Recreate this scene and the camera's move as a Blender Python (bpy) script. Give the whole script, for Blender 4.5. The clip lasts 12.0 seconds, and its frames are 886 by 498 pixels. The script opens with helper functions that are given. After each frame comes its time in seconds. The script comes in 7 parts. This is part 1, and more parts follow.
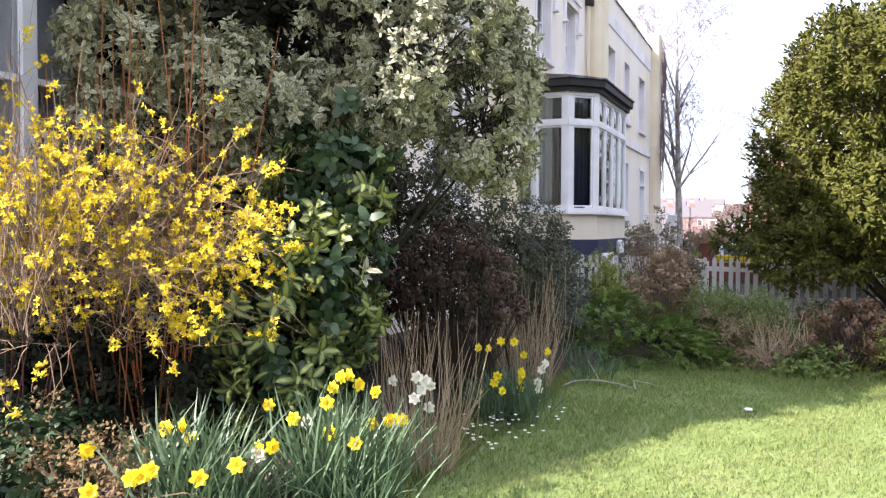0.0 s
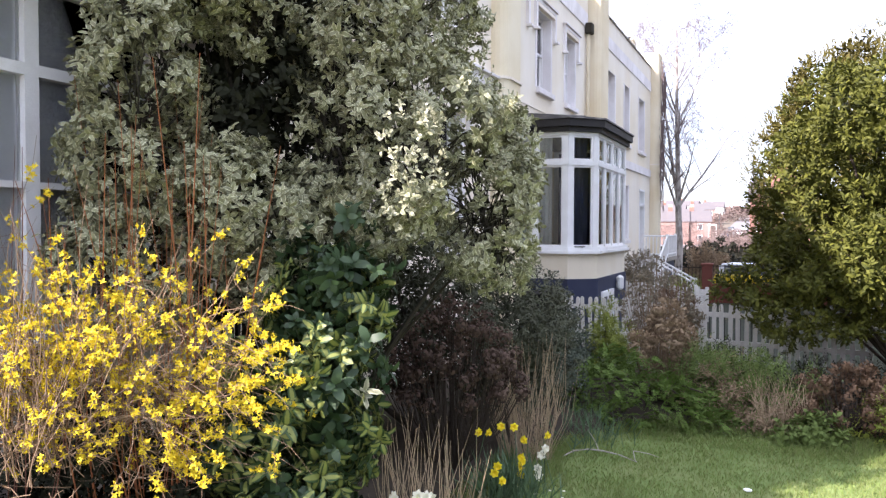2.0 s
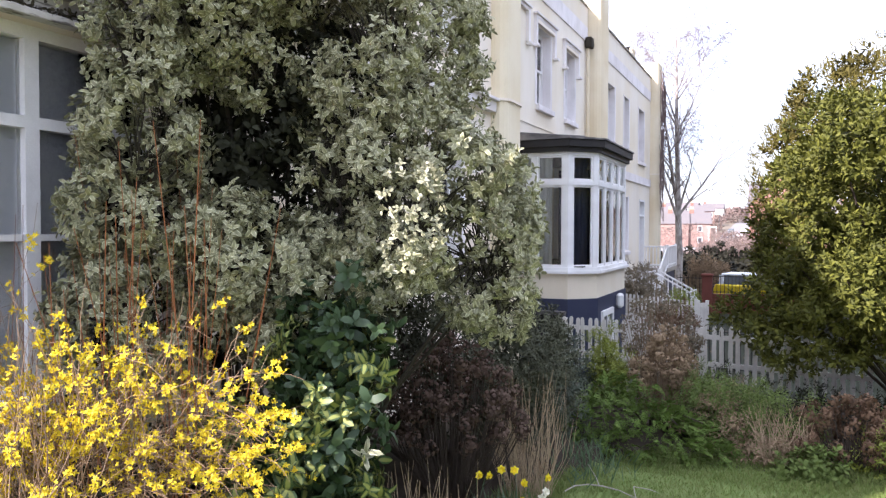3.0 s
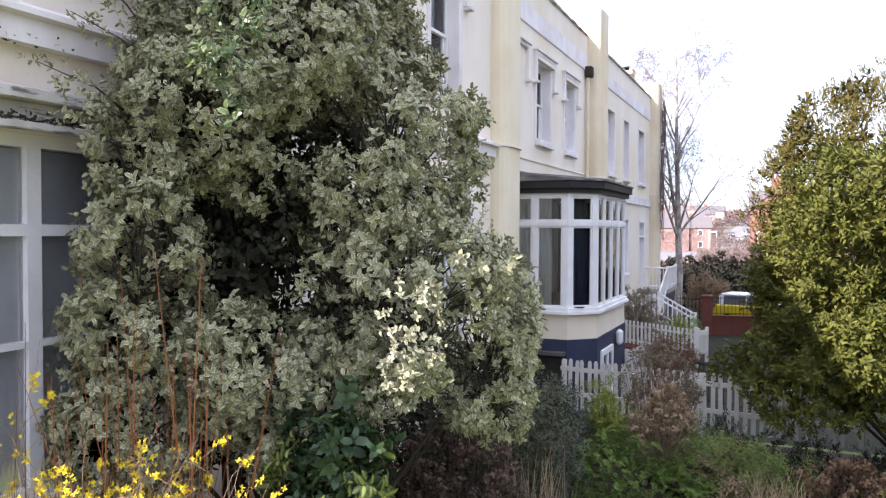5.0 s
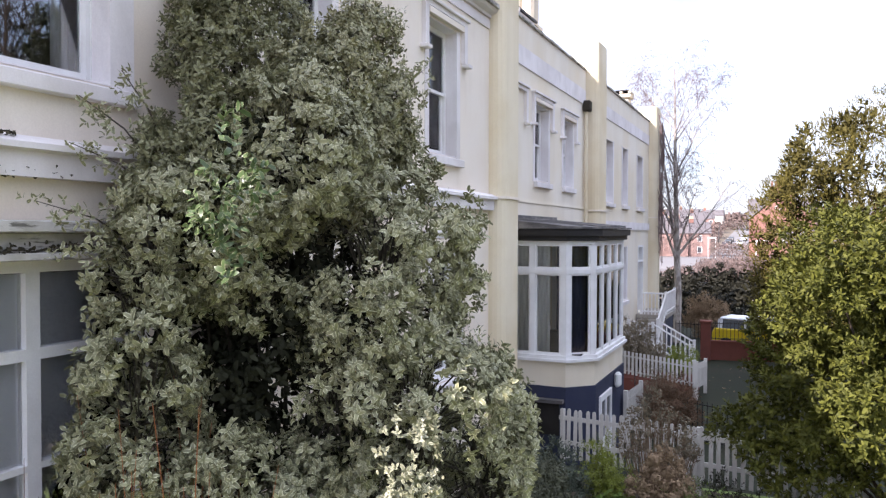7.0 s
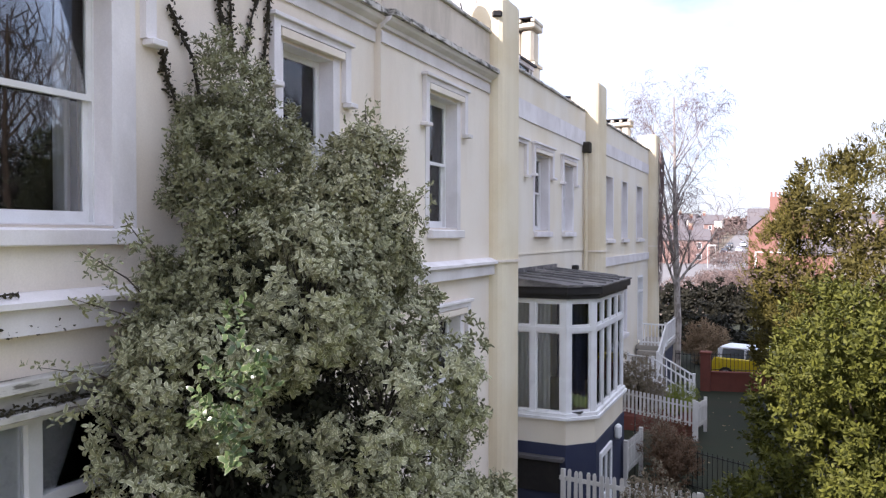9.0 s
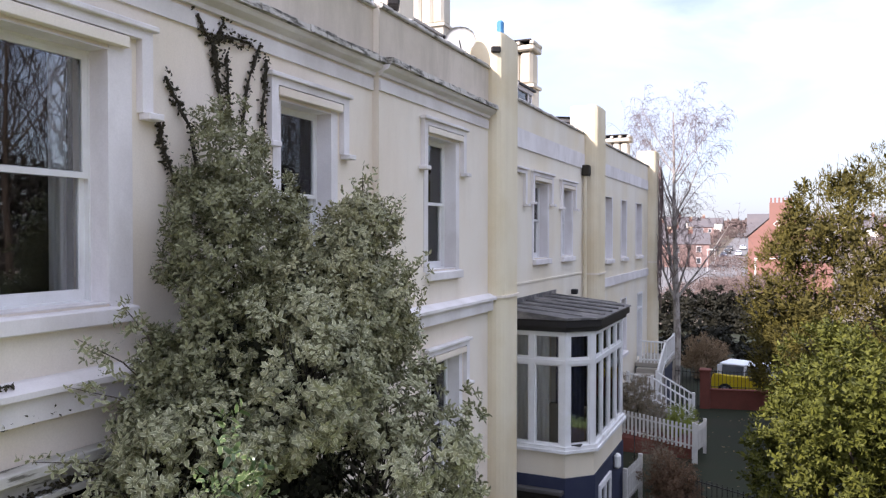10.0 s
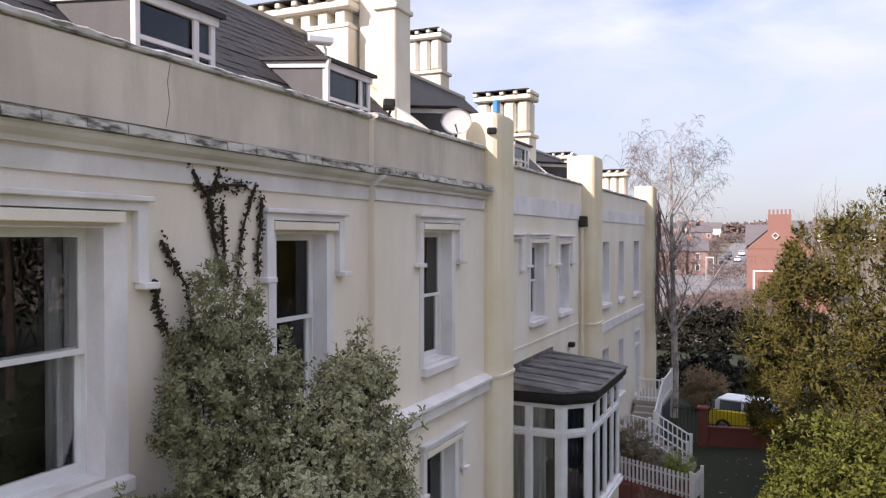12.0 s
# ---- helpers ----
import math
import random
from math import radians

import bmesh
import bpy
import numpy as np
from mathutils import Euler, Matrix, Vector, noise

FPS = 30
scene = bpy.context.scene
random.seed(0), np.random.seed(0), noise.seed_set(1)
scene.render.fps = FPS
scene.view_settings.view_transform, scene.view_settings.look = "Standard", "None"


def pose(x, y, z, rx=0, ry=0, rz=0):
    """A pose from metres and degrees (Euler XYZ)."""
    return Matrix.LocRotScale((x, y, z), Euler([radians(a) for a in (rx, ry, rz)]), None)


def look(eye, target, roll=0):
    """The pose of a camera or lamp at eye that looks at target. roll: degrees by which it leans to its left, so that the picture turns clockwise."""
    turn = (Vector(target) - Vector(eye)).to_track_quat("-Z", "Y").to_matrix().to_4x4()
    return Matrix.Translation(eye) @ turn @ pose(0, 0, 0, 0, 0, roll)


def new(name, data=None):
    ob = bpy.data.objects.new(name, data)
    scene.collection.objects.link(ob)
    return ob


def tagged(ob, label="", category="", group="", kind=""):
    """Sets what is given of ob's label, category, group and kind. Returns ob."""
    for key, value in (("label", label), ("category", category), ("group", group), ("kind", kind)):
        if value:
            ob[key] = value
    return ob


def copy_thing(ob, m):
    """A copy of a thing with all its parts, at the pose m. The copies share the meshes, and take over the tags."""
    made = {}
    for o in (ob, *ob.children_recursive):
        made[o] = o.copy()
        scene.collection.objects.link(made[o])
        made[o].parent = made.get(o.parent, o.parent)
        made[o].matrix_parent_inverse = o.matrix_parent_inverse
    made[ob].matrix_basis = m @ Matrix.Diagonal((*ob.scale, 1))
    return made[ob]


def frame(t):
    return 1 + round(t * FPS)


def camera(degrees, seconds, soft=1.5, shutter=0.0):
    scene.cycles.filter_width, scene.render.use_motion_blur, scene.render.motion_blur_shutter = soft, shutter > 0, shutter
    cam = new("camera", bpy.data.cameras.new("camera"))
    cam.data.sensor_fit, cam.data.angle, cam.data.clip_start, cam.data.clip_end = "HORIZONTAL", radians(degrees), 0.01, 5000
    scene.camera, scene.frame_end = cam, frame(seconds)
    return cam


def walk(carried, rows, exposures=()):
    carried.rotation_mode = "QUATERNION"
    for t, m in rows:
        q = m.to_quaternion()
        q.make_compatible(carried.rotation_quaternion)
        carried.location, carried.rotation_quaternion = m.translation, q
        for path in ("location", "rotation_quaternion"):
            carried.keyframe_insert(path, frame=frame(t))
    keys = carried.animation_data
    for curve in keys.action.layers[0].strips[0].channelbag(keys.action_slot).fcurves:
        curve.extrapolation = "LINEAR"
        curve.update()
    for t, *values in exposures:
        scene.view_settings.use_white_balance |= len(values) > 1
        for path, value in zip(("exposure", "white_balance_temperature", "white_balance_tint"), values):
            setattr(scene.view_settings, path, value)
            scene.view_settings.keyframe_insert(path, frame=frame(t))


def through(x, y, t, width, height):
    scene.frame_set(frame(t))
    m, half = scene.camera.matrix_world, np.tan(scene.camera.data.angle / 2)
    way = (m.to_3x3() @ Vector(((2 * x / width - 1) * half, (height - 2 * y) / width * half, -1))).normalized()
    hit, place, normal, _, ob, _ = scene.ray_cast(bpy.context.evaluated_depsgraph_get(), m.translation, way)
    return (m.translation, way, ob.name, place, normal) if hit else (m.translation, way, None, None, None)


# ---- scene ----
cam = camera(61.1, 12.0, soft=1.3)
METRES, EYE, TILT, LEAN, TURN = 6.2, 1.8, -1.7, -0.25, 24.5
ROWS = [
    (0.0, 0.0, 0.0, 0.0, -0.0, 0.0, -0.0),
    (0.5, -0.0003, -0.0021, 0.031, 0.02, 0.03, 0.01),
    (1.0, 0.0007, -0.0038, 0.0627, 0.04, 0.06, 0.01),
    (1.5, 0.001, -0.0048, 0.0947, 0.02, 0.08, 0.03),
    (2.0, 0.0001, -0.005, 0.1268, 0.02, 0.1, 0.05),
    (2.5, -0.0009, -0.0046, 0.1589, 0.02, 0.12, 0.04),
    (3.0, -0.0005, -0.0056, 0.1906, 0.01, 0.16, 0.09),
    (5.0, 0.0018, -0.0133, 0.3221, 0.05, 0.23, 0.07),
    (5.5, 0.0046, -0.0106, 0.3532, 0.05, 0.26, 0.1),
    (6.0, 0.0075, -0.0092, 0.3911, 0.05, 0.29, 0.11),
    (6.5, 0.0089, -0.013, 0.4315, 0.03, 0.35, 0.13),
    (7.0, 0.0055, -0.0193, 0.4738, 0.01, 0.39, 0.15),
    (9.0, 0.0032, -0.024, 0.6577, -0.03, 0.59, 0.18),
    (9.5, 0.0048, -0.0209, 0.7072, -0.03, 0.66, 0.23),
    (10.0, 0.0067, -0.0218, 0.761, -0.05, 0.7, 0.21),
    (10.5, 0.0108, -0.0227, 0.8161, -0.08, 0.72, 0.22),
    (11.0, 0.0155, -0.0227, 0.8744, -0.1, 0.79, 0.27),
    (11.5, 0.0167, -0.0265, 0.9349, -0.11, 0.83, 0.25),
    (12.0, 0.0162, -0.0347, 0.9967, -0.11, 0.83, 0.29),
]
walk(cam, [(t, pose(0, 0, EYE, TILT, LEAN, TURN) @ pose(METRES * x, METRES * y, METRES * z, 90 + pitch, roll, yaw)) for t, x, y, z, yaw, pitch, roll in ROWS],
     exposures=[(0.0, 1.90, 6060, 25), (3.0, 1.88, 6020, 25), (6.0, 1.66, 6040, 25), (9.0, 1.32, 6020, 25), (10.5, 1.08, 6020, 25), (12.0, 0.79, 6300, 25)])

# ---- light: a bright, thinly clouded spring sky, sun low over the roofs from behind ----
SUN_WAY = Vector((0.455, 0.655, -0.602)).normalized()     # the way that sunlight travels
world = bpy.data.worlds.new("sky")
scene.world = world
world.use_nodes = True
wt = world.node_tree
wt.nodes.clear()
w_out = wt.nodes.new("ShaderNodeOutputWorld")
w_bg = wt.nodes.new("ShaderNodeBackground")
w_sky = wt.nodes.new("ShaderNodeTexSky")
w_sky.sky_type, w_sky.sun_disc = "NISHITA", False
w_sky.sun_elevation = math.asin(-SUN_WAY.z)
w_sky.sun_rotation = math.atan2(-SUN_WAY.x, -SUN_WAY.y)
w_sky.air_density, w_sky.dust_density, w_sky.ozone_density = 1.0, 1.6, 1.2
w_bg.inputs["Strength"].default_value = 0.10
w_geo = wt.nodes.new("ShaderNodeTexCoord")
w_map = wt.nodes.new("ShaderNodeMapping")
w_map.inputs["Scale"].default_value = (1.0, 0.7, 3.2)
w_map.inputs["Rotation"].default_value = (0.0, 0.35, 0.6)
w_noise = wt.nodes.new("ShaderNodeTexNoise")
w_noise.inputs["Scale"].default_value, w_noise.inputs["Detail"].default_value = 2.2, 8.0
w_noise.inputs["Roughness"].default_value, w_noise.inputs["Distortion"].default_value = 0.55, 0.6
w_ramp = wt.nodes.new("ShaderNodeValToRGB")
w_ramp.color_ramp.elements[0].position, w_ramp.color_ramp.elements[1].position = 0.34, 0.68
w_ramp.color_ramp.elements[0].color = (0.27, 0.27, 0.27, 1)
w_ramp.color_ramp.elements[1].color = (0.95, 0.95, 0.95, 1)
w_mix = wt.nodes.new("ShaderNodeMixRGB")
# thin cloud is brighter overhead than towards the horizon
w_sep = wt.nodes.new("ShaderNodeSeparateXYZ")
w_lift = wt.nodes.new("ShaderNodeMapRange")
w_lift.inputs["From Min"].default_value, w_lift.inputs["From Max"].default_value = 0.0, 1.0
w_lift.inputs["To Min"].default_value, w_lift.inputs["To Max"].default_value = 0.53, 1.55
w_cloud = wt.nodes.new("ShaderNodeMixRGB")
w_cloud.blend_type = "MULTIPLY"
w_cloud.inputs["Fac"].default_value = 1.0
w_cloud.inputs["Color1"].default_value = (7.0, 7.6, 7.85, 1)
wt.links.new(w_geo.outputs["Generated"], w_sep.inputs["Vector"])
wt.links.new(w_sep.outputs["Z"], w_lift.inputs["Value"])
wt.links.new(w_lift.outputs["Result"], w_cloud.inputs["Color2"])
wt.links.new(w_cloud.outputs["Color"], w_mix.inputs["Color2"])
wt.links.new(w_geo.outputs["Generated"], w_map.inputs["Vector"])
wt.links.new(w_map.outputs["Vector"], w_noise.inputs["Vector"])
wt.links.new(w_noise.outputs["Fac"], w_ramp.inputs["Fac"])
wt.links.new(w_ramp.outputs["Color"], w_mix.inputs["Fac"])
wt.links.new(w_sky.outputs["Color"], w_mix.inputs["Color1"])
wt.links.new(w_mix.outputs["Color"], w_bg.inputs["Color"])
wt.links.new(w_bg.outputs["Background"], w_out.inputs["Surface"])

sun = new("sun", bpy.data.lights.new("sun", "SUN"))
sun.data.energy, sun.data.angle, sun.data.color = 5.0, radians(0.6), (1.0, 0.93, 0.80)
sun.matrix_world = look((-30, -40, 45), Vector((-30, -40, 45)) + SUN_WAY)


# ---- materials ----
def nodes_of(name):
    m = bpy.data.materials.new(name)
    m.use_nodes = True
    return m, m.node_tree, m.node_tree.nodes["Principled BSDF"]


def noise_node(nt, scale, detail=4.0, rough=0.55, stretch=None, coord="Object"):
    tc = nt.nodes.new("ShaderNodeTexCoord")
    n = nt.nodes.new("ShaderNodeTexNoise")
    n.inputs["Scale"].default_value, n.inputs["Detail"].default_value = scale, detail
    n.inputs["Roughness"].default_value = rough
    if stretch:
        mp = nt.nodes.new("ShaderNodeMapping")
        mp.inputs["Scale"].default_value = stretch
        nt.links.new(tc.outputs[coord], mp.inputs["Vector"])
        nt.links.new(mp.outputs["Vector"], n.inputs["Vector"])
    else:
        nt.links.new(tc.outputs[coord], n.inputs["Vector"])
    return n.outputs["Fac"]


def ramp_node(nt, fac, lo, hi):
    r = nt.nodes.new("ShaderNodeMapRange")
    r.inputs["From Min"].default_value, r.inputs["From Max"].default_value = lo, hi
    nt.links.new(fac, r.inputs["Value"])
    return r.outputs["Result"]


def mix_node(nt, fac, a, b, blend="MIX"):
    m = nt.nodes.new("ShaderNodeMixRGB")
    m.blend_type = blend
    for sock, v in ((m.inputs["Fac"], fac), (m.inputs["Color1"], a), (m.inputs["Color2"], b)):
        if isinstance(v, (int, float)):
            sock.default_value = v
        elif isinstance(v, tuple):
            sock.default_value = (*v, 1) if len(v) == 3 else v
        else:
            nt.links.new(v, sock)
    return m.outputs["Color"]


def surface(name, base, stain, rough=0.8, fine=40.0, coarse=1.3, amount=0.5, streak=None, bump=0.15, metal=0.0, random_amount=0.0, spec=0.3, coarse_lo=0.45, coarse_hi=0.8, patches=None):
    """A worn surface: base colour, a stain colour in broad patches and a fine grain, with relief."""
    m, nt, bs = nodes_of(name)
    broad = ramp_node(nt, noise_node(nt, coarse, 6.0, 0.6, streak), coarse_lo, coarse_hi)
    scaled = nt.nodes.new("ShaderNodeMath")
    scaled.operation = "MULTIPLY"
    scaled.inputs[1].default_value = amount
    nt.links.new(broad, scaled.inputs[0])
    ground_col = base
    if patches:      # broad repainted or faded areas
        ground_col = mix_node(nt, ramp_node(nt, noise_node(nt, coarse * 0.45, 4.0, 0.5), 0.42, 0.60), base, patches)
    col = mix_node(nt, scaled.outputs[0], ground_col, stain)
    grain = noise_node(nt, fine, 3.0, 0.6)
    col = mix_node(nt, ramp_node(nt, grain, 0.3, 0.75), col, mix_node(nt, 0.16, col, tuple(c * 0.45 for c in base)))
    if random_amount:
        oi = nt.nodes.new("ShaderNodeObjectInfo")
        col = mix_node(nt, ramp_node(nt, oi.outputs["Random"], 0.0, 1.0 / random_amount), col, tuple(c * 0.5 for c in base))
    nt.links.new(col, bs.inputs["Base Color"])
    bs.inputs["Roughness"].default_value, bs.inputs["Metallic"].default_value = rough, metal
    bs.inputs["Specular IOR Level"].default_value = spec
    if bump:
        b = nt.nodes.new("ShaderNodeBump")
        b.inputs["Strength"].default_value, b.inputs["Distance"].default_value = bump, 0.01
        nt.links.new(grain, b.inputs["Height"])
        nt.links.new(b.outputs["Normal"], bs.inputs["Normal"])
    return m


def foliage(name, inner, margin=None, edge=0.5, dark=None, gloss=0.45, through=0.25, spread=0.5, rib=None):
    """Leaves with a margin or rib of another colour across the blade, each a little different from the next."""
    m, nt, bs = nodes_of(name)
    geo = nt.nodes.new("ShaderNodeNewGeometry")
    rnd = geo.outputs["Random Per Island"]
    dark = dark or tuple(c * 0.5 for c in inner)
    col = mix_node(nt, ramp_node(nt, rnd, 0.0, 1.0 / spread), inner, dark)
    if margin or rib:
        uv = nt.nodes.new("ShaderNodeUVMap")
        uv.uv_map = "blade"
        sep = nt.nodes.new("ShaderNodeSeparateXYZ")
        nt.links.new(uv.outputs["UV"], sep.inputs["Vector"])
        off = nt.nodes.new("ShaderNodeMath")
        off.operation = "SUBTRACT"
        nt.links.new(sep.outputs["Y"], off.inputs[0])
        off.inputs[1].default_value = 0.5
        ab = nt.nodes.new("ShaderNodeMath")
        ab.operation = "ABSOLUTE"
        nt.links.new(off.outputs[0], ab.inputs[0])
        wob = nt.nodes.new("ShaderNodeMath")
        wob.operation = "MULTIPLY_ADD"
        nt.links.new(noise_node(nt, 55.0, 2.0), wob.inputs[0])
        wob.inputs[1].default_value = 0.10
        nt.links.new(ab.outputs[0], wob.inputs[2])
        if margin:
            col = mix_node(nt, ramp_node(nt, wob.outputs[0], edge * 0.5 + 0.07, edge * 0.5 + 0.16), col, margin)
        if rib:      # the pale heart of the leaf narrows to base and tip
            mid = nt.nodes.new("ShaderNodeMath")
            mid.operation = "SUBTRACT"
            nt.links.new(sep.outputs["X"], mid.inputs[0])
            mid.inputs[1].default_value = 0.42
            sq = nt.nodes.new("ShaderNodeMath")
            sq.operation = "MULTIPLY"
            nt.links.new(mid.outputs[0], sq.inputs[0])
            nt.links.new(mid.outputs[0], sq.inputs[1])
            taper = nt.nodes.new("ShaderNodeMath")
            taper.operation = "MULTIPLY_ADD"
            nt.links.new(sq.outputs[0], taper.inputs[0])
            taper.inputs[1].default_value = 0.5
            nt.links.new(wob.outputs[0], taper.inputs[2])
            wob = taper
            col = mix_node(nt, ramp_node(nt, wob.outputs[0], edge * 0.5 + 0.16, edge * 0.5 + 0.06), col, rib)
    grain = noise_node(nt, 9.0, 3.0)
    col = mix_node(nt, ramp_node(nt, grain, 0.35, 0.8), col, mix_node(nt, 0.3, col, dark))
    nt.links.new(col, bs.inputs["Base Color"])
    bs.inputs["Roughness"].default_value = gloss
    bs.inputs["Specular IOR Level"].default_value = 0.4 if gloss < 0.6 else 0.15
    tr = nt.nodes.new("ShaderNodeBsdfTranslucent")
    nt.links.new(col, tr.inputs["Color"])
    mx = nt.nodes.new("ShaderNodeMixShader")
    mx.inputs["Fac"].default_value = through
    out = nt.nodes["Material Output"]
    nt.links.new(bs.outputs["BSDF"], mx.inputs[1])
    nt.links.new(tr.outputs["BSDF"], mx.inputs[2])
    nt.links.new(mx.outputs["Shader"], out.inputs["Surface"])
    return m


def glazing(name, tint=(0.98, 0.99, 0.99), gloss=0.9):
    m, nt, bs = nodes_of(name)
    nt.nodes.remove(bs)
    fr = nt.nodes.new("ShaderNodeFresnel")
    fr.inputs["IOR"].default_value = 1.52
    tp = nt.nodes.new("ShaderNodeBsdfTransparent")
    tp.inputs["Color"].default_value = (*tint, 1)
    gl = nt.nodes.new("ShaderNodeBsdfGlossy")
    gl.inputs["Roughness"].default_value = 0.01
    gl.inputs["Color"].default_value = (gloss, gloss, gloss, 1)
    up = nt.nodes.new("ShaderNodeMath")
    up.operation, up.use_clamp = "MULTIPLY", True
    up.inputs[1].default_value = 1.1
    mx = nt.nodes.new("ShaderNodeMixShader")
    nt.links.new(fr.outputs["Fac"], up.inputs[0])
    nt.links.new(up.outputs[0], mx.inputs["Fac"])
    nt.links.new(tp.outputs["BSDF"], mx.inputs[1])
    nt.links.new(gl.outputs["BSDF"], mx.inputs[2])
    nt.links.new(mx.outputs["Shader"], nt.nodes["Material Output"].inputs["Surface"])
    return m


CREAM = surface("cream_stucco", (0.80, 0.712, 0.605), (0.54, 0.455, 0.35), 0.9, 60, 1.1, 0.5, (1.0, 1.0, 0.30), 0.12, coarse_lo=0.46, coarse_hi=0.82, patches=(0.82, 0.755, 0.665))
CREAM_PALE = surface("pale_stucco", (0.80, 0.745, 0.645), (0.58, 0.51, 0.40), 0.9, 60, 0.9, 0.45, (1.0, 1.0, 0.2), 0.12, patches=(0.77, 0.69, 0.54))
OCHRE = surface("yellowed_stucco", (0.78, 0.70, 0.53), (0.53, 0.45, 0.31), 0.9, 50, 1.3, 0.55, (1.0, 1.0, 0.10), 0.12, patches=(0.71, 0.61, 0.42))
PARAPET = surface("stained_parapet_stucco", (0.66, 0.585, 0.495), (0.34, 0.30, 0.235), 0.92, 50, 1.9, 0.8, (1.0, 1.0, 0.22), 0.15, patches=(0.56, 0.495, 0.41))
LICHEN = surface("lichened_stone", (0.56, 0.53, 0.49), (0.055, 0.050, 0.043), 0.92, 30, 7.0, 0.95, (1, 0.5, 2.0), 0.6, coarse_lo=0.46, coarse_hi=0.60, patches=(0.42, 0.40, 0.36))
WHITE = surface("white_paint", (0.80, 0.80, 0.80), (0.50, 0.48, 0.45), 0.55, 80, 2.2, 0.5, None, 0.08, patches=(0.74, 0.73, 0.72))
WHITE_BAND = surface("white_masonry_paint", (0.80, 0.765, 0.765), (0.44, 0.41, 0.38), 0.8, 60, 2.2, 0.45, (1, 1, 0.5), 0.12, patches=(0.70, 0.66, 0.65))
WORN_WHITE = surface("flaking_white_paint", (0.54, 0.52, 0.49), (0.07, 0.062, 0.05), 0.85, 25, 8.0, 0.85, (1, 0.45, 3.0), 0.5, coarse_lo=0.53, coarse_hi=0.62, patches=(0.40, 0.38, 0.34))
NAVY = surface("navy_paint", (0.030, 0.036, 0.070), (0.06, 0.065, 0.09), 0.7, 40, 1.5, 0.4, None, 0.12)
BLACK = surface("black_paint", (0.020, 0.018, 0.018), (0.05, 0.045, 0.04), 0.6, 40, 3.0, 0.5)
LEAD = surface("lead_sheet", (0.10, 0.095, 0.095), (0.30, 0.28, 0.265), 0.6, 30, 4.0, 0.75, (0.35, 1.6, 1), 0.15, metal=0.2, coarse_lo=0.48, coarse_hi=0.66)
SLATE = surface("slate", (0.040, 0.036, 0.038), (0.085, 0.075, 0.065), 0.75, 30, 2.0, 0.6, None, 0.2, random_amount=0.8)
CHIMNEY = surface("chimney_render", (0.72, 0.68, 0.59), (0.34, 0.30, 0.24), 0.9, 50, 1.1, 0.65, (1, 1, 0.25), 0.12, patches=(0.62, 0.56, 0.45))
TERRACOTTA = surface("chimney_pot_clay", (0.52, 0.40, 0.27), (0.25, 0.2, 0.15), 0.9, 40, 3.0, 0.5)
# brick red darkened to hold the tree shade on the boundary wall
BRICK = surface("red_brick", (0.185, 0.062, 0.046), (0.10, 0.045, 0.035), 0.9, 25, 3.0, 0.6, None, 0.2)
FAR_BRICK = surface("orange_brick", (0.25, 0.130, 0.105), (0.21, 0.125, 0.105), 0.95, 8, 0.6, 0.5, None, 0.0)
FAR_ROOF = surface("grey_tile", (0.115, 0.105, 0.11), (0.16, 0.135, 0.125), 0.9, 8, 0.5, 0.5, None, 0.0)
STONE = surface("worn_stone", (0.34, 0.31, 0.27), (0.18, 0.17, 0.14), 0.9, 30, 2.0, 0.6)
SOIL = surface("garden_soil", (0.045, 0.034, 0.024), (0.09, 0.07, 0.045), 0.95, 25, 2.0, 0.7, None, 0.5)
TURF = surface("turf", (0.135, 0.188, 0.054), (0.200, 0.204, 0.086), 0.95, 45, 1.2, 0.8, None, 0.4)
# green-brown court ground, with the shade of the trees put into its colour
COURT = surface("tree_shaded_court", (0.018, 0.023, 0.011), (0.030, 0.024, 0.014), 0.95, 20, 0.9, 0.8, None, 0.3)
# near-black plaster: the dimness of the unlit rooms is put into the colour
ROOM = surface("darkened_room_plaster", (0.050, 0.047, 0.045), (0.03, 0.03, 0.03), 0.9, 20, 1.0, 0.5, None, 0.0)
CURTAIN = surface("grey_curtain_cloth", (0.66, 0.65, 0.63), (0.50, 0.50, 0.49), 0.95, 90, 3.0, 0.5, None, 0.1)
BLIND = surface("pale_blind_cloth", (0.56, 0.56, 0.58), (0.46, 0.46, 0.48), 0.95, 90, 2.0, 0.4, None, 0.05)
BARK = surface("brown_bark", (0.060, 0.045, 0.034), (0.03, 0.025, 0.02), 0.95, 40, 5.0, 0.6, None, 0.5)
DARK_STEM = surface("dark_ivy_stem", (0.035, 0.030, 0.022), (0.07, 0.06, 0.04), 0.95, 60, 6.0, 0.6, None, 0.5)
BIRCH = surface("birch_bark", (0.46, 0.42, 0.385), (0.16, 0.135, 0.12), 0.85, 20, 5.0, 0.75, (1, 1, 0.5), 0.2, coarse_lo=0.47, coarse_hi=0.57)
TWIG = surface("birch_twig", (0.135, 0.097, 0.090), (0.09, 0.066, 0.062), 0.9, 20, 3.0, 0.5, None, 0.0)
ORANGE_STEM = surface("orange_willow_bark", (0.29, 0.105, 0.038), (0.17, 0.085, 0.036), 0.7, 30, 6.0, 0.6, None, 0.1)
TAN_STEM = surface("tan_twig", (0.215, 0.145, 0.092), (0.115, 0.076, 0.048), 0.8, 30, 6.0, 0.6, None, 0.1)
STRAW = surface("dry_straw", (0.42, 0.315, 0.205), (0.25, 0.17, 0.10), 0.85, 25, 5.0, 0.7, None, 0.1)
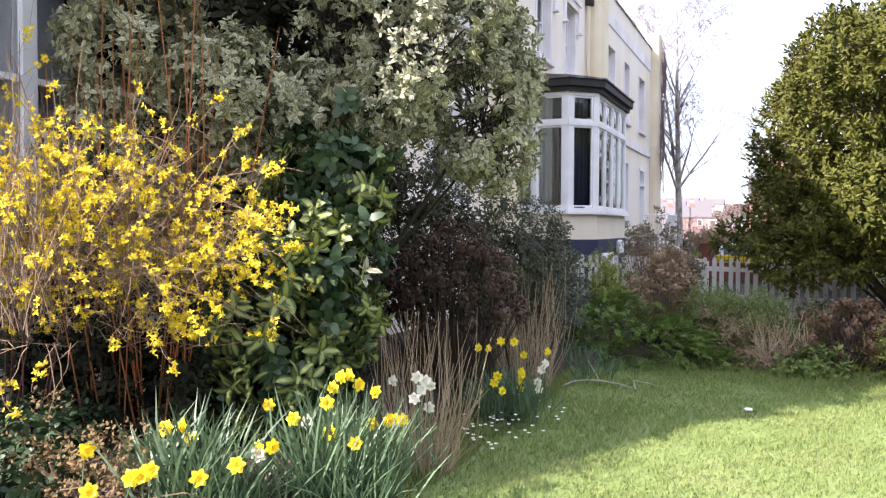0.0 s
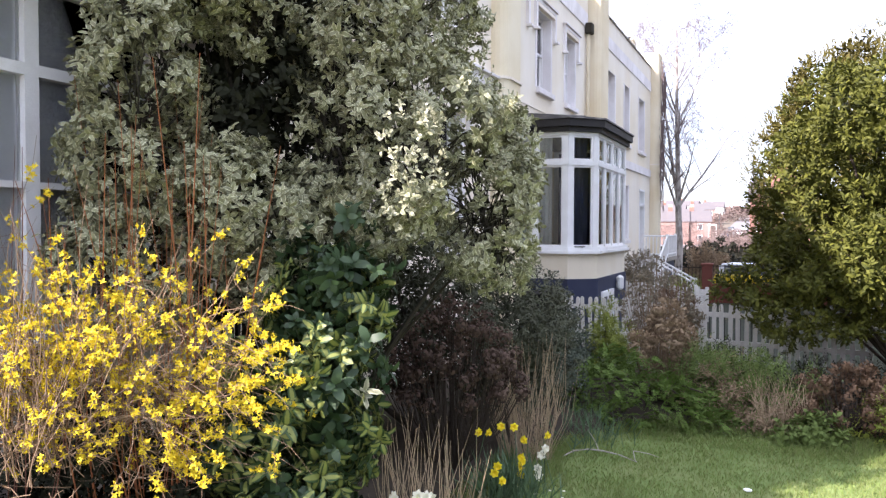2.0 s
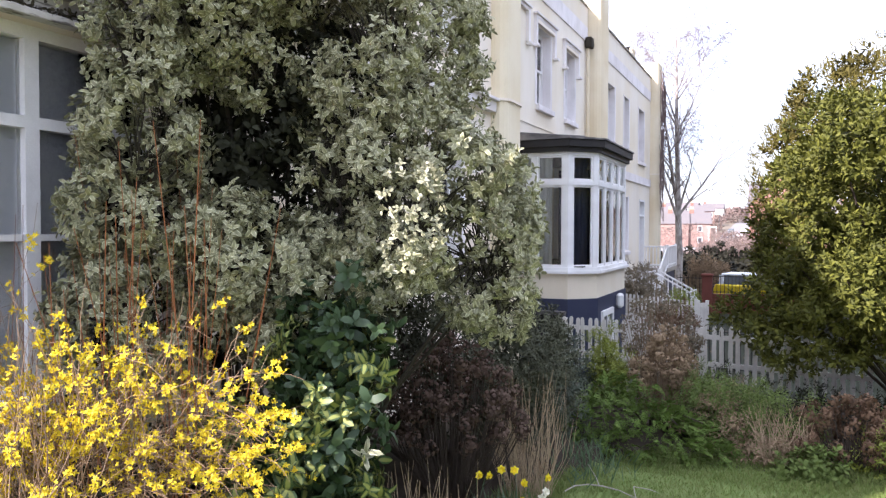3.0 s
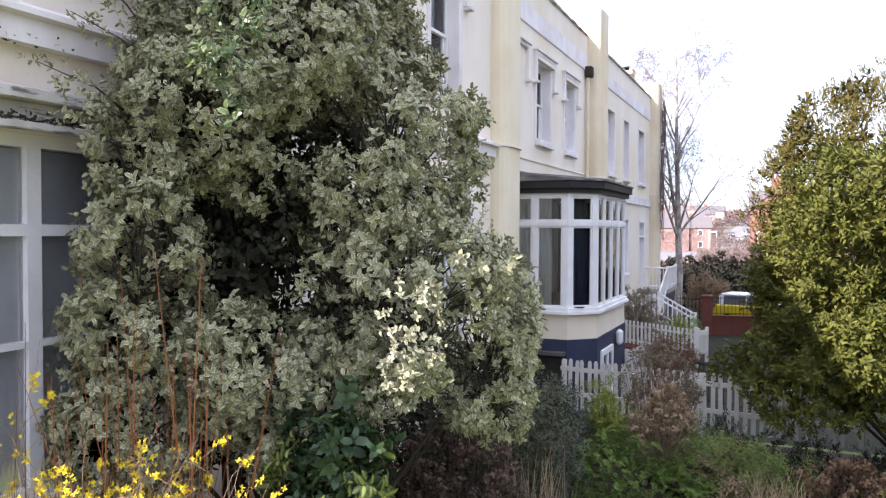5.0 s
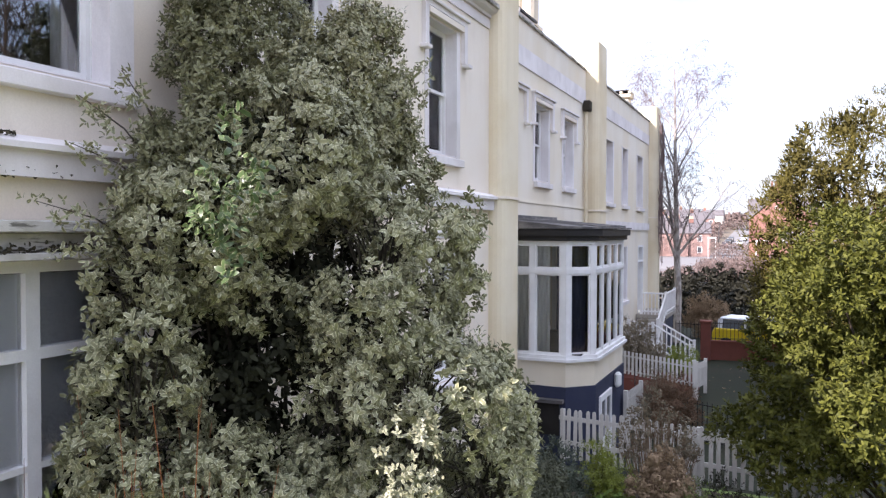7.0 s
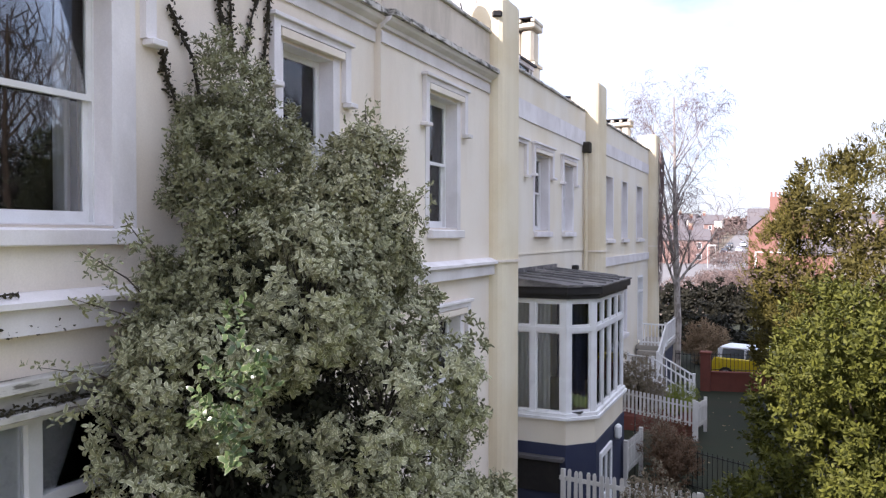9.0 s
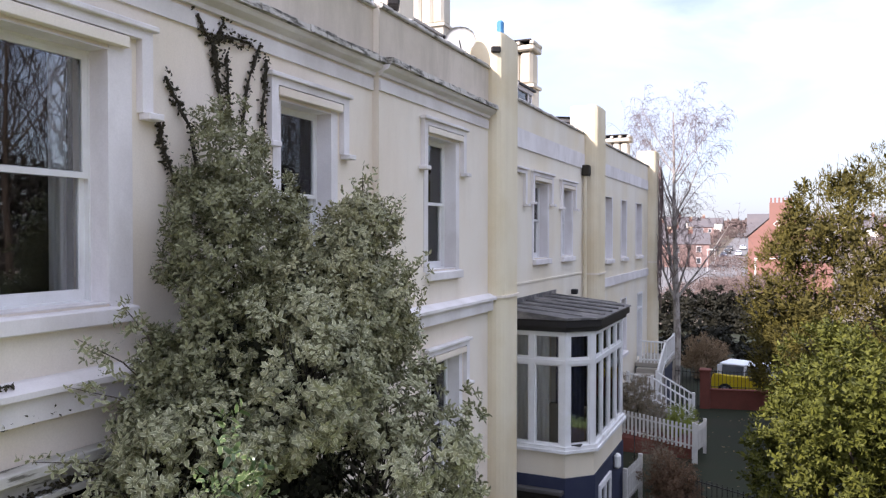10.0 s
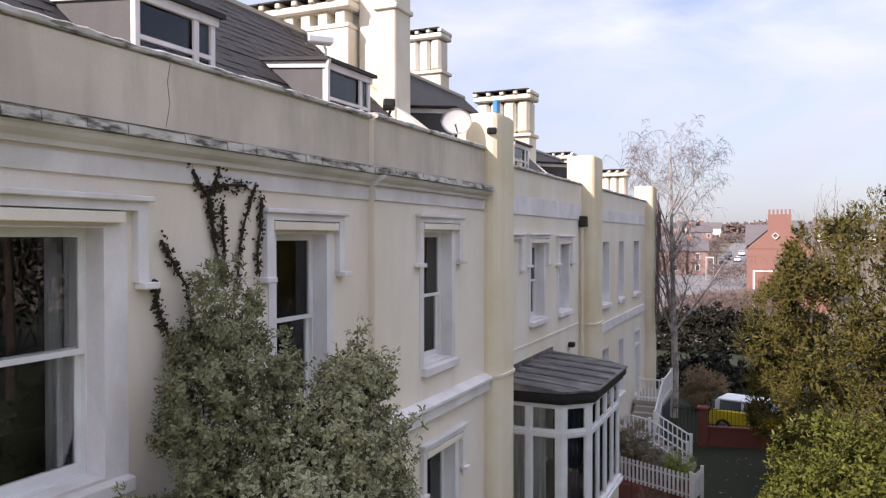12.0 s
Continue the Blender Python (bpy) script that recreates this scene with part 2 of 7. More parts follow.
YELLOW_CAR = surface("yellow_car_paint", (0.62, 0.47, 0.02), (0.55, 0.42, 0.03), 0.25, 30, 1.0, 0.2, None, 0.0, spec=0.5)
WHITE_CAR = surface("white_car_paint", (0.78, 0.80, 0.84), (0.70, 0.72, 0.76), 0.25, 30, 1.0, 0.2, None, 0.0, spec=0.5)
TYRE = surface("tyre_rubber", (0.018, 0.018, 0.018), (0.03, 0.03, 0.03), 0.85, 60, 3.0, 0.3)
RIM = surface("wheel_alloy", (0.45, 0.45, 0.47), (0.3, 0.3, 0.3), 0.35, 60, 3.0, 0.3, None, 0.0, metal=0.9)
DISH = surface("dish_enamel", (0.74, 0.74, 0.73), (0.5, 0.5, 0.48), 0.5, 60, 3.0, 0.4, None, 0.0)
BLUE = surface("blue_plastic", (0.05, 0.20, 0.42), (0.04, 0.15, 0.3), 0.5, 60, 3.0, 0.3, None, 0.0)
GLASS = glazing("window_glass")
VARIEGATED = foliage("variegated_leaf", (0.275, 0.277, 0.146), (0.585, 0.578, 0.385), 0.50, (0.090, 0.092, 0.050), 0.5, 0.10, 0.6)
# cream for the gold spray, and for sunlight painted on the big shrub
CREAMY = foliage("cream_and_sunlit_leaf", (0.27, 0.27, 0.17), (0.46, 0.45, 0.33), 0.46, (0.17, 0.18, 0.11), 0.4, 0.2, 0.6)
SPOTTED = foliage("gold_centred_leaf", (0.040, 0.076, 0.022), None, 0.34, (0.020, 0.042, 0.014), 0.52, 0.12, 0.6, rib=(0.22, 0.24, 0.060))
GOLD_TIP = foliage("gold_tip_leaf", (0.085, 0.125, 0.045), (0.40, 0.41, 0.24), 0.62, (0.045, 0.080, 0.030), 0.3, 0.2, 0.6)
HOLLY = foliage("glossy_evergreen_leaf", (0.122, 0.125, 0.021), None, 0.4, (0.024, 0.031, 0.008), 0.60, 0.18, 0.75)
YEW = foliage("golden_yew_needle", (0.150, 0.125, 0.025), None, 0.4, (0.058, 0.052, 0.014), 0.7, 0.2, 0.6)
# shaded copy of the yew needle: the crown's inner shade put into colour
YEW_SHADED = foliage("shaded_yew_needle", (0.085, 0.072, 0.018), None, 0.4, (0.042, 0.038, 0.011), 0.8, 0.1, 0.6)
DIM_GREEN = foliage("dim_evergreen_leaf", (0.108, 0.113, 0.075), None, 0.4, (0.036, 0.039, 0.026), 0.7, 0.1, 0.6)
# dark evergreen leaf; also stands for shade inside the shrub and under the tree
DEEP = foliage("dark_evergreen_and_shade_leaf", (0.034, 0.036, 0.020), None, 0.4, (0.012, 0.013, 0.008), 0.75, 0.08, 0.6)
JUNIPER = foliage("juniper_needle", (0.150, 0.225, 0.048), None, 0.4, (0.045, 0.075, 0.018), 0.7, 0.2, 0.6)
LIME = foliage("lime_leaf", (0.23, 0.26, 0.035), None, 0.4, (0.14, 0.18, 0.03), 0.5, 0.3, 0.6)
HERB = foliage("fresh_herb_leaf", (0.155, 0.205, 0.055), None, 0.4, (0.075, 0.110, 0.030), 0.6, 0.3, 0.6)
GREY_LEAF = foliage("grey_green_leaf", (0.095, 0.115, 0.085), None, 0.4, (0.05, 0.06, 0.045), 0.6, 0.2, 0.6)
DRY_LEAF = foliage("dry_brown_leaf", (0.34, 0.25, 0.16), None, 0.4, (0.18, 0.125, 0.08), 0.9, 0.2, 0.7)
DARK_DRY = foliage("withered_flower_head", (0.135, 0.090, 0.070), None, 0.4, (0.042, 0.029, 0.022), 0.9, 0.15, 0.7)
RUSSET = foliage("russet_leaf", (0.190, 0.118, 0.072), None, 0.4, (0.095, 0.060, 0.040), 0.8, 0.2, 0.7)
PETAL = foliage("yellow_petal", (0.74, 0.60, 0.040), None, 0.4, (0.62, 0.46, 0.02), 0.6, 0.25, 0.8)
DAFF_YELLOW = foliage("daffodil_petal", (0.88, 0.76, 0.03), None, 0.4, (0.86, 0.68, 0.02), 0.5, 0.3, 0.6)
DAFF_WHITE = foliage("white_daffodil_petal", (0.82, 0.80, 0.70), None, 0.4, (0.80, 0.76, 0.60), 0.5, 0.3, 0.6)
BLADE = foliage("daffodil_blade", (0.115, 0.180, 0.090), None, 0.4, (0.050, 0.085, 0.042), 0.45, 0.25, 0.7)
GRASS = foliage("lawn_blade", (0.140, 0.212, 0.048), None, 0.4, (0.205, 0.222, 0.084), 0.6, 0.3, 0.9)
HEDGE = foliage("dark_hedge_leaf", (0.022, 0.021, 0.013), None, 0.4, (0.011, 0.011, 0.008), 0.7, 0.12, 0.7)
FAR_TREE = foliage("far_twig_mass", (0.20, 0.145, 0.130), None, 0.4, (0.10, 0.080, 0.072), 0.9, 0.1, 0.8)
WALL_GREEN = foliage("olive_evergreen_leaf", (0.215, 0.218, 0.105), (0.44, 0.43, 0.25), 0.56, (0.072, 0.074, 0.038), 0.45, 0.12, 0.6)
SCRUB = surface("winter_scrub", (0.13, 0.105, 0.08), (0.09, 0.085, 0.05), 0.95, 3, 0.2, 0.6, None, 0.0)
CHEEK = surface("slate_hung_cladding", (0.085, 0.080, 0.082), (0.14, 0.13, 0.125), 0.75, 30, 2.0, 0.6, (1, 1, 0.3), 0.2)
NAVY_CLOTH = surface("navy_curtain_cloth", (0.060, 0.070, 0.125), (0.035, 0.040, 0.075), 0.95, 90, 3.0, 0.5, None, 0.1)
PLAIN_GREEN = foliage("plain_glossy_leaf", (0.034, 0.064, 0.022), None, 0.4, (0.017, 0.034, 0.013), 0.50, 0.1, 0.6)
SHEER = surface("white_net_curtain", (0.90, 0.90, 0.89), (0.80, 0.80, 0.80), 0.95, 90, 3.0, 0.3, None, 0.05)
WITHERED = foliage("withered_olive_leaf", (0.21, 0.145, 0.065), None, 0.4, (0.09, 0.06, 0.032), 0.8, 0.25, 0.7)
WOOD_TWIG = foliage("winter_wood_twig", (0.055, 0.048, 0.043), None, 0.4, (0.03, 0.027, 0.025), 0.9, 0.05, 0.7)
# olive upper leaf, also lightened for the extra light on the crown's top
OLIVE_VAR = foliage("olive_variegated_leaf", (0.30, 0.29, 0.145), (0.58, 0.56, 0.36), 0.56, (0.100, 0.098, 0.048), 0.45, 0.10, 0.65)


# ---- building blocks ----
def part(name, bm, material, parent=None, label="", smooth=False):
    me = bpy.data.meshes.new(name)
    bm.normal_update()
    bm.to_mesh(me)
    bm.free()
    me.materials.append(material)
    if smooth:
        me.polygons.foreach_set("use_smooth", [True] * len(me.polygons))
    ob = new(name, me)
    ob.parent = parent
    if label:
        ob["label"] = label
    return ob


def thing(name, label, category, group="", kind="", at=(0, 0, 0)):
    ob = new(name)
    ob.location = at
    ob.empty_display_size = 0.1
    return tagged(ob, label, category, group, kind)


def add_box(bm, x0, x1, y0, y1, z0, z1):
    v = [bm.verts.new(p) for p in ((x0, y0, z0), (x1, y0, z0), (x1, y1, z0), (x0, y1, z0), (x0, y0, z1), (x1, y0, z1), (x1, y1, z1), (x0, y1, z1))]
    for q in ((3, 2, 1, 0), (4, 5, 6, 7), (0, 1, 5, 4), (1, 2, 6, 5), (2, 3, 7, 6), (3, 0, 4, 7)):
        bm.faces.new([v[i] for i in q])
    return v


def boxes(*dims):
    bm = bmesh.new()
    for d in dims:
        add_box(bm, *d)
    return bm


def bevelled(bm, width=0.006):
    bmesh.ops.bevel(bm, geom=list(bm.edges), offset=width, segments=1, affect="EDGES", profile=0.5)
    return bm


def add_prism(bm, ring, z0, z1):
    """An upright prism over a ring of (x, y), counter-clockwise from above."""
    lo = [bm.verts.new((x, y, z0)) for x, y in ring]
    hi = [bm.verts.new((x, y, z1)) for x, y in ring]
    bm.faces.new(lo[::-1])
    bm.faces.new(hi)
    n = len(ring)
    for i in range(n):
        bm.faces.new((lo[i], lo[(i + 1) % n], hi[(i + 1) % n], hi[i]))


def add_run(bm, profile, y0, y1, x0=0.0, z0=0.0):
    """A moulding along y: profile of (out, up) from the wall line at x0, z0."""
    a = [bm.verts.new((x0 + px, y0, z0 + pz)) for px, pz in profile]
    b = [bm.verts.new((x0 + px, y1, z0 + pz)) for px, pz in profile]
    n = len(profile)
    for i in range(n):
        bm.faces.new((a[i], b[i], b[(i + 1) % n], a[(i + 1) % n]))
    bm.faces.new(a)
    bm.faces.new(b[::-1])
    bmesh.ops.recalc_face_normals(bm, faces=bm.faces)


def add_tube(bm, path, radii, sides=6):
    """A tapering round branch through the points of path."""
    rings = []
    for i, p in enumerate(path):
        p = Vector(p)
        d = (Vector(path[min(i + 1, len(path) - 1)]) - Vector(path[max(i - 1, 0)])).normalized()
        u = d.orthogonal().normalized()
        w = d.cross(u)
        r = radii[i] if isinstance(radii, (list, tuple)) else radii
        rings.append([bm.verts.new(p + (u * math.cos(a) + w * math.sin(a)) * r) for a in (2 * math.pi * k / sides for k in range(sides))])
    for r0, r1 in zip(rings, rings[1:]):
        for k in range(sides):
            bm.faces.new((r0[k], r0[(k + 1) % sides], r1[(k + 1) % sides], r1[k]))
    bm.faces.new(rings[0][::-1])
    bm.faces.new(rings[-1])


def wall_mesh(front, back, y0, y1, z0, z1, holes):
    """A wall of real thickness facing +x, with openings (y0, y1, z0, z1) cut right through it."""
    ys = sorted({y0, y1, *(v for h in holes for v in h[:2])})
    zs = sorted({z0, z1, *(v for h in holes for v in h[2:])})
    solid = {}
    for i in range(len(ys) - 1):
        for k in range(len(zs) - 1):
            cy, cz = (ys[i] + ys[i + 1]) / 2, (zs[k] + zs[k + 1]) / 2
            solid[i, k] = not any(h[0] < cy < h[1] and h[2] < cz < h[3] for h in holes)
    bm = bmesh.new()
    cache = {}

    def v(x, i, k):
        key = (x, i, k)
        if key not in cache:
            cache[key] = bm.verts.new((x, ys[i], zs[k]))
        return cache[key]

    for (i, k), s in solid.items():
        if not s:
            continue
        bm.faces.new((v(front, i, k), v(front, i + 1, k), v(front, i + 1, k + 1), v(front, i, k + 1)))
        bm.faces.new((v(back, i, k), v(back, i, k + 1), v(back, i + 1, k + 1), v(back, i + 1, k)))
        for di, dk, e in ((-1, 0, ((i, k), (i, k + 1))), (1, 0, ((i + 1, k + 1), (i + 1, k))), (0, -1, ((i + 1, k), (i, k))), (0, 1, ((i, k + 1), (i + 1, k + 1)))):
            if not solid.get((i + di, k + dk), False):
                (a, b), (c, d) = e
                bm.faces.new((v(front, a, b), v(front, c, d), v(back, c, d), v(back, a, b)))
    bmesh.ops.recalc_face_normals(bm, faces=bm.faces)
    return bm


# ---- leaves: every blade is a small arched mesh of its own ----
BLADE_S = np.array([0.0, 0.28, 0.28, 0.74, 0.74, 1.0])
BLADE_W = np.array([0.0, 0.46, -0.46, 0.40, -0.40, 0.0])


def unit(a):
    return a / np.maximum(np.linalg.norm(a, axis=1, keepdims=True), 1e-9)


def blades(name, base, along, face, length, width, material, parent=None, curl=0.18, label="", kind=""):
    """One mesh of many leaf blades: where each starts, which way it runs, which way its face looks."""
    n = len(base)
    along = unit(along)
    side = unit(np.cross(face, along))
    nor = np.cross(along, side)
    length, width = np.broadcast_to(length, n), np.broadcast_to(width, n)
    s = BLADE_S[None, :, None]
    w = BLADE_W[None, :, None]
    co = (base[:, None, :] + along[:, None, :] * s * length[:, None, None] + side[:, None, :] * w * width[:, None, None]
          + nor[:, None, :] * (np.abs(w) * 0.35 * width[:, None, None] - curl * s * s * length[:, None, None]))
    me = bpy.data.meshes.new(name)
    me.vertices.add(n * 6)
    me.vertices.foreach_set("co", co.reshape(-1).astype(np.float32))
    pattern = np.array([0, 2, 1, 1, 2, 4, 3, 3, 4, 5])
    loops = (np.arange(n)[:, None] * 6 + pattern[None, :]).reshape(-1)
    me.loops.add(len(loops))
    me.loops.foreach_set("vertex_index", loops.astype(np.int32))
    starts = (np.arange(n)[:, None] * 10 + np.array([0, 3, 7])[None, :]).reshape(-1)
    me.polygons.add(n * 3)
    me.polygons.foreach_set("loop_start", starts.astype(np.int32))
    me.update(calc_edges=True)
    uv = me.uv_layers.new(name="blade")
    both = np.stack([BLADE_S, BLADE_W + 0.5], axis=1)[pattern]
    uv.data.foreach_set("uv", np.tile(both.reshape(-1), n).astype(np.float32))
    me.polygons.foreach_set("use_smooth", [True] * len(me.polygons))
    me.materials.append(material)
    ob = new(name, me)
    ob.parent = parent
    if label:
        ob["label"] = label
    if kind:
        ob["kind"] = kind
    return ob


def shell(rng, lumps, count, depth=(0.0, 0.12), rough=0.18, freq=1.6, below=-2.0):
    """Points on the outside of a heap of ellipsoids, with the way outwards; lumpy, with gaps."""
    lumps = np.array(lumps, float)
    area = (lumps[:, 3] * lumps[:, 4] + lumps[:, 4] * lumps[:, 5] + lumps[:, 3] * lumps[:, 5])
    pick = rng.choice(len(lumps), count, p=area / area.sum())
    d = unit(rng.normal(size=(count, 3)))
    c, r = lumps[pick, :3], lumps[pick, 3:6]
    wave = np.array([noise.noise(Vector(c[i] + d[i] * r[i]) * freq) + 0.5 * noise.noise(Vector(c[i] + d[i] * r[i]) * freq * 3.1) for i in range(count)])
    k = 1.0 + rough * (wave - 0.25) - rng.uniform(depth[0], depth[1], count)
    p = c + d * r * k[:, None]
    nrm = unit(d / r)
    keep = d[:, 2] > below
    for j in range(len(lumps)):
        q = (p - lumps[j, :3]) / lumps[j, 3:6]
        keep &= (pick == j) | ((q * q).sum(1) > 0.80)
    return p[keep], nrm[keep], wave[keep]


def sprigs(rng, p, nrm, per, stem, length, width, lift=0.35, jitter=0.45, open_angle=(35, 80)):
    """Leaves set round short shoots that stand out from the points p."""
    n = len(p)
    axis = unit(nrm + rng.normal(size=(n, 3)) * jitter + np.array([0, 0, lift]))
    u = unit(np.cross(axis, unit(rng.normal(size=(n, 3)))))
    w = np.cross(axis, u)
    base, along, face, ln, wd = [], [], [], [], []
    size = rng.uniform(0.75, 1.2, n)
    for k in range(per):
        s = (k + 0.5) / per
        az = k * 2.4 + rng.uniform(-0.4, 0.4, n)
        al = np.radians(open_angle[1] + (open_angle[0] - open_angle[1]) * s + rng.uniform(-12, 12, n))
        rad = u * np.cos(az)[:, None] + w * np.sin(az)[:, None]
        base.append(p + axis * (stem * s * size)[:, None])
        along.append(axis * np.cos(al)[:, None] + rad * np.sin(al)[:, None])
        face.append(axis * np.sin(al)[:, None] - rad * np.cos(al)[:, None] + rng.normal(size=(n, 3)) * 0.25)
        f = size * rng.uniform(0.75, 1.15, n) * (1.0 - 0.25 * s)
        ln.append(length * f)
        wd.append(width * f)
    return [np.concatenate(a) for a in (base, along, face, ln, wd)]


def clumps(rng, p, nrm, per, radius, flat=0.75):
    """Shoot places in small domes round each of the points p, so that the crown breaks into tufts."""
    n = len(p)
    r = radius * rng.uniform(0.6, 1.25, n)
    d = unit(rng.normal(size=(n, per, 3)).reshape(-1, 3)).reshape(n, per, 3) + nrm[:, None, :] * 0.75
    d = unit(d.reshape(-1, 3)).reshape(n, per, 3)
    q = p[:, None, :] + d * (r[:, None] * rng.uniform(0.65, 1.0, (n, per)))[:, :, None]
    return q.reshape(-1, 3), unit((d + nrm[:, None, :] * 0.3).reshape(-1, 3))


def bush(name, lumps, count, per, stem, length, width, material, label, category="shrub", seed=1, trunk=None, tuft=(14, 0.17), inside=0.5, bark=None, root=None, lift=0.35, rough=0.18, curl=0.18, depth=(0.0, 0.12), jitter=0.4, freq=1.6, open_angle=(35, 80), part_name="foliage", gaps=9.0, twigs=0, backing=1.15):
    """A shrub or tree: limbs from its foot into the crown, and a crown of many leafy tufts, thinner inside."""
    rng = np.random.default_rng(seed)
    foot = trunk or (lumps[0][0], lumps[0][1], 0.0)
    if root is None:
        root = thing(name, label, category)
    lumps = [tuple(l[:6]) for l in lumps]
    p, nrm, wave = shell(rng, lumps, max(8, count // tuft[0]), depth, rough, freq)
    p, nrm = p[wave > -gaps], nrm[wave > -gaps]
    p, nrm = clumps(rng, p, nrm, tuft[0], tuft[1])
    sets = [sprigs(rng, p, nrm, per, stem, length, width, lift, jitter, open_angle)]
    for k, share in ((0.74, 1.0), (0.5, 0.6)):
        inner = [(x, y, z, rx * k, ry * k, rz * k) for x, y, z, rx, ry, rz in lumps]
        p2, n2, _ = shell(rng, inner, max(4, int(count * inside * share)), (0.0, 0.3), rough, freq)
        sets.append(sprigs(rng, p2, n2, per, stem * 1.2, length * backing, width * backing, lift, 0.8, open_angle))
    blades(part_name, *[np.concatenate(z) for z in zip(*sets)], material, root, curl)
    if twigs:        # the bare brown inside of an old shrub
        rnd = random.Random(seed)
        bm = bmesh.new()
        for _ in range(twigs):
            l = rnd.choice(lumps)
            d = Vector((rnd.gauss(0, 1), rnd.gauss(0, 1), rnd.gauss(0.2, 1))).normalized()
            d = Vector((d.x * l[3], d.y * l[4], d.z * l[5]))
            c = Vector(l[:3])
            a, b = c + d * rnd.uniform(0.1, 0.5), c + d * rnd.uniform(0.65, 0.92)
            a.z -= 0.25 * rnd.random()
            add_tube(bm, [a, a.lerp(b, 0.5) + Vector((rnd.gauss(0, 0.05), rnd.gauss(0, 0.05), 0.05)), b], [0.011, 0.007, 0.003], 3)
        part("twig_mass", bm, bark, root)["kind"] = "stuff"
    if bark:
        rnd = random.Random(seed)
        for i, l in enumerate(lumps):
            for _ in range(2 if len(lumps) < 8 else 1):
                tip = Vector((l[0] + rnd.uniform(-0.4, 0.4) * l[3], l[1] + rnd.uniform(-0.4, 0.4) * l[4], l[2] + rnd.uniform(-0.2, 0.6) * l[5]))
                f = Vector(foot) + Vector((rnd.uniform(-0.08, 0.08), rnd.uniform(-0.08, 0.08), 0))
                mid = f.lerp(tip, 0.5) + Vector((rnd.uniform(-0.1, 0.1), rnd.uniform(-0.1, 0.1), 0.15))
                r = 0.012 + 0.02 * min(l[3], 1.5)
                bm = bmesh.new()
                add_tube(bm, [f, f.lerp(mid, 0.5), mid, mid.lerp(tip, 0.6), tip], [r * 1.5, r * 1.2, r, r * 0.7, r * 0.3], 5)
                part("limb", bm, bark, root)
    return root


# ---- the ground: one sheet to the horizon, banked up under the planting ----
def bed_edge(y):
    """Where the lawn gives way to the planting, along x."""
    if y > 8:
        return -2.75 + (y - 8) * 0.5
    return -2.75 + 0.95 * min(1.0, max(0.0, (4.35 - y) / 0.45))


def ground_height(x, y):
    bed = 0.0
    edge = bed_edge(y)
    if x < edge and y < 13:
        bank = min(1.0, max(0.0, (4.4 - y) / 1.2))
        bed = min(0.28 + 0.17 * bank, (edge - x) * (0.28 + 0.22 * bank))
    drop = -0.35 * min(1.0, max(0.0, (y - 14.5) / 3.0)) if y > 14.5 else 0.0
    far = 0.0
    if y > 40:
        far = -1.2 * min(1.0, (y - 40) / 40.0)
    if y > 215:
        far += (min(y, 420) - 215) * 0.0637 + max(0, y - 420) * 0.012
    return bed + drop + far


def ground():
    xs = [-900, -400, -200, -100, -50, -25, -12] + [-8 + 0.2 * i for i in range(81)] + [12, 18, 30, 60, 120, 250, 500, 900]
    ys = [-400, -120, -40, -12, -4] + [0.2 * i for i in range(121)] + [26, 28, 31, 35, 40, 46, 54, 64, 80, 100, 125, 150, 185, 215, 240, 300, 420, 600, 900]
    bm = bmesh.new()
    g = [[bm.verts.new((x, y, ground_height(x, y))) for y in ys] for x in xs]
    for i in range(len(xs) - 1):
        for k in range(len(ys) - 1):
            f = bm.faces.new((g[i][k], g[i + 1][k], g[i + 1][k + 1], g[i][k + 1]))
            cx, cy = (xs[i] + xs[i + 1]) / 2, (ys[k] + ys[k + 1]) / 2
            edge = bed_edge(cy)
            # ground out of view is brown scrub, added to cut green bounce light
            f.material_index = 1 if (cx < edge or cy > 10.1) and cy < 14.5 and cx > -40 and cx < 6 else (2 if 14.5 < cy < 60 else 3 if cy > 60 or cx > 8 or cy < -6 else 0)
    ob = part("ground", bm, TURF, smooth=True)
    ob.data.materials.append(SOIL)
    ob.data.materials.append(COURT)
    ob.data.materials.append(SCRUB)
    return tagged(ob, "garden ground with lawn, dark planting beds and a green-brown court darkened for tree shade", "ground", kind="structure")


ground()


# ---- the terrace ----
def label_mould(root, y0, y1, top, drop, wall_x):
    """A square hood over a window, with returned ends."""
    part("hood_mould", wall_mesh(wall_x + 0.075, wall_x, y0 + 0.02, y1 - 0.02, drop + 0.06, top - 0.05, [(y0 + 0.14, y1 - 0.14, drop + 0.06, top - 0.13)]), WHITE_BAND, root)
    part("hood_ledge", bevelled(boxes((wall_x, wall_x + 0.12, y0 - 0.02, y1 + 0.02, top - 0.05, top)), 0.008), WHITE_BAND, root)
    for a, b in ((y0 - 0.05, y0 + 0.12), (y1 - 0.12, y1 + 0.05)):
        part("hood_stop", bevelled(boxes((wall_x, wall_x + 0.14, a, b, drop, drop + 0.06)), 0.008), WHITE_BAND, root)


def ring_bar(x0, x1, y0, y1, z0, z1, side, bottom, top):
    """A rectangular frame in one piece."""
    return wall_mesh(x1, x0, y0, y1, z0, z1, [(y0 + side, y1 - side, z0 + bottom, z1 - top)])


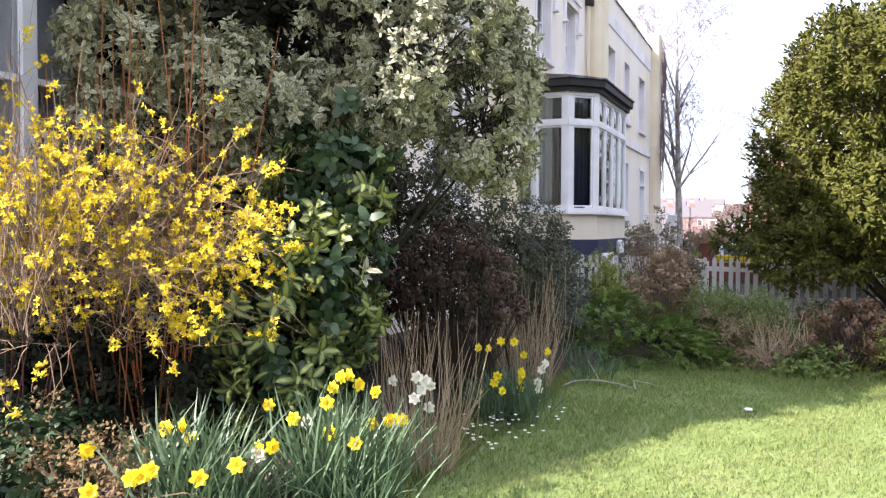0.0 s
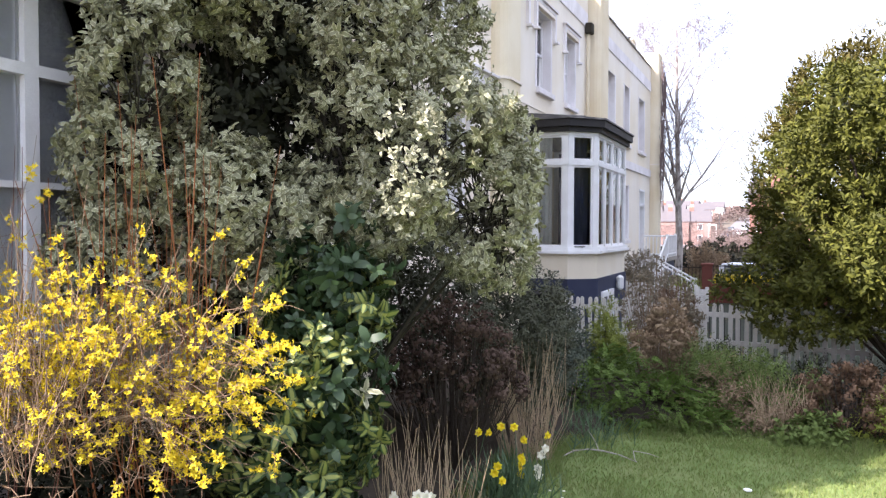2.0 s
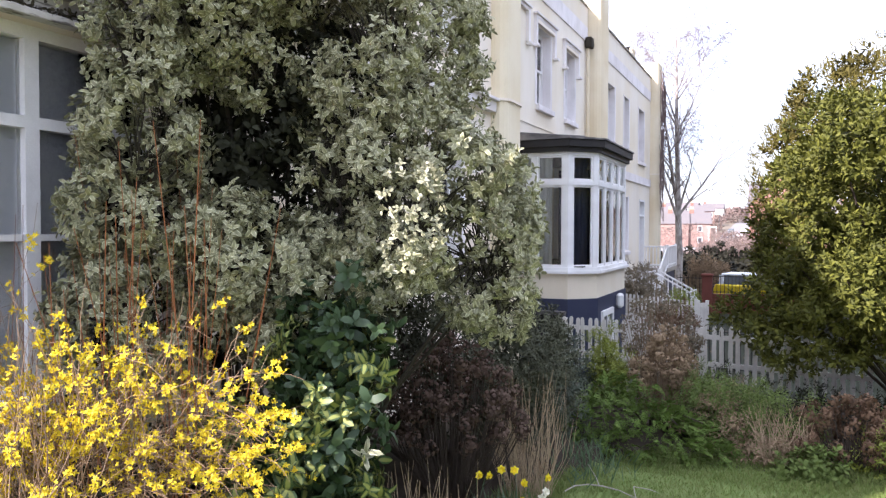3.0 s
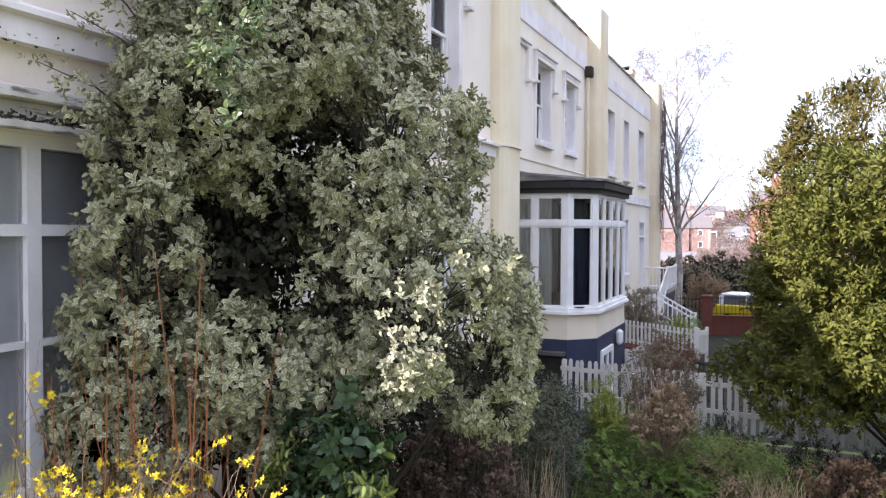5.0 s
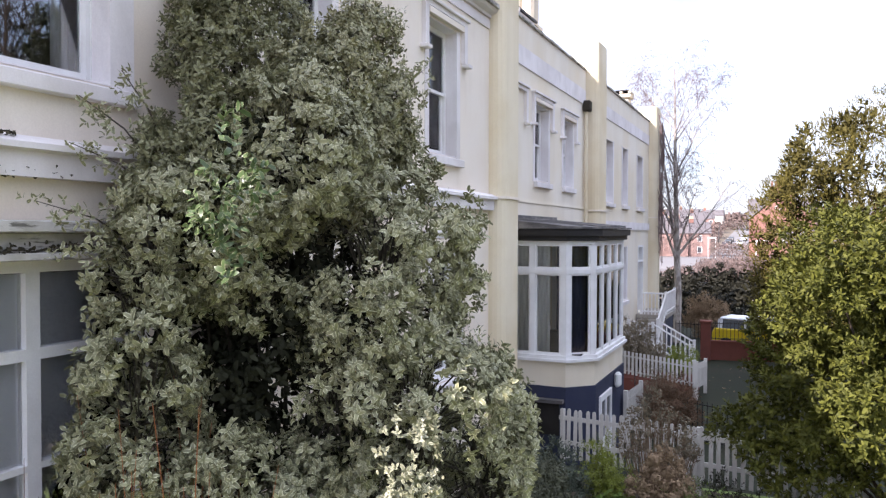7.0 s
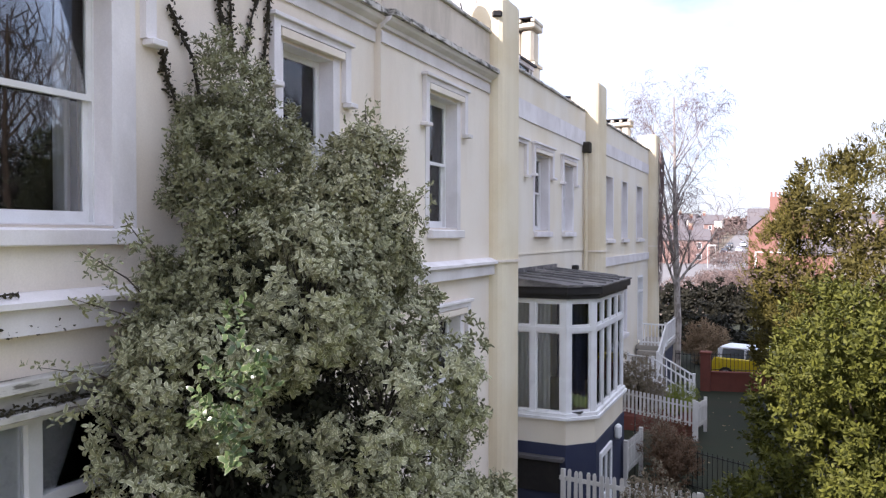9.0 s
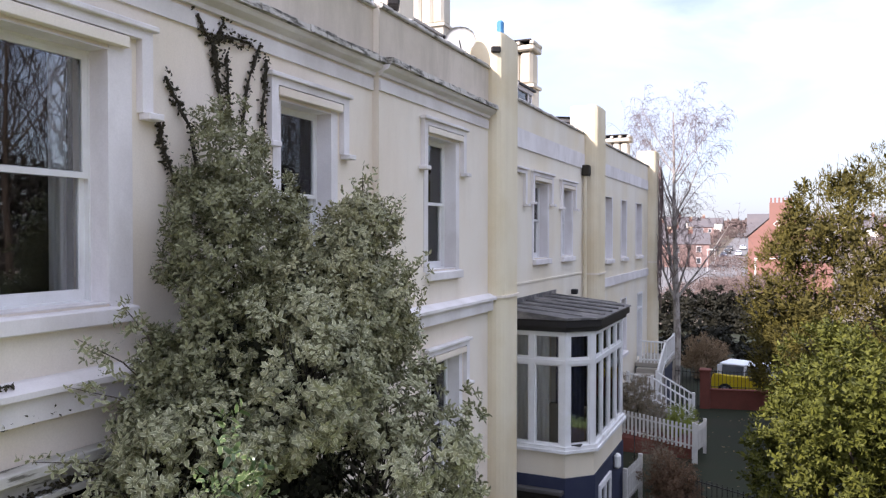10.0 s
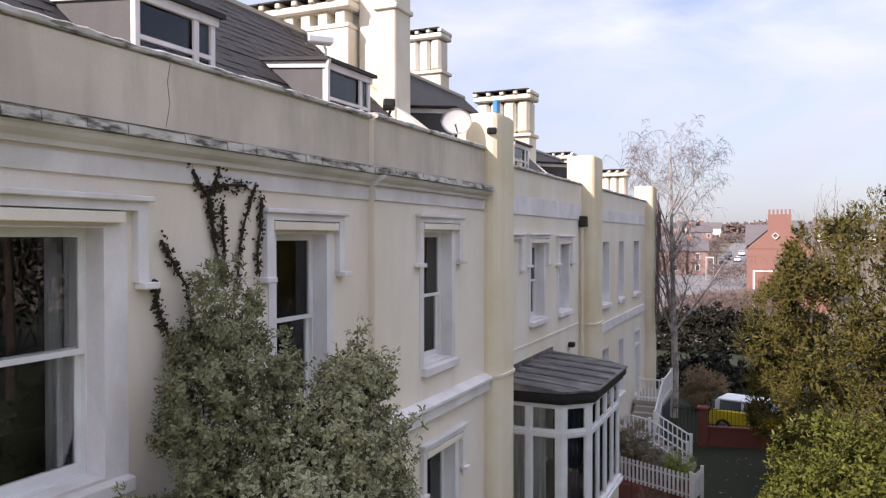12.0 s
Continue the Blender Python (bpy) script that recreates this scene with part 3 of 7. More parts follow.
def sash_window(root, y0, y1, z0, z1, wall_x, hood=True, curtain=True, architrave=0.13, depth=0.20, sill=True, hood_drop=0.55):
    win = part("window", ring_bar(wall_x - depth - 0.10, wall_x - depth, y0, y1, z0, z1, 0.03, 0.03, 0.04), WHITE, root, "white painted sliding sash window in a deep reveal")
    a, b, lo, hi = y0 + 0.03, y1 - 0.03, z0 + 0.03, z1 - 0.04
    mid = (lo + hi) / 2 + 0.02
    for name, xs, zb, zt in (("upper_sash", wall_x - depth - 0.045, mid - 0.03, hi), ("lower_sash", wall_x - depth - 0.095, lo, mid + 0.03)):
        bottom = 0.09 if name == "lower_sash" else 0.05
        part(name, ring_bar(xs, xs + 0.04, a, b, zb, zt, 0.05, bottom, 0.05), WHITE, win)
        p = part("pane", boxes((xs + 0.016, xs + 0.021, a + 0.05, b - 0.05, zb + bottom, zt - 0.05)), GLASS, win)
        p.visible_shadow = False
    t = 0.012
    part("reveal", ring_bar(wall_x - depth, wall_x + t, y0, y1, z0, z1, t, t, t), WHITE_BAND, win)
    for ya, yb in ((y1, y1 + architrave), (y0 - architrave, y0)):
        part("architrave", boxes((wall_x + 0.001, wall_x + t, ya, yb, z0 - 0.02, z1 + 0.04)), WHITE_BAND, win)
    if sill:
        bm = boxes((wall_x - depth, wall_x + 0.10, y0 - 0.06, y1 + architrave, z0 - 0.16, z0 - 0.001))
        for v in bm.verts:
            if v.co.z > z0 - 0.05 and v.co.x > wall_x:
                v.co.z -= 0.03
        part("sill", bevelled(bm, 0.01), WHITE_BAND, win)
    if hood:
        part("lintel_panel", bevelled(boxes((wall_x + 0.001, wall_x + 0.085, y0 - 0.10, y1 + 0.16, z1 + 0.03, z1 + 0.125)), 0.006), CREAM, win, "cream panel over the window")
        label_mould(win, y0 - 0.25, y1 + architrave + 0.20, z1 + 0.27, z1 - hood_drop, wall_x)
    if curtain:
        drape(wall_x - depth - 0.22, y1 - 0.24, y1 - 0.05, z0 + 0.05, z1 - 0.05)
        drape(wall_x - depth - 0.22, y0 + 0.05, y0 + 0.22, z0 + 0.05, z1 - 0.05)
    return win


def drape(x, y0, y1, z0, z1, cloth=None, label="pale grey curtain hanging in folds behind the glass"):
    """A hanging curtain in soft folds."""
    bm = bmesh.new()
    n = max(8, int((y1 - y0) / 0.018))
    rows = []
    for i in range(n + 1):
        y = y0 + (y1 - y0) * i / n
        o = 0.022 * math.sin(i * 1.15) + 0.012 * math.sin(i * 0.53)
        rows.append([bm.verts.new((x + o * (0.6 + 0.4 * k), y, z1 + (z0 - z1) * k)) for k in (0, 0.5, 1)])
    for r0, r1 in zip(rows, rows[1:]):
        for k in range(2):
            bm.faces.new((r0[k], r1[k], r1[k + 1], r0[k + 1]))
    ext = bmesh.ops.solidify(bm, geom=list(bm.faces), thickness=0.004)
    ob = part("curtain", bm, cloth or CURTAIN, smooth=True)
    return tagged(ob, label, "curtain", "curtains in the windows")


def pier(y0, y1, front, back, top, label):
    """A rounded pier between two houses, with a domed cap and a thin string round it."""
    root = thing("terrace_pier", label, "pier", "piers between the houses", "structure")
    r = 0.22

    def ring(grow=0.0):
        a = [(back, y0 - grow)]
        for k in range(5):
            t = -math.pi / 2 + k * math.pi / 8
            a.append((front - r + (r + grow) * math.cos(t), y0 + r + (r + grow) * math.sin(t)))
        for k in range(5):
            t = k * math.pi / 8
            a.append((front - r + (r + grow) * math.cos(t), y1 - r + (r + grow) * math.sin(t)))
        a.append((back, y1 + grow))
        return a
    bm = bmesh.new()
    add_prism(bm, ring(), -0.5, top - 0.12)
    part("shaft", bm, OCHRE, root, smooth=False)
    bm = bmesh.new()
    for inset, lo, hi in ((-0.006, 0.12, 0.085), (-0.030, 0.085, 0.055), (-0.065, 0.055, 0.028), (-0.110, 0.028, 0.010), (-0.160, 0.010, 0.0)):
        add_prism(bm, ring(inset), top - lo, top - hi)
    part("cap", bm, OCHRE, root)
    bm = bmesh.new()
    add_prism(bm, ring(0.035), 5.36, 5.41)
    part("string", bm, CREAM, root)
    return root


def house(y0, y1, wall_x, name_label, holes, wall_material, parapet, interior=True):
    root = thing("terraced_house", name_label, "house", "houses of the terrace")
    part("wall", wall_mesh(wall_x, wall_x - 0.42, y0, y1, -0.6, parapet, holes), wall_material, root)
    # the rooms behind: floors, back wall and party walls, near-black to stand for their dimness
    bx = wall_x - 4.6
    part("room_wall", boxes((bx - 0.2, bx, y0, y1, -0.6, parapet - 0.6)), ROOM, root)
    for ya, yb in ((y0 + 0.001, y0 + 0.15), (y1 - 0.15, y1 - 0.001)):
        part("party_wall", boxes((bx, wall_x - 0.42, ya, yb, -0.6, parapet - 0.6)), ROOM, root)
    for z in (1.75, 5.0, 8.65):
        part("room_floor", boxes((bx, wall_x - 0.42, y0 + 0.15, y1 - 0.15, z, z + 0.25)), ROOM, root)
    # coping
    coping(root, wall_x, y0, y1, parapet)
    return root


def coping(root, wall_x, y0, y1, z):
    """A rendered coping with a lumpy, weathered front edge."""
    n = int((y1 - y0) / 0.09)
    bm = bmesh.new()
    rings = []
    for i in range(n + 1):
        y = y0 + (y1 - y0) * i / n
        k = noise.noise(Vector((y * 1.7, wall_x, z))) + 0.8 * noise.noise(Vector((y * 7.0, wall_x, 3))) + 0.6 * noise.noise(Vector((y * 19.0, wall_x, 5)))
        out, up = 0.055 + 0.018 * k, 0.07 + 0.016 * k
        rings.append([bm.verts.new((wall_x + px, y, z + pz)) for px, pz in ((-0.45, 0), (out - 0.012, 0.0), (out, 0.014), (out - 0.004, up * 0.75), (out - 0.03, up), (-0.45, up))])
    for a, b in zip(rings, rings[1:]):
        for j in range(6):
            bm.faces.new((a[j], b[j], b[(j + 1) % 6], a[(j + 1) % 6]))
    bm.faces.new(rings[0])
    bm.faces.new(rings[-1][::-1])
    bmesh.ops.recalc_face_normals(bm, faces=bm.faces)
    part("coping", bm, WORN_WHITE, root, "flaking white coping on the parapet")


CORNICE = [(0, 0), (0.05, 0.0), (0.06, 0.045), (0.10, 0.06), (0.15, 0.085), (0.175, 0.115), (0.18, 0.14), (0, 0.14)]


def cornice_slabs(root, wall_x, y0, y1, z, seed):
    """Worn stone slabs laid end to end along the top of a cornice."""
    rnd = random.Random(seed)
    y = y0
    while y < y1 - 0.05:
        ln = min(rnd.uniform(0.16, 0.42), y1 - y)
        out, up, tip = 0.235 + rnd.uniform(-0.014, 0.012), 0.085 + rnd.uniform(-0.012, 0.006), rnd.uniform(-0.008, 0.008)
        bm = boxes((wall_x + 0.001, wall_x + out, y + 0.003, y + ln - rnd.uniform(0.003, 0.012), z, z + up))
        for v in bm.verts:
            if v.co.z > z + 0.01:
                v.co.z += 0.035 if v.co.x < wall_x + 0.1 else tip
                v.co.x -= 0.012 if v.co.x > wall_x + 0.1 else 0
            v.co += Vector((rnd.uniform(-0.004, 0.004), 0, 0)) if v.co.x > wall_x + 0.1 else Vector((0, 0, 0))
        part("cornice_slab", bm, LICHEN, root)
        y += ln


# first house, with the two wall planes that meet at a shallow break
W1 = (3.28, 4.57, 5.95, 8.08)
W2 = (6.90, 7.95, 5.95, 8.04)
W3 = (10.50, 11.60, 5.98, 8.08)
LW1 = (2.30, 5.10, 1.70, 4.52)
LW3 = (10.60, 11.75, 2.30, 4.50)
XA, XB = -5.12, -5.02
house_a = house(0.78, 8.98, XA, "cream stuccoed house with flaking cornice, sash windows and hood moulds", [W1, W2, LW1], CREAM, 9.62)
part("wall", wall_mesh(XB, XB - 0.42, 8.98, 13.15, -0.6, 9.62, [W3, LW3]), CREAM, house_a)
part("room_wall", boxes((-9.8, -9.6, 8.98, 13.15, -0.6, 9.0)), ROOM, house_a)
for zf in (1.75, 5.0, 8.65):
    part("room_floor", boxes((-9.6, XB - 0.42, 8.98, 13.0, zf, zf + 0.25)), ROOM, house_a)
coping(house_a, XB, 8.985, 13.15, 9.62)
for face in ((XA + 0.001, XA + 0.035, 0.78, 5.88, 8.98, 9.60), (XA + 0.001, XA + 0.012, 5.88, 8.98, 8.98, 9.60), (XB + 0.001, XB + 0.012, 8.98, 13.1, 8.98, 9.60)):
    part("parapet_face", boxes(face), PARAPET, house_a, "rain-stained parapet")
for ya, yb, xw in ((0.78, 8.975, XA), (8.975, 13.1, XB)):
    bm = bmesh.new()
    add_run(bm, CORNICE, ya, yb, xw, 8.70)
    part("cornice", bm, WHITE_BAND, house_a, "white cornice under worn slabs")
    cornice_slabs(house_a, xw, ya, yb, 8.845, int(ya))
    part("frieze", boxes((xw + 0.001, xw + 0.03, ya, yb - 0.01, 8.50, 8.66)), WHITE_BAND, house_a)
    bm = bmesh.new()
    add_run(bm, [(0, 0), (0.12, 0.0), (0.12, 0.185), (0.19, 0.20), (0.19, 0.245), (0.06, 0.305), (0, 0.31)], ya, yb, xw, 5.14)
    part("string_course", bm, WHITE_BAND, house_a, "white string course")
sash_window(house_a, *W1, XA, architrave=0.24)
sash_window(house_a, *W2, XA)
sash_window(house_a, *W3, XB)
sash_window(house_a, *LW3, XB)

# the wide ground-floor window
win = part("window", wall_mesh(XA - 0.14, XA - 0.28, 2.30, 5.10, 1.70, 4.52, [(ya, yb, za, zb) for ya, yb in ((2.42, 3.88), (4.0, 4.98)) for za, zb in ((1.8, 2.88), (2.93, 3.74), (3.83, 4.42))]),
           WHITE, house_a, "wide white mullioned window with pale blinds")
for ya, yb in ((2.42, 3.88), (4.0, 4.98)):
    for za, zb in ((1.8, 2.88), (2.93, 3.74), (3.83, 4.42)):
        p = part("pane", boxes((XA - 0.205, XA - 0.2, ya, yb, za, zb)), GLASS, win)
        p.visible_shadow = False
    tagged(part("blind", boxes((XA - 0.245, XA - 0.235, ya + 0.005, yb - 0.005, 1.81, 4.41)), BLIND), "pale drawn blind close behind the window", "blind", "blinds in the wide window")
for name, out, ya, yb, za, zb in (("hood_ledge", 0.16, 2.0, 5.5, 4.73, 4.82), ("hood_panel", 0.05, 2.05, 5.45, 4.58, 4.729), ("hood_mould", 0.12, 2.05, 5.45, 4.52, 4.579)):
    part(name, bevelled(boxes((XA + 0.001, XA + out, ya, yb, za, zb)), 0.008), WORN_WHITE, house_a, "peeling white ledge over the wide window")

pier_a = pier(13.12, 14.12, -4.72, -5.6, 10.34, "rounded cream pier between two houses with a domed cap")

# second house
XC = -5.45
W4 = (17.28, 18.42, 5.98, 7.82)
W5 = (19.80, 20.80, 5.98, 7.78)
house_b = house(14.02, 22.30, XC, "cream house with a white timber bay window", [W4, W5, (15.1, 18.8, 2.3, 4.5)], CREAM_PALE, 9.55)
part("frieze", boxes((XC + 0.001, XC + 0.03, 14.03, 22.2, 8.52, 8.95)), WHITE_BAND, house_b)
part("string_course", boxes((XC + 0.001, XC + 0.025, 14.03, 22.2, 5.42, 5.46)), CREAM_PALE, house_b)
sash_window(house_b, *W4, XC)
sash_window(house_b, *W5, XC)
label_mould(house_b, 15.3, 16.6, 8.08, 7.2, XC)
pier_b = pier(22.32, 23.42, -5.02, -5.9, 10.46, "rounded cream pier with rainwater pipe beside it")

# third house
XD = -5.42
W6 = (25.0, 26.1, 5.75, 7.85)
W7 = (27.75, 28.7, 5.75, 7.85)
W8 = (30.75, 32.0, 5.75, 7.85)
LW6 = (25.0, 26.1, 2.2, 4.2)
LW7 = (27.75, 28.7, 2.2, 4.2)
DOOR = (31.05, 32.25, 1.45, 4.2)
house_c = house(23.40, 33.60, XD, "cream house with a raised front door and tall sash windows", [W6, W7, W8, LW6, LW7, DOOR], CREAM_PALE, 9.55)
part("frieze", boxes((XD + 0.001, XD + 0.03, 23.41, 33.5, 8.52, 8.92)), WHITE_BAND, house_c)
part("string_course", boxes((XD + 0.001, XD + 0.06, 23.41, 33.5, 4.82, 5.12)), WHITE_BAND, house_c)
for w in (W6, W7, W8, LW6, LW7):
    sash_window(house_c, *w, XD, hood=False, curtain=False)
door = part("door", boxes((XD - 0.22, XD - 0.17, 31.12, 32.18, 1.46, 3.50)), WHITE, house_c, "white panelled front door")
for ya, yb in ((31.22, 31.6), (31.7, 32.08)):
    for za, zb in ((1.70, 2.35), (2.50, 3.38)):
        part("door_panel", bevelled(boxes((XD - 0.17, XD - 0.155, ya, yb, za, zb)), 0.005), WHITE, door)
part("door_frame", wall_mesh(XD + 0.02, XD - 0.24, 31.05, 32.25, 1.45, 4.2, [(31.12, 32.18, 1.45, 3.51), (31.12, 32.18, 3.58, 4.12)]), WHITE, house_c)
part("fanlight", boxes((XD - 0.19, XD - 0.185, 31.12, 32.18, 3.58, 4.12)), GLASS, house_c, "plain glass fanlight over the door").visible_shadow = False
pier_c = pier(33.60, 34.60, -5.05, -5.9, 10.25, "rounded cream pier overgrown with bare creeper")
house_d = house(34.6, 42.0, -6.3, "further terrace house, set back", [(36.0, 37.0, 5.8, 7.8), (39.0, 40.0, 5.8, 7.8)], CREAM_PALE, 8.6)
for yy in (36.0, 39.0):
    sash_window(house_d, yy, yy + 1.0, 5.8, 7.8, -6.3, curtain=False)


# ---- the bay window of the second house ----
def bay_window():
    root = thing("bay_window", "white timber bay window on a navy plinth under a lead roof", "bay window", kind="structure")
    ring = [(-5.45, 14.98), (-4.04, 14.98), (-3.55, 15.47), (-3.55, 18.42), (-4.04, 18.91), (-5.45, 18.91)]

    def grown(d):
        out = []
        k = d * math.tan(math.pi / 8)
        return [(-5.45, 14.98 - d), (-4.04 + k, 14.98 - d), (-3.55 + d, 15.47 - k), (-3.55 + d, 18.42 + k), (-4.04 + k, 18.91 + d), (-5.45, 18.91 + d)]
    for name, lo, hi, d, m in (("plinth", -0.6, 1.55, 0.03, NAVY), ("apron", 1.55, 2.07, 0.0, CREAM_PALE), ("sill", 2.07, 2.13, 0.10, WHITE), ("sill_board", 2.13, 2.20, 0.06, WHITE),
                               ("transom", 3.88, 3.97, 0.02, WHITE), ("head", 4.49, 4.56, 0.02, WHITE), ("soffit", 4.56, 4.66, 0.09, BLACK), ("fascia", 4.66, 4.80, 0.16, BLACK)):
        bm = bmesh.new()
        if name in ("transom", "head"):
            for a, b in zip(ring[:-1], ring[1:]):
                a, b = Vector((*a, 0)), Vector((*b, 0))
                d0 = (b - a).normalized()
                nrm = Vector((d0.y, -d0.x, 0))
                q = [a + nrm * 0.02, b + nrm * 0.02, b - nrm * 0.10, a - nrm * 0.10]
                add_prism(bm, [(v.x, v.y) for v in q], lo, hi)
        else:
            add_prism(bm, grown(d), lo, hi)
        part(name, bm, m, root)
    # posts at the corners, mullions and glass between them
    spans = [(ring[0], ring[1], 2), (ring[1], ring[2], 1), (ring[2], ring[3], 4), (ring[3], ring[4], 1), (ring[4], ring[5], 2)]
    for a, b, n in spans:
        a, b = Vector((*a, 0)), Vector((*b, 0))
        d0 = (b - a).normalized()
        nrm = Vector((d0.y, -d0.x, 0))
        ln = (b - a).length
        for i in range(n + 1):
            c = a + d0 * (ln * i / n)
            half = 0.055 if 0 < i < n else 0.055
            if i == 0:
                c += d0 * half
            if i == n:
                c -= d0 * half
            bm = bmesh.new()
            q = [c - d0 * half + nrm * 0.01, c + d0 * half + nrm * 0.01, c + d0 * half - nrm * 0.09, c - d0 * half - nrm * 0.09]
            add_prism(bm, [(v.x, v.y) for v in q], 2.20, 4.49)
            part("mullion", bm, WHITE, root)
        for i in range(n):
            s0, s1 = ln * i / n, ln * (i + 1) / n
            s0 += 0.11 if i == 0 else 0.055
            s1 -= 0.11 if i == n - 1 else 0.055
            for lo, hi in ((2.20, 3.88), (3.97, 4.49)):
                # built square to the wall, then swung round into its face of the bay
                bm = ring_bar(-0.06, -0.01, s0, s1, lo, hi, 0.035, 0.05, 0.04)
                bmesh.ops.transform(bm, matrix=Matrix(((nrm.x, d0.x, 0, a.x), (nrm.y, d0.y, 0, a.y), (0, 0, 1, 0), (0, 0, 0, 1))), verts=bm.verts)
                light = part("casement", bm, WHITE, root)
                bm = bmesh.new()
                q = [a + d0 * (s0 + 0.035) - nrm * 0.032, a + d0 * (s1 - 0.035) - nrm * 0.032, a + d0 * (s1 - 0.035) - nrm * 0.037, a + d0 * (s0 + 0.035) - nrm * 0.037]
                add_prism(bm, [(v.x, v.y) for v in q], lo + 0.05, hi - 0.04)
                pn = part("pane", bm, GLASS, light)
                pn.visible_shadow = False
    # lead roof with rolls running down from the wall
    bm = bmesh.new()
    g = grown(0.19)
    lo = [bm.verts.new((x, y, 4.81)) for x, y in g]
    hi = [bm.verts.new((x, y, z)) for (x, y), z in zip(g, (5.02, 4.86, 4.84, 4.84, 4.86, 5.02))]
    bm.faces.new(lo[::-1])
    bm.faces.new(hi)
    for i in range(6):
        bm.faces.new((lo[i], lo[(i + 1) % 6], hi[(i + 1) % 6], hi[i]))
    bmesh.ops.triangulate(bm, faces=[f for f in bm.faces if len(f.verts) > 4])
    part("roof", bm, LEAD, root)
    for k in range(6):
        y = 15.2 + k * 0.70
        x1 = -3.42 if 15.5 < y < 18.4 else -3.75
        bm = bmesh.new()
        add_tube(bm, [(-5.44, y, 5.03), (x1, y, 4.855)], 0.035, 6)
        part("lead_roll", bm, LEAD, root)
    part("flashing", boxes((-5.449, -5.40, 14.8, 19.1, 5.0, 5.12)), LEAD, root)
    part("room_floor", boxes((-5.44, -3.75, 15.1, 18.8, 2.201, 2.22)), ROOM, root)
    return root


bay_window()
for x0, x1, yy in ((-5.30, -4.79, 15.06), (-4.72, -4.40, 15.06)):
    c = drape(0.0, x0, x1, 2.22, 4.48, SHEER, "white net curtain hanging in folds inside the bay")
    c.matrix_basis = Matrix(((0, 1, 0, 0), (1, 0, 0, yy), (0, 0, 1, 0), (0, 0, 0, 1)))
drape(-3.74, 15.75, 18.35, 2.22, 4.48, NAVY_CLOTH, "dark navy curtain drawn behind the front of the bay")
c = drape(0.0, 0.0, 0.44, 2.22, 4.48, NAVY_CLOTH, "dark navy curtain gathered at the corner of the bay")
c.matrix_basis = pose(-4.09, 15.20, 0, 0, 0, -45)
# added curtain: blocks the bright view out through the far panes
c = drape(0.0, -5.3, -4.1, 2.22, 4.48, NAVY_CLOTH, "dark navy curtain added to close off daylight through the far side of the bay")
c.matrix_basis = Matrix(((0, 1, 0, 0), (1, 0, 0, 18.72), (0, 0, 1, 0), (0, 0, 0, 1)))


# ---- planting against the house ----
BUSH = [(-2.82, 5.48, 3.22, 0.78, 0.82, 0.76), (-3.16, 5.70, 4.35, 0.78, 0.88, 1.05), (-3.72, 5.90, 5.55, 0.52, 0.70, 0.95), (-3.58, 5.20, 5.20, 0.52, 0.52, 0.80),
        (-4.38, 4.14, 3.35, 0.46, 0.46, 0.95), (-4.25, 4.55, 4.80, 0.56, 0.52, 0.60), (-3.50, 4.85, 2.32, 0.48, 0.42, 0.60), (-2.56, 5.15, 2.95, 0.36, 0.48, 0.50),
        (-4.45, 4.12, 2.30, 0.42, 0.45, 0.60), (-3.70, 6.25, 6.42, 0.26, 0.32, 0.38), (-2.30, 5.84, 2.78, 0.42, 0.46, 0.52), (-3.30, 5.20, 3.45, 0.34, 0.34, 0.75),
        (-3.78, 4.48, 2.72, 0.44, 0.38, 0.46), (-2.20, 5.80, 2.50, 0.32, 0.42, 0.42), (-3.95, 4.95, 4.35, 0.36, 0.34, 0.36), (-4.42, 4.20, 4.36, 0.34, 0.34, 0.36)]
# shade on limbs and twigs is put into the darker stem colour
big_bush = bush("variegated_shrub", BUSH, 18000, 7, 0.072, 0.072, 0.037, VARIEGATED, "tall silvery variegated evergreen shrub growing against the house wall", "shrub", 11,
                trunk=(-3.9, 5.6, 0.1), bark=DARK_STEM, tuft=(12, 0.15), inside=0.03, rough=0.44, freq=1.7, open_angle=(48, 82), lift=0.25, gaps=0.36, twigs=1100)
# the inside of it: bare twigs, and shade put into dark leaves
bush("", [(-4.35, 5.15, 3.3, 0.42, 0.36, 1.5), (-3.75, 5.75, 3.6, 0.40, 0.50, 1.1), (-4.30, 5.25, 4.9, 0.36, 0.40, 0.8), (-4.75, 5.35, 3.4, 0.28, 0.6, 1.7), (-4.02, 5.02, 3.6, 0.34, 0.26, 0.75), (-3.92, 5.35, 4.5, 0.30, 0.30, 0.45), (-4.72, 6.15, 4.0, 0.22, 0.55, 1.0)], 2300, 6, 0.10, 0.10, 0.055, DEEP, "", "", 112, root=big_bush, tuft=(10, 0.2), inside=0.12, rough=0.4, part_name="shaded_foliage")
# upper leaves: an olive tone, with the stronger light up there painted in
bush("", [(-3.70, 6.22, 6.42, 0.28, 0.34, 0.45), (-3.70, 5.85, 5.70, 0.54, 0.70, 0.85)], 3600, 7, 0.07, 0.056, 0.028, OLIVE_VAR, "", "", 111, root=big_bush, tuft=(15, 0.15), inside=0.10, rough=0.5, freq=1.9, open_angle=(45, 80), lift=0.4, gaps=0.3, part_name="upper_foliage")
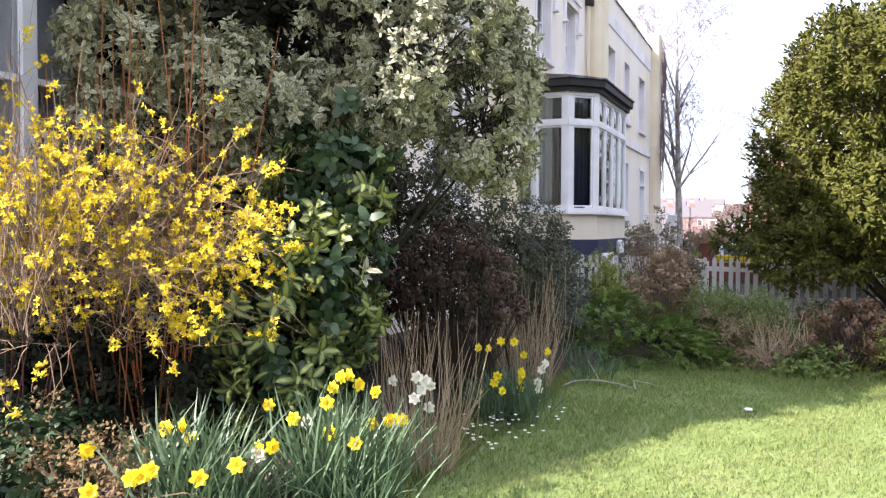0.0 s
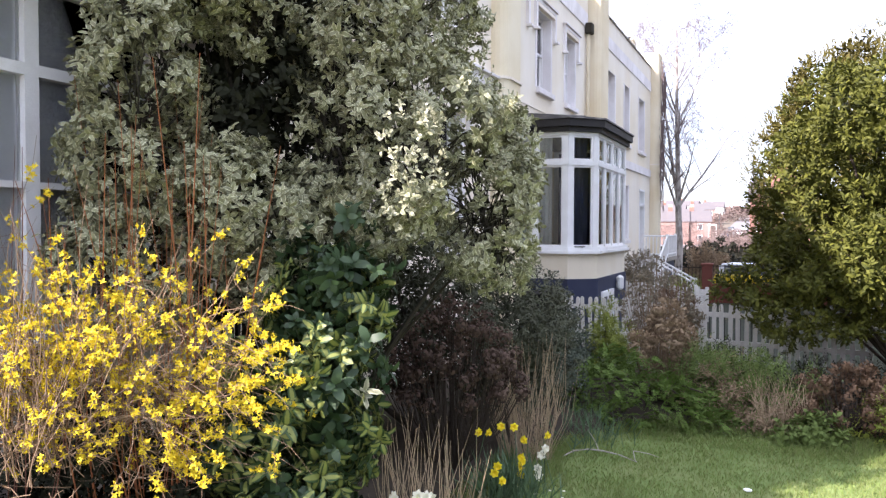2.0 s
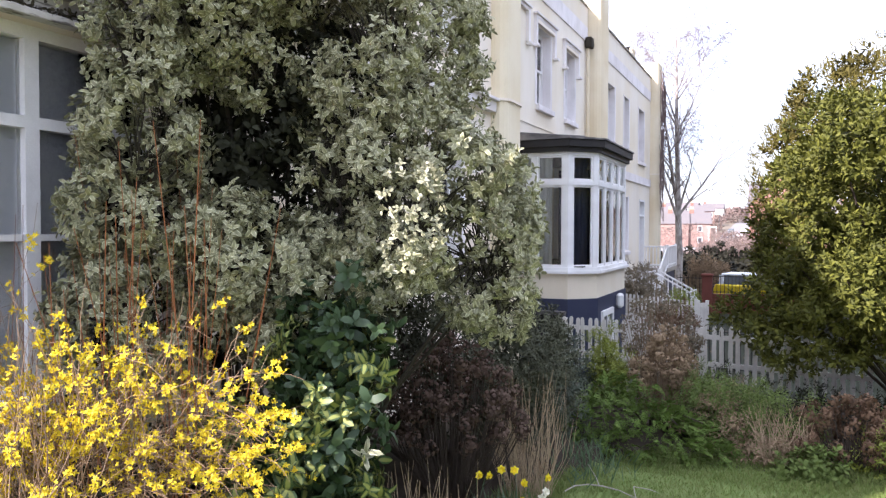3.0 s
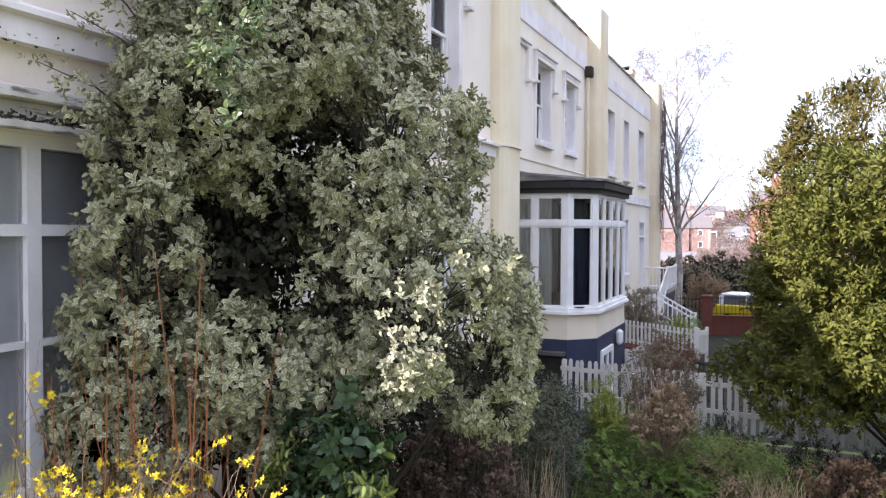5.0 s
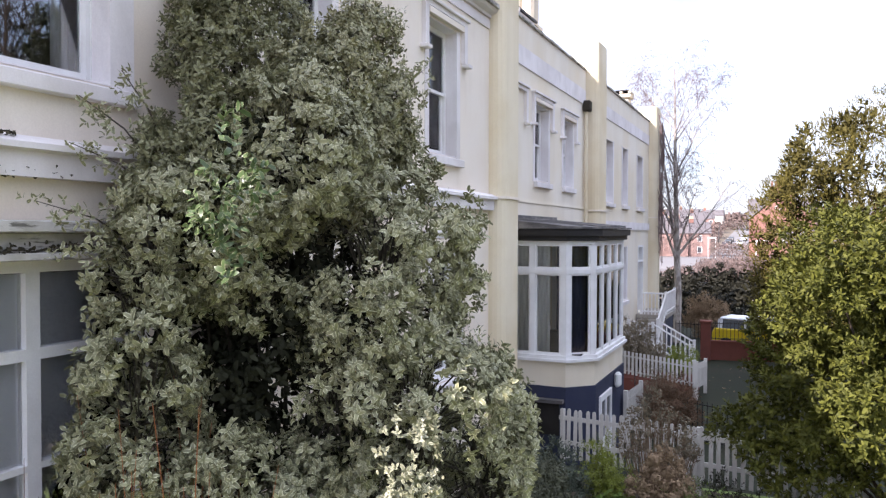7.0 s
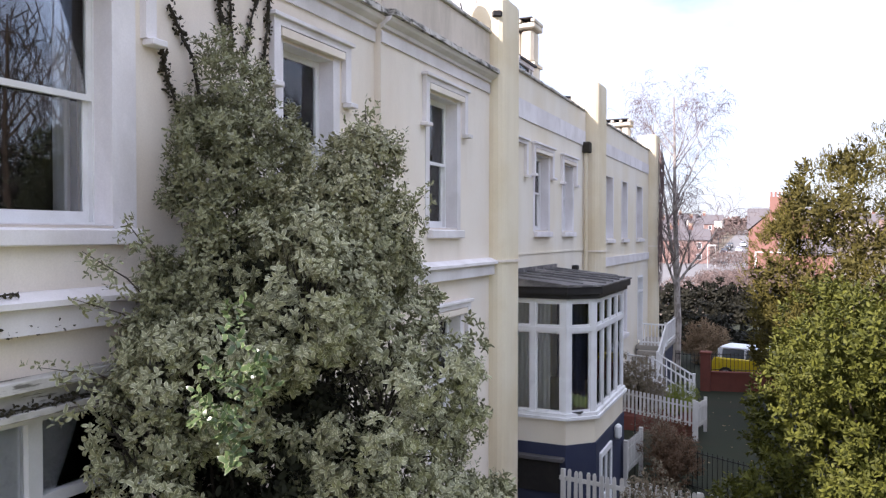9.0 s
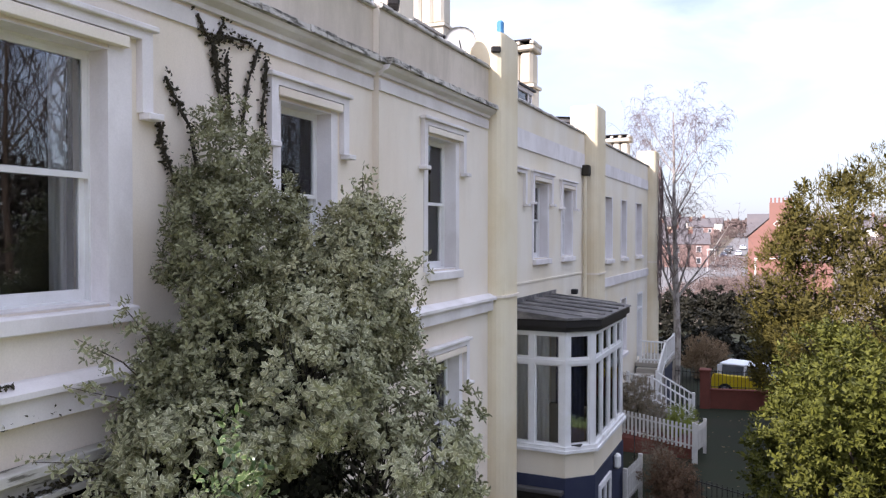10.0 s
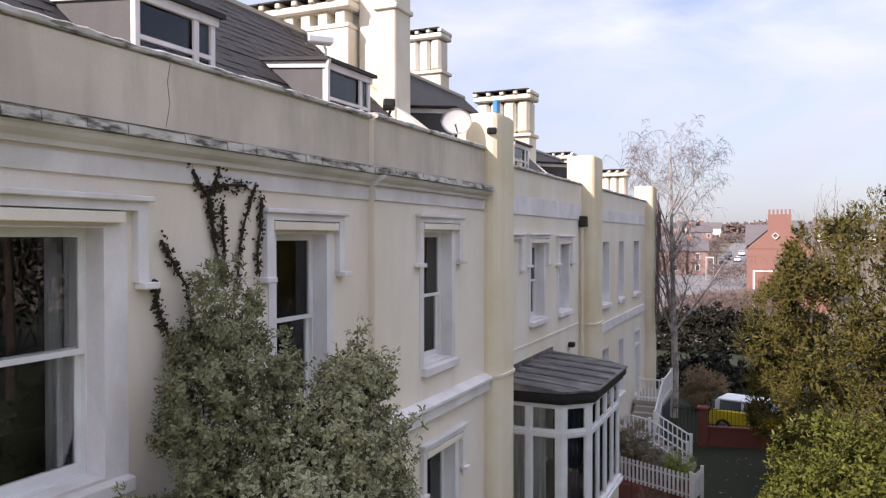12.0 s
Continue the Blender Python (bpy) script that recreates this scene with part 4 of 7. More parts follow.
# shade on these limbs is also put into the dark stem colour
bush("wall_evergreen", [(-4.70, 5.50, 6.80, 0.30, 0.36, 1.0), (-4.50, 5.20, 6.00, 0.44, 0.44, 0.90), (-4.50, 4.85, 5.40, 0.42, 0.45, 0.55), (-4.36, 5.62, 6.40, 0.36, 0.42, 0.70)], 4700, 8, 0.085, 0.060, 0.026, WALL_GREEN, "dark olive evergreen climbing the house wall", "climber", 17, trunk=(-4.7, 5.6, 0.1), bark=DARK_STEM, tuft=(12, 0.14), inside=0.15, rough=0.4, gaps=0.4)
rng = np.random.default_rng(31)
# cream leaves where the sun catches the shrub: sunlight put into the leaf colour
p, nr, _ = shell(rng, [(-2.45, 4.72, 3.12, 0.30, 0.24, 0.42), (-2.60, 4.74, 2.78, 0.26, 0.22, 0.34)], 320)
blades("pale_foliage", *sprigs(rng, p, nr, 7, 0.060, 0.052, 0.027), CREAMY, big_bush, label="leafy shoots in a cream colour that stands for sunlight")
# upright young shoots along the top of the crown
p, nr, _ = shell(rng, [(-3.70, 6.25, 6.42, 0.26, 0.32, 0.42), (-3.55, 5.75, 5.2, 0.66, 0.80, 1.25), (-2.92, 5.5, 3.5, 0.74, 0.78, 0.80), (-4.30, 4.4, 4.2, 0.5, 0.5, 1.1)], 650, (0.0, 0.1), 0.3, 1.7)
up = nr[:, 2] > 0.1
blades("young_foliage", *sprigs(rng, p[up], nr[up] * 0.4, 11, 0.26, 0.055, 0.028, 1.1, 0.25, (25, 60)), VARIEGATED, big_bush)
# thin leafy shoots that reach out past the crown
for k, (root_at, tip_at) in enumerate((((-4.6, 4.6, 5.2), (-4.75, 3.95, 5.75)), ((-4.6, 4.7, 5.3), (-4.7, 4.3, 6.0)), ((-4.6, 4.4, 4.6), (-4.7, 3.55, 4.95)), ((-4.5, 4.3, 4.5), (-4.6, 3.7, 4.65)), ((-4.6, 4.6, 5.0), (-4.8, 3.9, 5.4)),
                                       ((-3.7, 6.2, 6.6), (-3.72, 6.35, 7.12)), ((-3.5, 6.2, 6.4), (-3.42, 6.45, 6.85)), ((-3.3, 6.1, 5.9), (-3.05, 6.4, 6.3)))):
    a, b = Vector(root_at), Vector(tip_at)
    bm = bmesh.new()
    add_tube(bm, [a, a.lerp(b, 0.5) + Vector((0.03, 0, 0.06)), b], [0.010, 0.007, 0.003], 4)
    part("branch", bm, BARK, big_bush)
    s = rng.uniform(0.2, 1.0, (34, 1))
    base = np.array(a) * (1 - s) + np.array(b) * s + rng.normal(size=(34, 3)) * 0.05
    blades("spray", *sprigs(rng, base, unit(rng.normal(size=(34, 3))), 4, 0.05, 0.065, 0.030), VARIEGATED, big_bush, kind="stuff")
# the glossy climber that leans out of it
bush("evergreen_climber", [(-2.98, 3.50, 5.15, 0.10, 0.13, 0.45), (-3.05, 3.65, 4.6, 0.12, 0.14, 0.36)], 40, 6, 0.10, 0.075, 0.036, GOLD_TIP, "glossy yellow-green leafy shoots leaning out of the shrub", "climber", 12, trunk=(-3.55, 4.6, 4.55), tuft=(4, 0.08), inside=0.3)
# gold-centred evergreen
bush("spotted_evergreen", [(-2.80, 4.20, 1.35, 0.33, 0.33, 0.46), (-3.18, 3.95, 1.20, 0.36, 0.30, 0.50), (-3.00, 4.05, 0.75, 0.36, 0.30, 0.36), (-2.90, 4.45, 1.90, 0.28, 0.28, 0.48)], 340, 7, 0.10, 0.125, 0.072, SPOTTED,
     "evergreen shrub with gold-centred glossy leaves beside the forsythia", "shrub", 13, trunk=(-3.0, 4.3, 0.15), bark=BARK, tuft=(6, 0.11), inside=0.2, open_angle=(50, 85), lift=-0.1)
bush("", [(-2.92, 4.50, 2.05, 0.30, 0.32, 0.62), (-2.82, 4.26, 1.35, 0.32, 0.32, 0.46), (-3.20, 4.02, 1.15, 0.35, 0.30, 0.50), (-3.02, 4.12, 0.70, 0.36, 0.30, 0.40)], 400, 7, 0.11, 0.115, 0.064, PLAIN_GREEN, "", "", 18, root=bpy.data.objects["spotted_evergreen"], tuft=(6, 0.12), inside=0.6, open_angle=(45, 80), lift=-0.05, part_name="plain_foliage")
rng = np.random.default_rng(32)
q = np.array([(-2.56, 4.27, 1.46)])
blades("gold_spray", *sprigs(rng, q, np.array([(0.5, -0.6, 0.4)]), 8, 0.10, 0.11, 0.045), CREAMY, bpy.data.objects["spotted_evergreen"], label="pale gold leafy spray", kind="stuff")
# dark evergreens below and behind
bush("dark_evergreen", [(-3.65, 8.2, 1.55, 1.0, 0.8, 0.92), (-4.3, 6.5, 0.9, 0.5, 0.6, 0.9), (-3.25, 9.0, 0.7, 0.4, 0.5, 0.6), (-2.85, 8.7, 1.25, 0.50, 0.6, 0.80), (-4.25, 7.6, 2.2, 0.75, 0.55, 0.75)], 3900, 8, 0.13, 0.058, 0.024, DIM_GREEN,
     "dark small-leaved evergreen shrub in the shade", "shrub", 14, inside=0.22, backing=1.6, trunk=(-3.6, 7.7, 0.1), bark=BARK)
# low plant with dark lumps added for the deep shade below fence and tree
bush("dark_evergreen", [(1.75, 11.2, 0.25, 0.8, 0.45, 0.45), (1.6, 12.4, 0.25, 1.4, 0.5, 0.45), (0.45, 12.8, 0.2, 0.6, 0.5, 0.5), (-0.7, 13.1, 0.1, 0.8, 0.35, 0.45), (2.4, 12.9, 0.3, 1.0, 0.4, 0.55)], 1000, 9, 0.12, 0.055, 0.022, DEEP, "dark low evergreen, widened to stand for the deep shade under the spreading tree", "shrub", 16, trunk=(1.5, 11.0, 0.0), bark=BARK)
bush("grey_leaved_shrub", [(-2.85, 10.0, 0.55, 0.32, 0.4, 0.50), (-3.3, 11.4, 0.7, 0.45, 0.5, 0.65)], 900, 8, 0.12, 0.055, 0.026, GREY_LEAF, "loose grey-green shrub near the picket fence", "shrub", 15, trunk=(-2.5, 10.3, 0.0), bark=BARK)


def stems(name, foot, count, height, spread, radius, material, label, category, seed, bend=0.15, foot_spread=0.25, heads=None, group="", lean=(0, 0), var=0.35):
    """A stand of upright stems, each a thin tapering rod."""
    rnd = random.Random(seed)
    root = thing(name, label, category, group)
    tips = []
    for _ in range(count):
        bm = bmesh.new()
        a, d = rnd.uniform(0, 6.283), math.sqrt(rnd.random()) * foot_spread
        b = Vector((foot[0] + math.cos(a) * d, foot[1] + math.sin(a) * d, foot[2]))
        h = height * rnd.uniform(1 - var, 1.0)
        t = b + Vector((math.cos(a) * spread * rnd.random() + lean[0] * h, math.sin(a) * spread * rnd.random() + lean[1] * h, h))
        m = b.lerp(t, 0.5) + Vector((rnd.uniform(-bend, bend), rnd.uniform(-bend, bend), 0)) * 0.5
        r = radius * rnd.uniform(0.7, 1.2)
        add_tube(bm, [b, b.lerp(m, 0.55), m, m.lerp(t, 0.55), t], [r, r * 0.95, r * 0.85, r * 0.7, r * 0.35], 4)
        tips.append(t)
        part("stalk", bm, material, root)
    return root, tips


# forsythia: wiry wandering twigs set with clusters of four-petalled flowers
def forsythia():
    rnd = random.Random(21)
    rg = np.random.default_rng(21)
    root = thing("forsythia_bush", "forsythia bush in full yellow bloom with bare tangled twigs", "shrub")
    bm = bmesh.new()
    centres = []
    heart = Vector((-3.54, 3.08, 1.62))
    wide, deep = Vector((0.56, 0.83, 0)), Vector((-0.80, 0.60, 0))

    def wand(p, d, steps, length, sag, r, bloom, wander=0.17):
        pts = [p.copy()]
        for _ in range(steps):
            d = (d + Vector((rnd.gauss(0, wander), rnd.gauss(0, wander), rnd.gauss(0, wander) - sag))).normalized()
            p = p + d * (length / steps)
            pts.append(p.copy())
        if min(q.z for q in pts) < (0.62 if steps == 8 else 1.06) or min(q.x for q in pts) < -4.85 or min(q.y for q in pts) < 1.9:
            return pts
        add_tube(bm, pts, [r * (1 - 0.7 * i / steps) for i in range(steps + 1)], 4)
        for _ in range(bloom):
            k = rnd.uniform(steps * 0.35, steps - 0.01)
            c = pts[int(k)].lerp(pts[int(k) + 1], k - int(k))
            if c.z < 1.15 and rnd.random() < 0.6:
                continue
            along = (pts[int(k) + 1] - pts[int(k)]).normalized()
            for _ in range(rnd.choice((5, 7, 10, 13))):
                centres.append(c + along * rnd.gauss(0, 0.030) + Vector((rnd.gauss(0, 0.015), rnd.gauss(0, 0.015), rnd.gauss(0, 0.015))))
        return pts

    for i in range(8):           # main canes from the root
        a = rnd.uniform(0, 6.283)
        wand(Vector((-3.72 + rnd.uniform(-0.2, 0.2), 3.45 + rnd.uniform(-0.15, 0.15), 0.3)), Vector((0.35 * math.cos(a), 0.3 * math.sin(a) - 0.25, 1)), 6, 1.4, 0.02, 0.009, 0, 0.12)
    for i in range(390):
        g = Vector((rnd.gauss(0, 1), rnd.gauss(0, 1), rnd.gauss(0, 1))).normalized()
        q = heart + (wide * (g.x * 0.76) + deep * (g.y * 0.36) + Vector((0, 0, g.z * 0.66))) * rnd.uniform(0.25, 1.0)
        upright = rnd.random() < (0.50 if q.y < 3.0 else 0.22)
        d = Vector((g.x + rnd.gauss(0, 0.4), g.y * 0.6 + rnd.gauss(0, 0.3), (1.5 if upright else 0.25) + rnd.gauss(0, 0.35))).normalized()
        pts = wand(q, d, 7, rnd.uniform(0.7, 1.35) if upright and q.y < 2.8 else rnd.uniform(0.35, 0.85), rnd.uniform(-0.02, 0.03) if upright else rnd.uniform(0.0, 0.13), 0.0029, rnd.choice((0, 1, 1, 1) if q.z > 1.5 else (0, 0, 0, 1)))
        for _ in range(3):       # side twigs
            k = rnd.randrange(1, 6)
            wand(pts[k], Vector((rnd.gauss(0, 1), rnd.gauss(0, 0.7), rnd.gauss(0.2, 0.7))).normalized(), 4, rnd.uniform(0.12, 0.32), 0.03, 0.0017, rnd.choice((0, 0, 0, 0, 1)), 0.3)
    for i in range(105):         # tall flowering wands by the window
        wand(Vector((rnd.uniform(-3.95, -3.45), 2.62 + rnd.uniform(-0.2, 0.35), rnd.uniform(1.2, 1.75))), Vector((rnd.gauss(0, 0.2), rnd.gauss(0, 0.15), 1)).normalized(), 7, rnd.uniform(0.5, 1.1), 0.0, 0.0030, rnd.choice((0, 1, 2)), 0.12)
    for i in range(16):          # wands that trail below the bush
        q = heart + wide * rnd.uniform(-0.95, -0.1) - deep * rnd.uniform(0.1, 0.3) + Vector((0, 0, -0.45))
        wand(q, Vector((rnd.gauss(0, 0.5), -0.2, -0.5)).normalized(), 8, rnd.uniform(0.3, 0.55), 0.05, 0.0030, 2, 0.24)
    for i in range(16):          # and out over its neighbour, level and low
        low = i > 9
        q = Vector((-3.28, 3.10, 1.36 + rnd.uniform(-0.12, 0.12))) if low else Vector((-3.12, 3.40, 1.62 + rnd.uniform(-0.2, 0.2)))
        d = Vector((0.5, 0.3, -0.30 + rnd.gauss(0, 0.08))) if low else Vector((0.75, 0.42, 0.34 + rnd.gauss(0, 0.14)))
        wand(q, d.normalized(), 8, rnd.uniform(0.35, 0.55) if low else rnd.uniform(0.45, 0.85), 0.02, 0.0030, 4, 0.2)
    part("twig_mass", bm, TAN_STEM, root)["kind"] = "stuff"
    c = np.array([tuple(v) for v in centres])
    n = len(c)
    axis = unit(rg.normal(size=(n, 3)) + np.array([0.2, -0.4, 0.1]))
    u = unit(np.cross(axis, unit(rg.normal(size=(n, 3)))))
    w = np.cross(axis, u)
    base, along, face = [], [], []
    for k in range(4):
        t = k * math.pi / 2
        rad = u * math.cos(t) + w * math.sin(t)
        base.append(c)
        along.append(rad + axis * 0.6)
        face.append(axis)
    blades("blossom", np.concatenate(base), np.concatenate(along), np.concatenate(face), np.tile(rg.uniform(0.017, 0.027, n), 4), 0.0115, PETAL, root, 0.1, "small bright yellow flowers", "stuff")
    return root


forsythia()
stems("orange_willow", (-3.90, 3.86, 0.2), 44, 3.5, 0.5, 0.0047, ORANGE_STEM, "upright bare orange willow stems behind the forsythia", "shrub", 22, 0.34, 0.45)
ROSE_STEM = surface("red_brown_cane", (0.16, 0.065, 0.042), (0.09, 0.045, 0.03), 0.7, 30, 6.0, 0.6, None, 0.1)
stems("bare_rose", (-4.45, 3.05, 0.3), 16, 3.1, 0.5, 0.0045, ROSE_STEM, "bare red-brown rose canes in front of the wide window", "shrub", 23, 0.3, 0.25, var=0.45)

# withered hydrangea in the shade
MUTED = foliage("muted_brown_leaf", (0.26, 0.21, 0.15), None, 0.4, (0.12, 0.11, 0.075), 0.9, 0.2, 0.7)


def mophead(name, centre, radius, count, seed, leaf, stem_material, label, head=0.075, florets=36):
    rnd = random.Random(seed)
    rg = np.random.default_rng(seed)
    root = thing(name, label, "shrub")
    for _ in range(count):
        d = Vector((rnd.gauss(0, 1), rnd.gauss(0, 1), abs(rnd.gauss(0.2, 0.9)))).normalized()
        t = Vector(centre) + Vector((d.x * radius[0], d.y * radius[1], d.z * radius[2])) * rnd.uniform(0.65, 1.0)
        f = Vector((centre[0] + d.x * 0.15, centre[1] + d.y * 0.15, 0.1))
        bm = bmesh.new()
        add_tube(bm, [f, f.lerp(t, 0.5) + Vector((d.x, d.y, 0)) * 0.08, t], [0.007, 0.006, 0.004], 4)
        part("stem", bm, stem_material, root)
        o = unit(rg.normal(size=(florets, 3)))
        blades("flower_head", np.array(t)[None, :] + o * head * rg.uniform(0.5, 1.0, (florets, 1)), np.cross(o, unit(rg.normal(size=(florets, 3)))), o, 0.042, 0.036, leaf, root, 0.1, kind="stuff")
    return root


mophead("withered_hydrangea", (-3.15, 7.15, 0.80), (0.80, 0.65, 1.1), 130, 41, DARK_DRY, BARK, "withered hydrangea with dark brown dead flower heads", 0.10)
mophead("dry_hydrangea", (-1.60, 11.45, 0.72), (0.50, 0.40, 0.82), 90, 42, DRY_LEAF, TAN_STEM, "dry hydrangea with tan flower heads by the fence", 0.09)
mophead("bare_garden_shrub", (-1.85, 12.75, 0.95), (0.72, 0.5, 1.20), 125, 43, MUTED, TAN_STEM, "half-bare brown shrub in front of the picket fence", 0.085, 16)
mophead("russet_shrub", (0.75, 10.55, 0.2), (0.75, 0.55, 0.75), 120, 44, RUSSET, BARK, "low russet shrub at the edge of the lawn", 0.09)

stems("dry_stalks", (-2.42, 4.98, 0.0), 165, 1.22, 0.34, 0.0031, STRAW, "clump of dry straw-coloured stalks at the lawn edge", "dry grass", 51, 0.22, 0.24, var=0.75)
stems("dry_stalks", (-2.60, 7.95, 0.05), 140, 1.45, 0.35, 0.0034, STRAW, "tall clump of dry straw-coloured stalks at the lawn edge", "dry grass", 52, 0.2, 0.3, var=0.6)
stems("dry_stalks", (-0.05, 10.35, 0.0), 95, 0.80, 0.30, 0.0045, STRAW, "bent clump of dry grass stalks before the fence", "dry grass", 53, 0.3, 0.22, var=0.5)

def fronds(rng, p, way, length, needles, needle, width):
    """Flat feathery sprays: needles in two rows along a drooping branchlet."""
    n = len(p)
    side = unit(np.cross(way, np.array([[0.0, 0, 1]]) + rng.normal(size=(n, 3)) * 0.25))
    up = np.cross(side, way)
    ln = length * rng.uniform(0.6, 1.25, n)
    base, along, face, size = [], [], [], []
    for k in range(needles):
        s = (k + 0.5) / needles
        sgn = 1 if k % 2 else -1
        base.append(p + way * (ln * s)[:, None] - np.array([[0, 0, 1.0]]) * (0.35 * ln * s * s)[:, None])
        along.append(way * 0.75 + side * sgn * (1.0 - 0.5 * s) + rng.normal(size=(n, 3)) * 0.12)
        face.append(up + rng.normal(size=(n, 3)) * 0.2)
        size.append(needle * (1.15 - 0.75 * s) * ln / length)
    return np.concatenate(base), np.concatenate(along), np.concatenate(face), np.concatenate(size), width


def juniper():
    rng = np.random.default_rng(61)
    root = thing("spreading_juniper", "low spreading green juniper behind the lawn", "shrub")
    for k in range(9):
        a = -2.7 + 0.42 * k
        bm = bmesh.new()
        tip = Vector((-1.75 + 0.95 * math.cos(a), 10.85 + 0.8 * math.sin(a), 0.42))
        add_tube(bm, [(-1.75, 11.2, 0.0), Vector((-1.75, 11.2, 0.45)).lerp(tip, 0.5), tip], [0.03, 0.02, 0.008], 5)
        part("limb", bm, BARK, root)
    lumps = [(-2.15, 10.8, 0.30, 0.75, 0.85, 0.60), (-1.50, 10.45, 0.18, 0.80, 0.80, 0.48), (-0.95, 10.30, 0.08, 0.55, 0.55, 0.30), (-2.50, 10.2, 0.20, 0.5, 0.6, 0.42), (-1.85, 9.95, 0.10, 0.6, 0.45, 0.30)]
    sets = []
    for k, count in ((1.0, 1500), (0.86, 900), (0.7, 500)):
        p, nr, _ = shell(rng, [(x, y, z, a * k, b * k, c * k) for x, y, z, a, b, c in lumps], count, (0.0, 0.10), 0.25, 2.4, -0.15)
        way = unit(nr * np.array([[0.8, 0.8, 0.45]]) + np.array([[0.55, -0.45, 0.22]]) + rng.normal(size=p.shape) * 0.42)
        sets.append(fronds(rng, p - way * 0.10, way, 0.20, 20, 0.058, 0.017))
    blades("foliage", *[np.concatenate([x[i] for x in sets]) for i in range(4)], 0.017, JUNIPER, root, 0.08)
    return root


juniper()
bush("golden_shrub", [(-2.55, 11.9, 0.95, 0.12, 0.12, 0.55), (-2.40, 11.7, 0.75, 0.25, 0.22, 0.32), (-2.75, 12.0, 0.8, 0.12, 0.12, 0.4)], 420, 8, 0.12, 0.045, 0.02, LIME, "small yellow-green shrub before the picket fence", "shrub", 62, bark=BARK)
bush("herb_clump", [(-0.65, 10.95, 0.35, 0.6, 0.45, 0.60), (-0.05, 10.75, 0.3, 0.5, 0.4, 0.50), (-1.1, 11.5, 0.4, 0.45, 0.45, 0.6)], 1300, 8, 0.16, 0.065, 0.016, HERB, "fresh green herbaceous clump in the bed", "plant", 63, lift=0.8, bark=TAN_STEM)
bush("dry_perennial", [(-0.85, 11.1, 0.3, 0.55, 0.4, 0.48), (-0.2, 10.3, 0.15, 0.6, 0.3, 0.3)], 500, 7, 0.14, 0.05, 0.02, DRY_LEAF, "brown withered perennial among the herbs", "plant", 64, bark=TAN_STEM)
bush("leafy_groundcover", [(0.35, 9.95, 0.06, 0.28, 0.2, 0.16)], 160, 6, 0.08, 0.08, 0.05, HERB, "low broad-leaved green plant at the lawn edge", "plant", 65)
bush("golden_groundcover", [(1.5, 10.3, 0.3, 0.6, 0.5, 0.5)], 500, 8, 0.12, 0.05, 0.02, LIME, "yellow-green low shrub under the evergreen tree", "shrub", 66)
bush("dark_evergreen", [(-4.82, 3.85, 0.75, 0.26, 0.45, 0.85), (-4.15, 4.05, 0.65, 0.6, 0.45, 0.75), (-3.6, 4.0, 0.45, 0.5, 0.35, 0.5)], 1500, 8, 0.12, 0.070, 0.036, DEEP, "dark evergreen undergrowth against the house wall", "shrub", 19, inside=0.25, trunk=(-4.3, 3.7, 0.1), bark=BARK)
bush("leafy_groundcover", [(-3.35, 2.35, 0.50, 0.35, 0.22, 0.16), (-3.60, 2.70, 0.50, 0.40, 0.28, 0.18), (-2.95, 2.95, 0.46, 0.30, 0.22, 0.18), (-4.2, 3.1, 0.46, 0.5, 0.3, 0.16)], 420, 6, 0.08, 0.06, 0.035, PLAIN_GREEN, "low green leaves among the litter under the forsythia", "plant", 69)
bush("ivy_groundcover", [(-4.2, 4.1, 0.25, 0.6, 0.5, 0.35), (-3.2, 4.3, 0.2, 0.5, 0.3, 0.3)], 500, 6, 0.10, 0.06, 0.035, DEEP, "dark ground cover under the forsythia", "plant", 67)
bush("brown_groundcover", [(-3.00, 2.62, 0.62, 0.22, 0.16, 0.28), (-3.28, 2.55, 0.56, 0.28, 0.18, 0.24), (-2.84, 2.50, 0.50, 0.18, 0.16, 0.20)], 170, 7, 0.10, 0.030, 0.016, WITHERED, "low brown withered plant under the forsythia", "plant", 68, bark=TAN_STEM)

# ---- the two evergreens across the lawn ----
bush("evergreen_tree", [(2.0, 13.2, 3.3, 2.1, 1.8, 1.8), (0.75, 12.9, 3.0, 1.10, 1.15, 1.45), (1.4, 12.2, 2.35, 1.45, 1.05, 1.10), (3.6, 12.6, 3.0, 1.5, 1.4, 1.8), (0.45, 12.6, 2.1, 0.80, 0.85, 0.75), (1.2, 13.2, 4.2, 0.95, 0.95, 0.85), (2.9, 13.2, 4.4, 1.1, 1.05, 0.85), (1.05, 11.85, 1.90, 0.95, 0.80, 0.70), (2.3, 11.9, 1.75, 0.95, 0.75, 0.72), (0.15, 12.75, 1.80, 0.75, 0.70, 0.62), (0.85, 12.0, 4.1, 0.75, 0.7, 0.65), (-0.25, 12.6, 1.72, 0.55, 0.6, 0.55), (0.35, 12.1, 1.58, 0.65, 0.55, 0.50)],
     10400, 8, 0.15, 0.110, 0.046, HOLLY, "broad glossy-leaved evergreen tree standing beyond the lawn", "tree", 71, trunk=(2.0, 13.2, 0.0), bark=BARK, rough=0.28, freq=1.3, tuft=(16, 0.26), inside=0.22, backing=1.3, open_angle=(25, 65), lift=0.6)
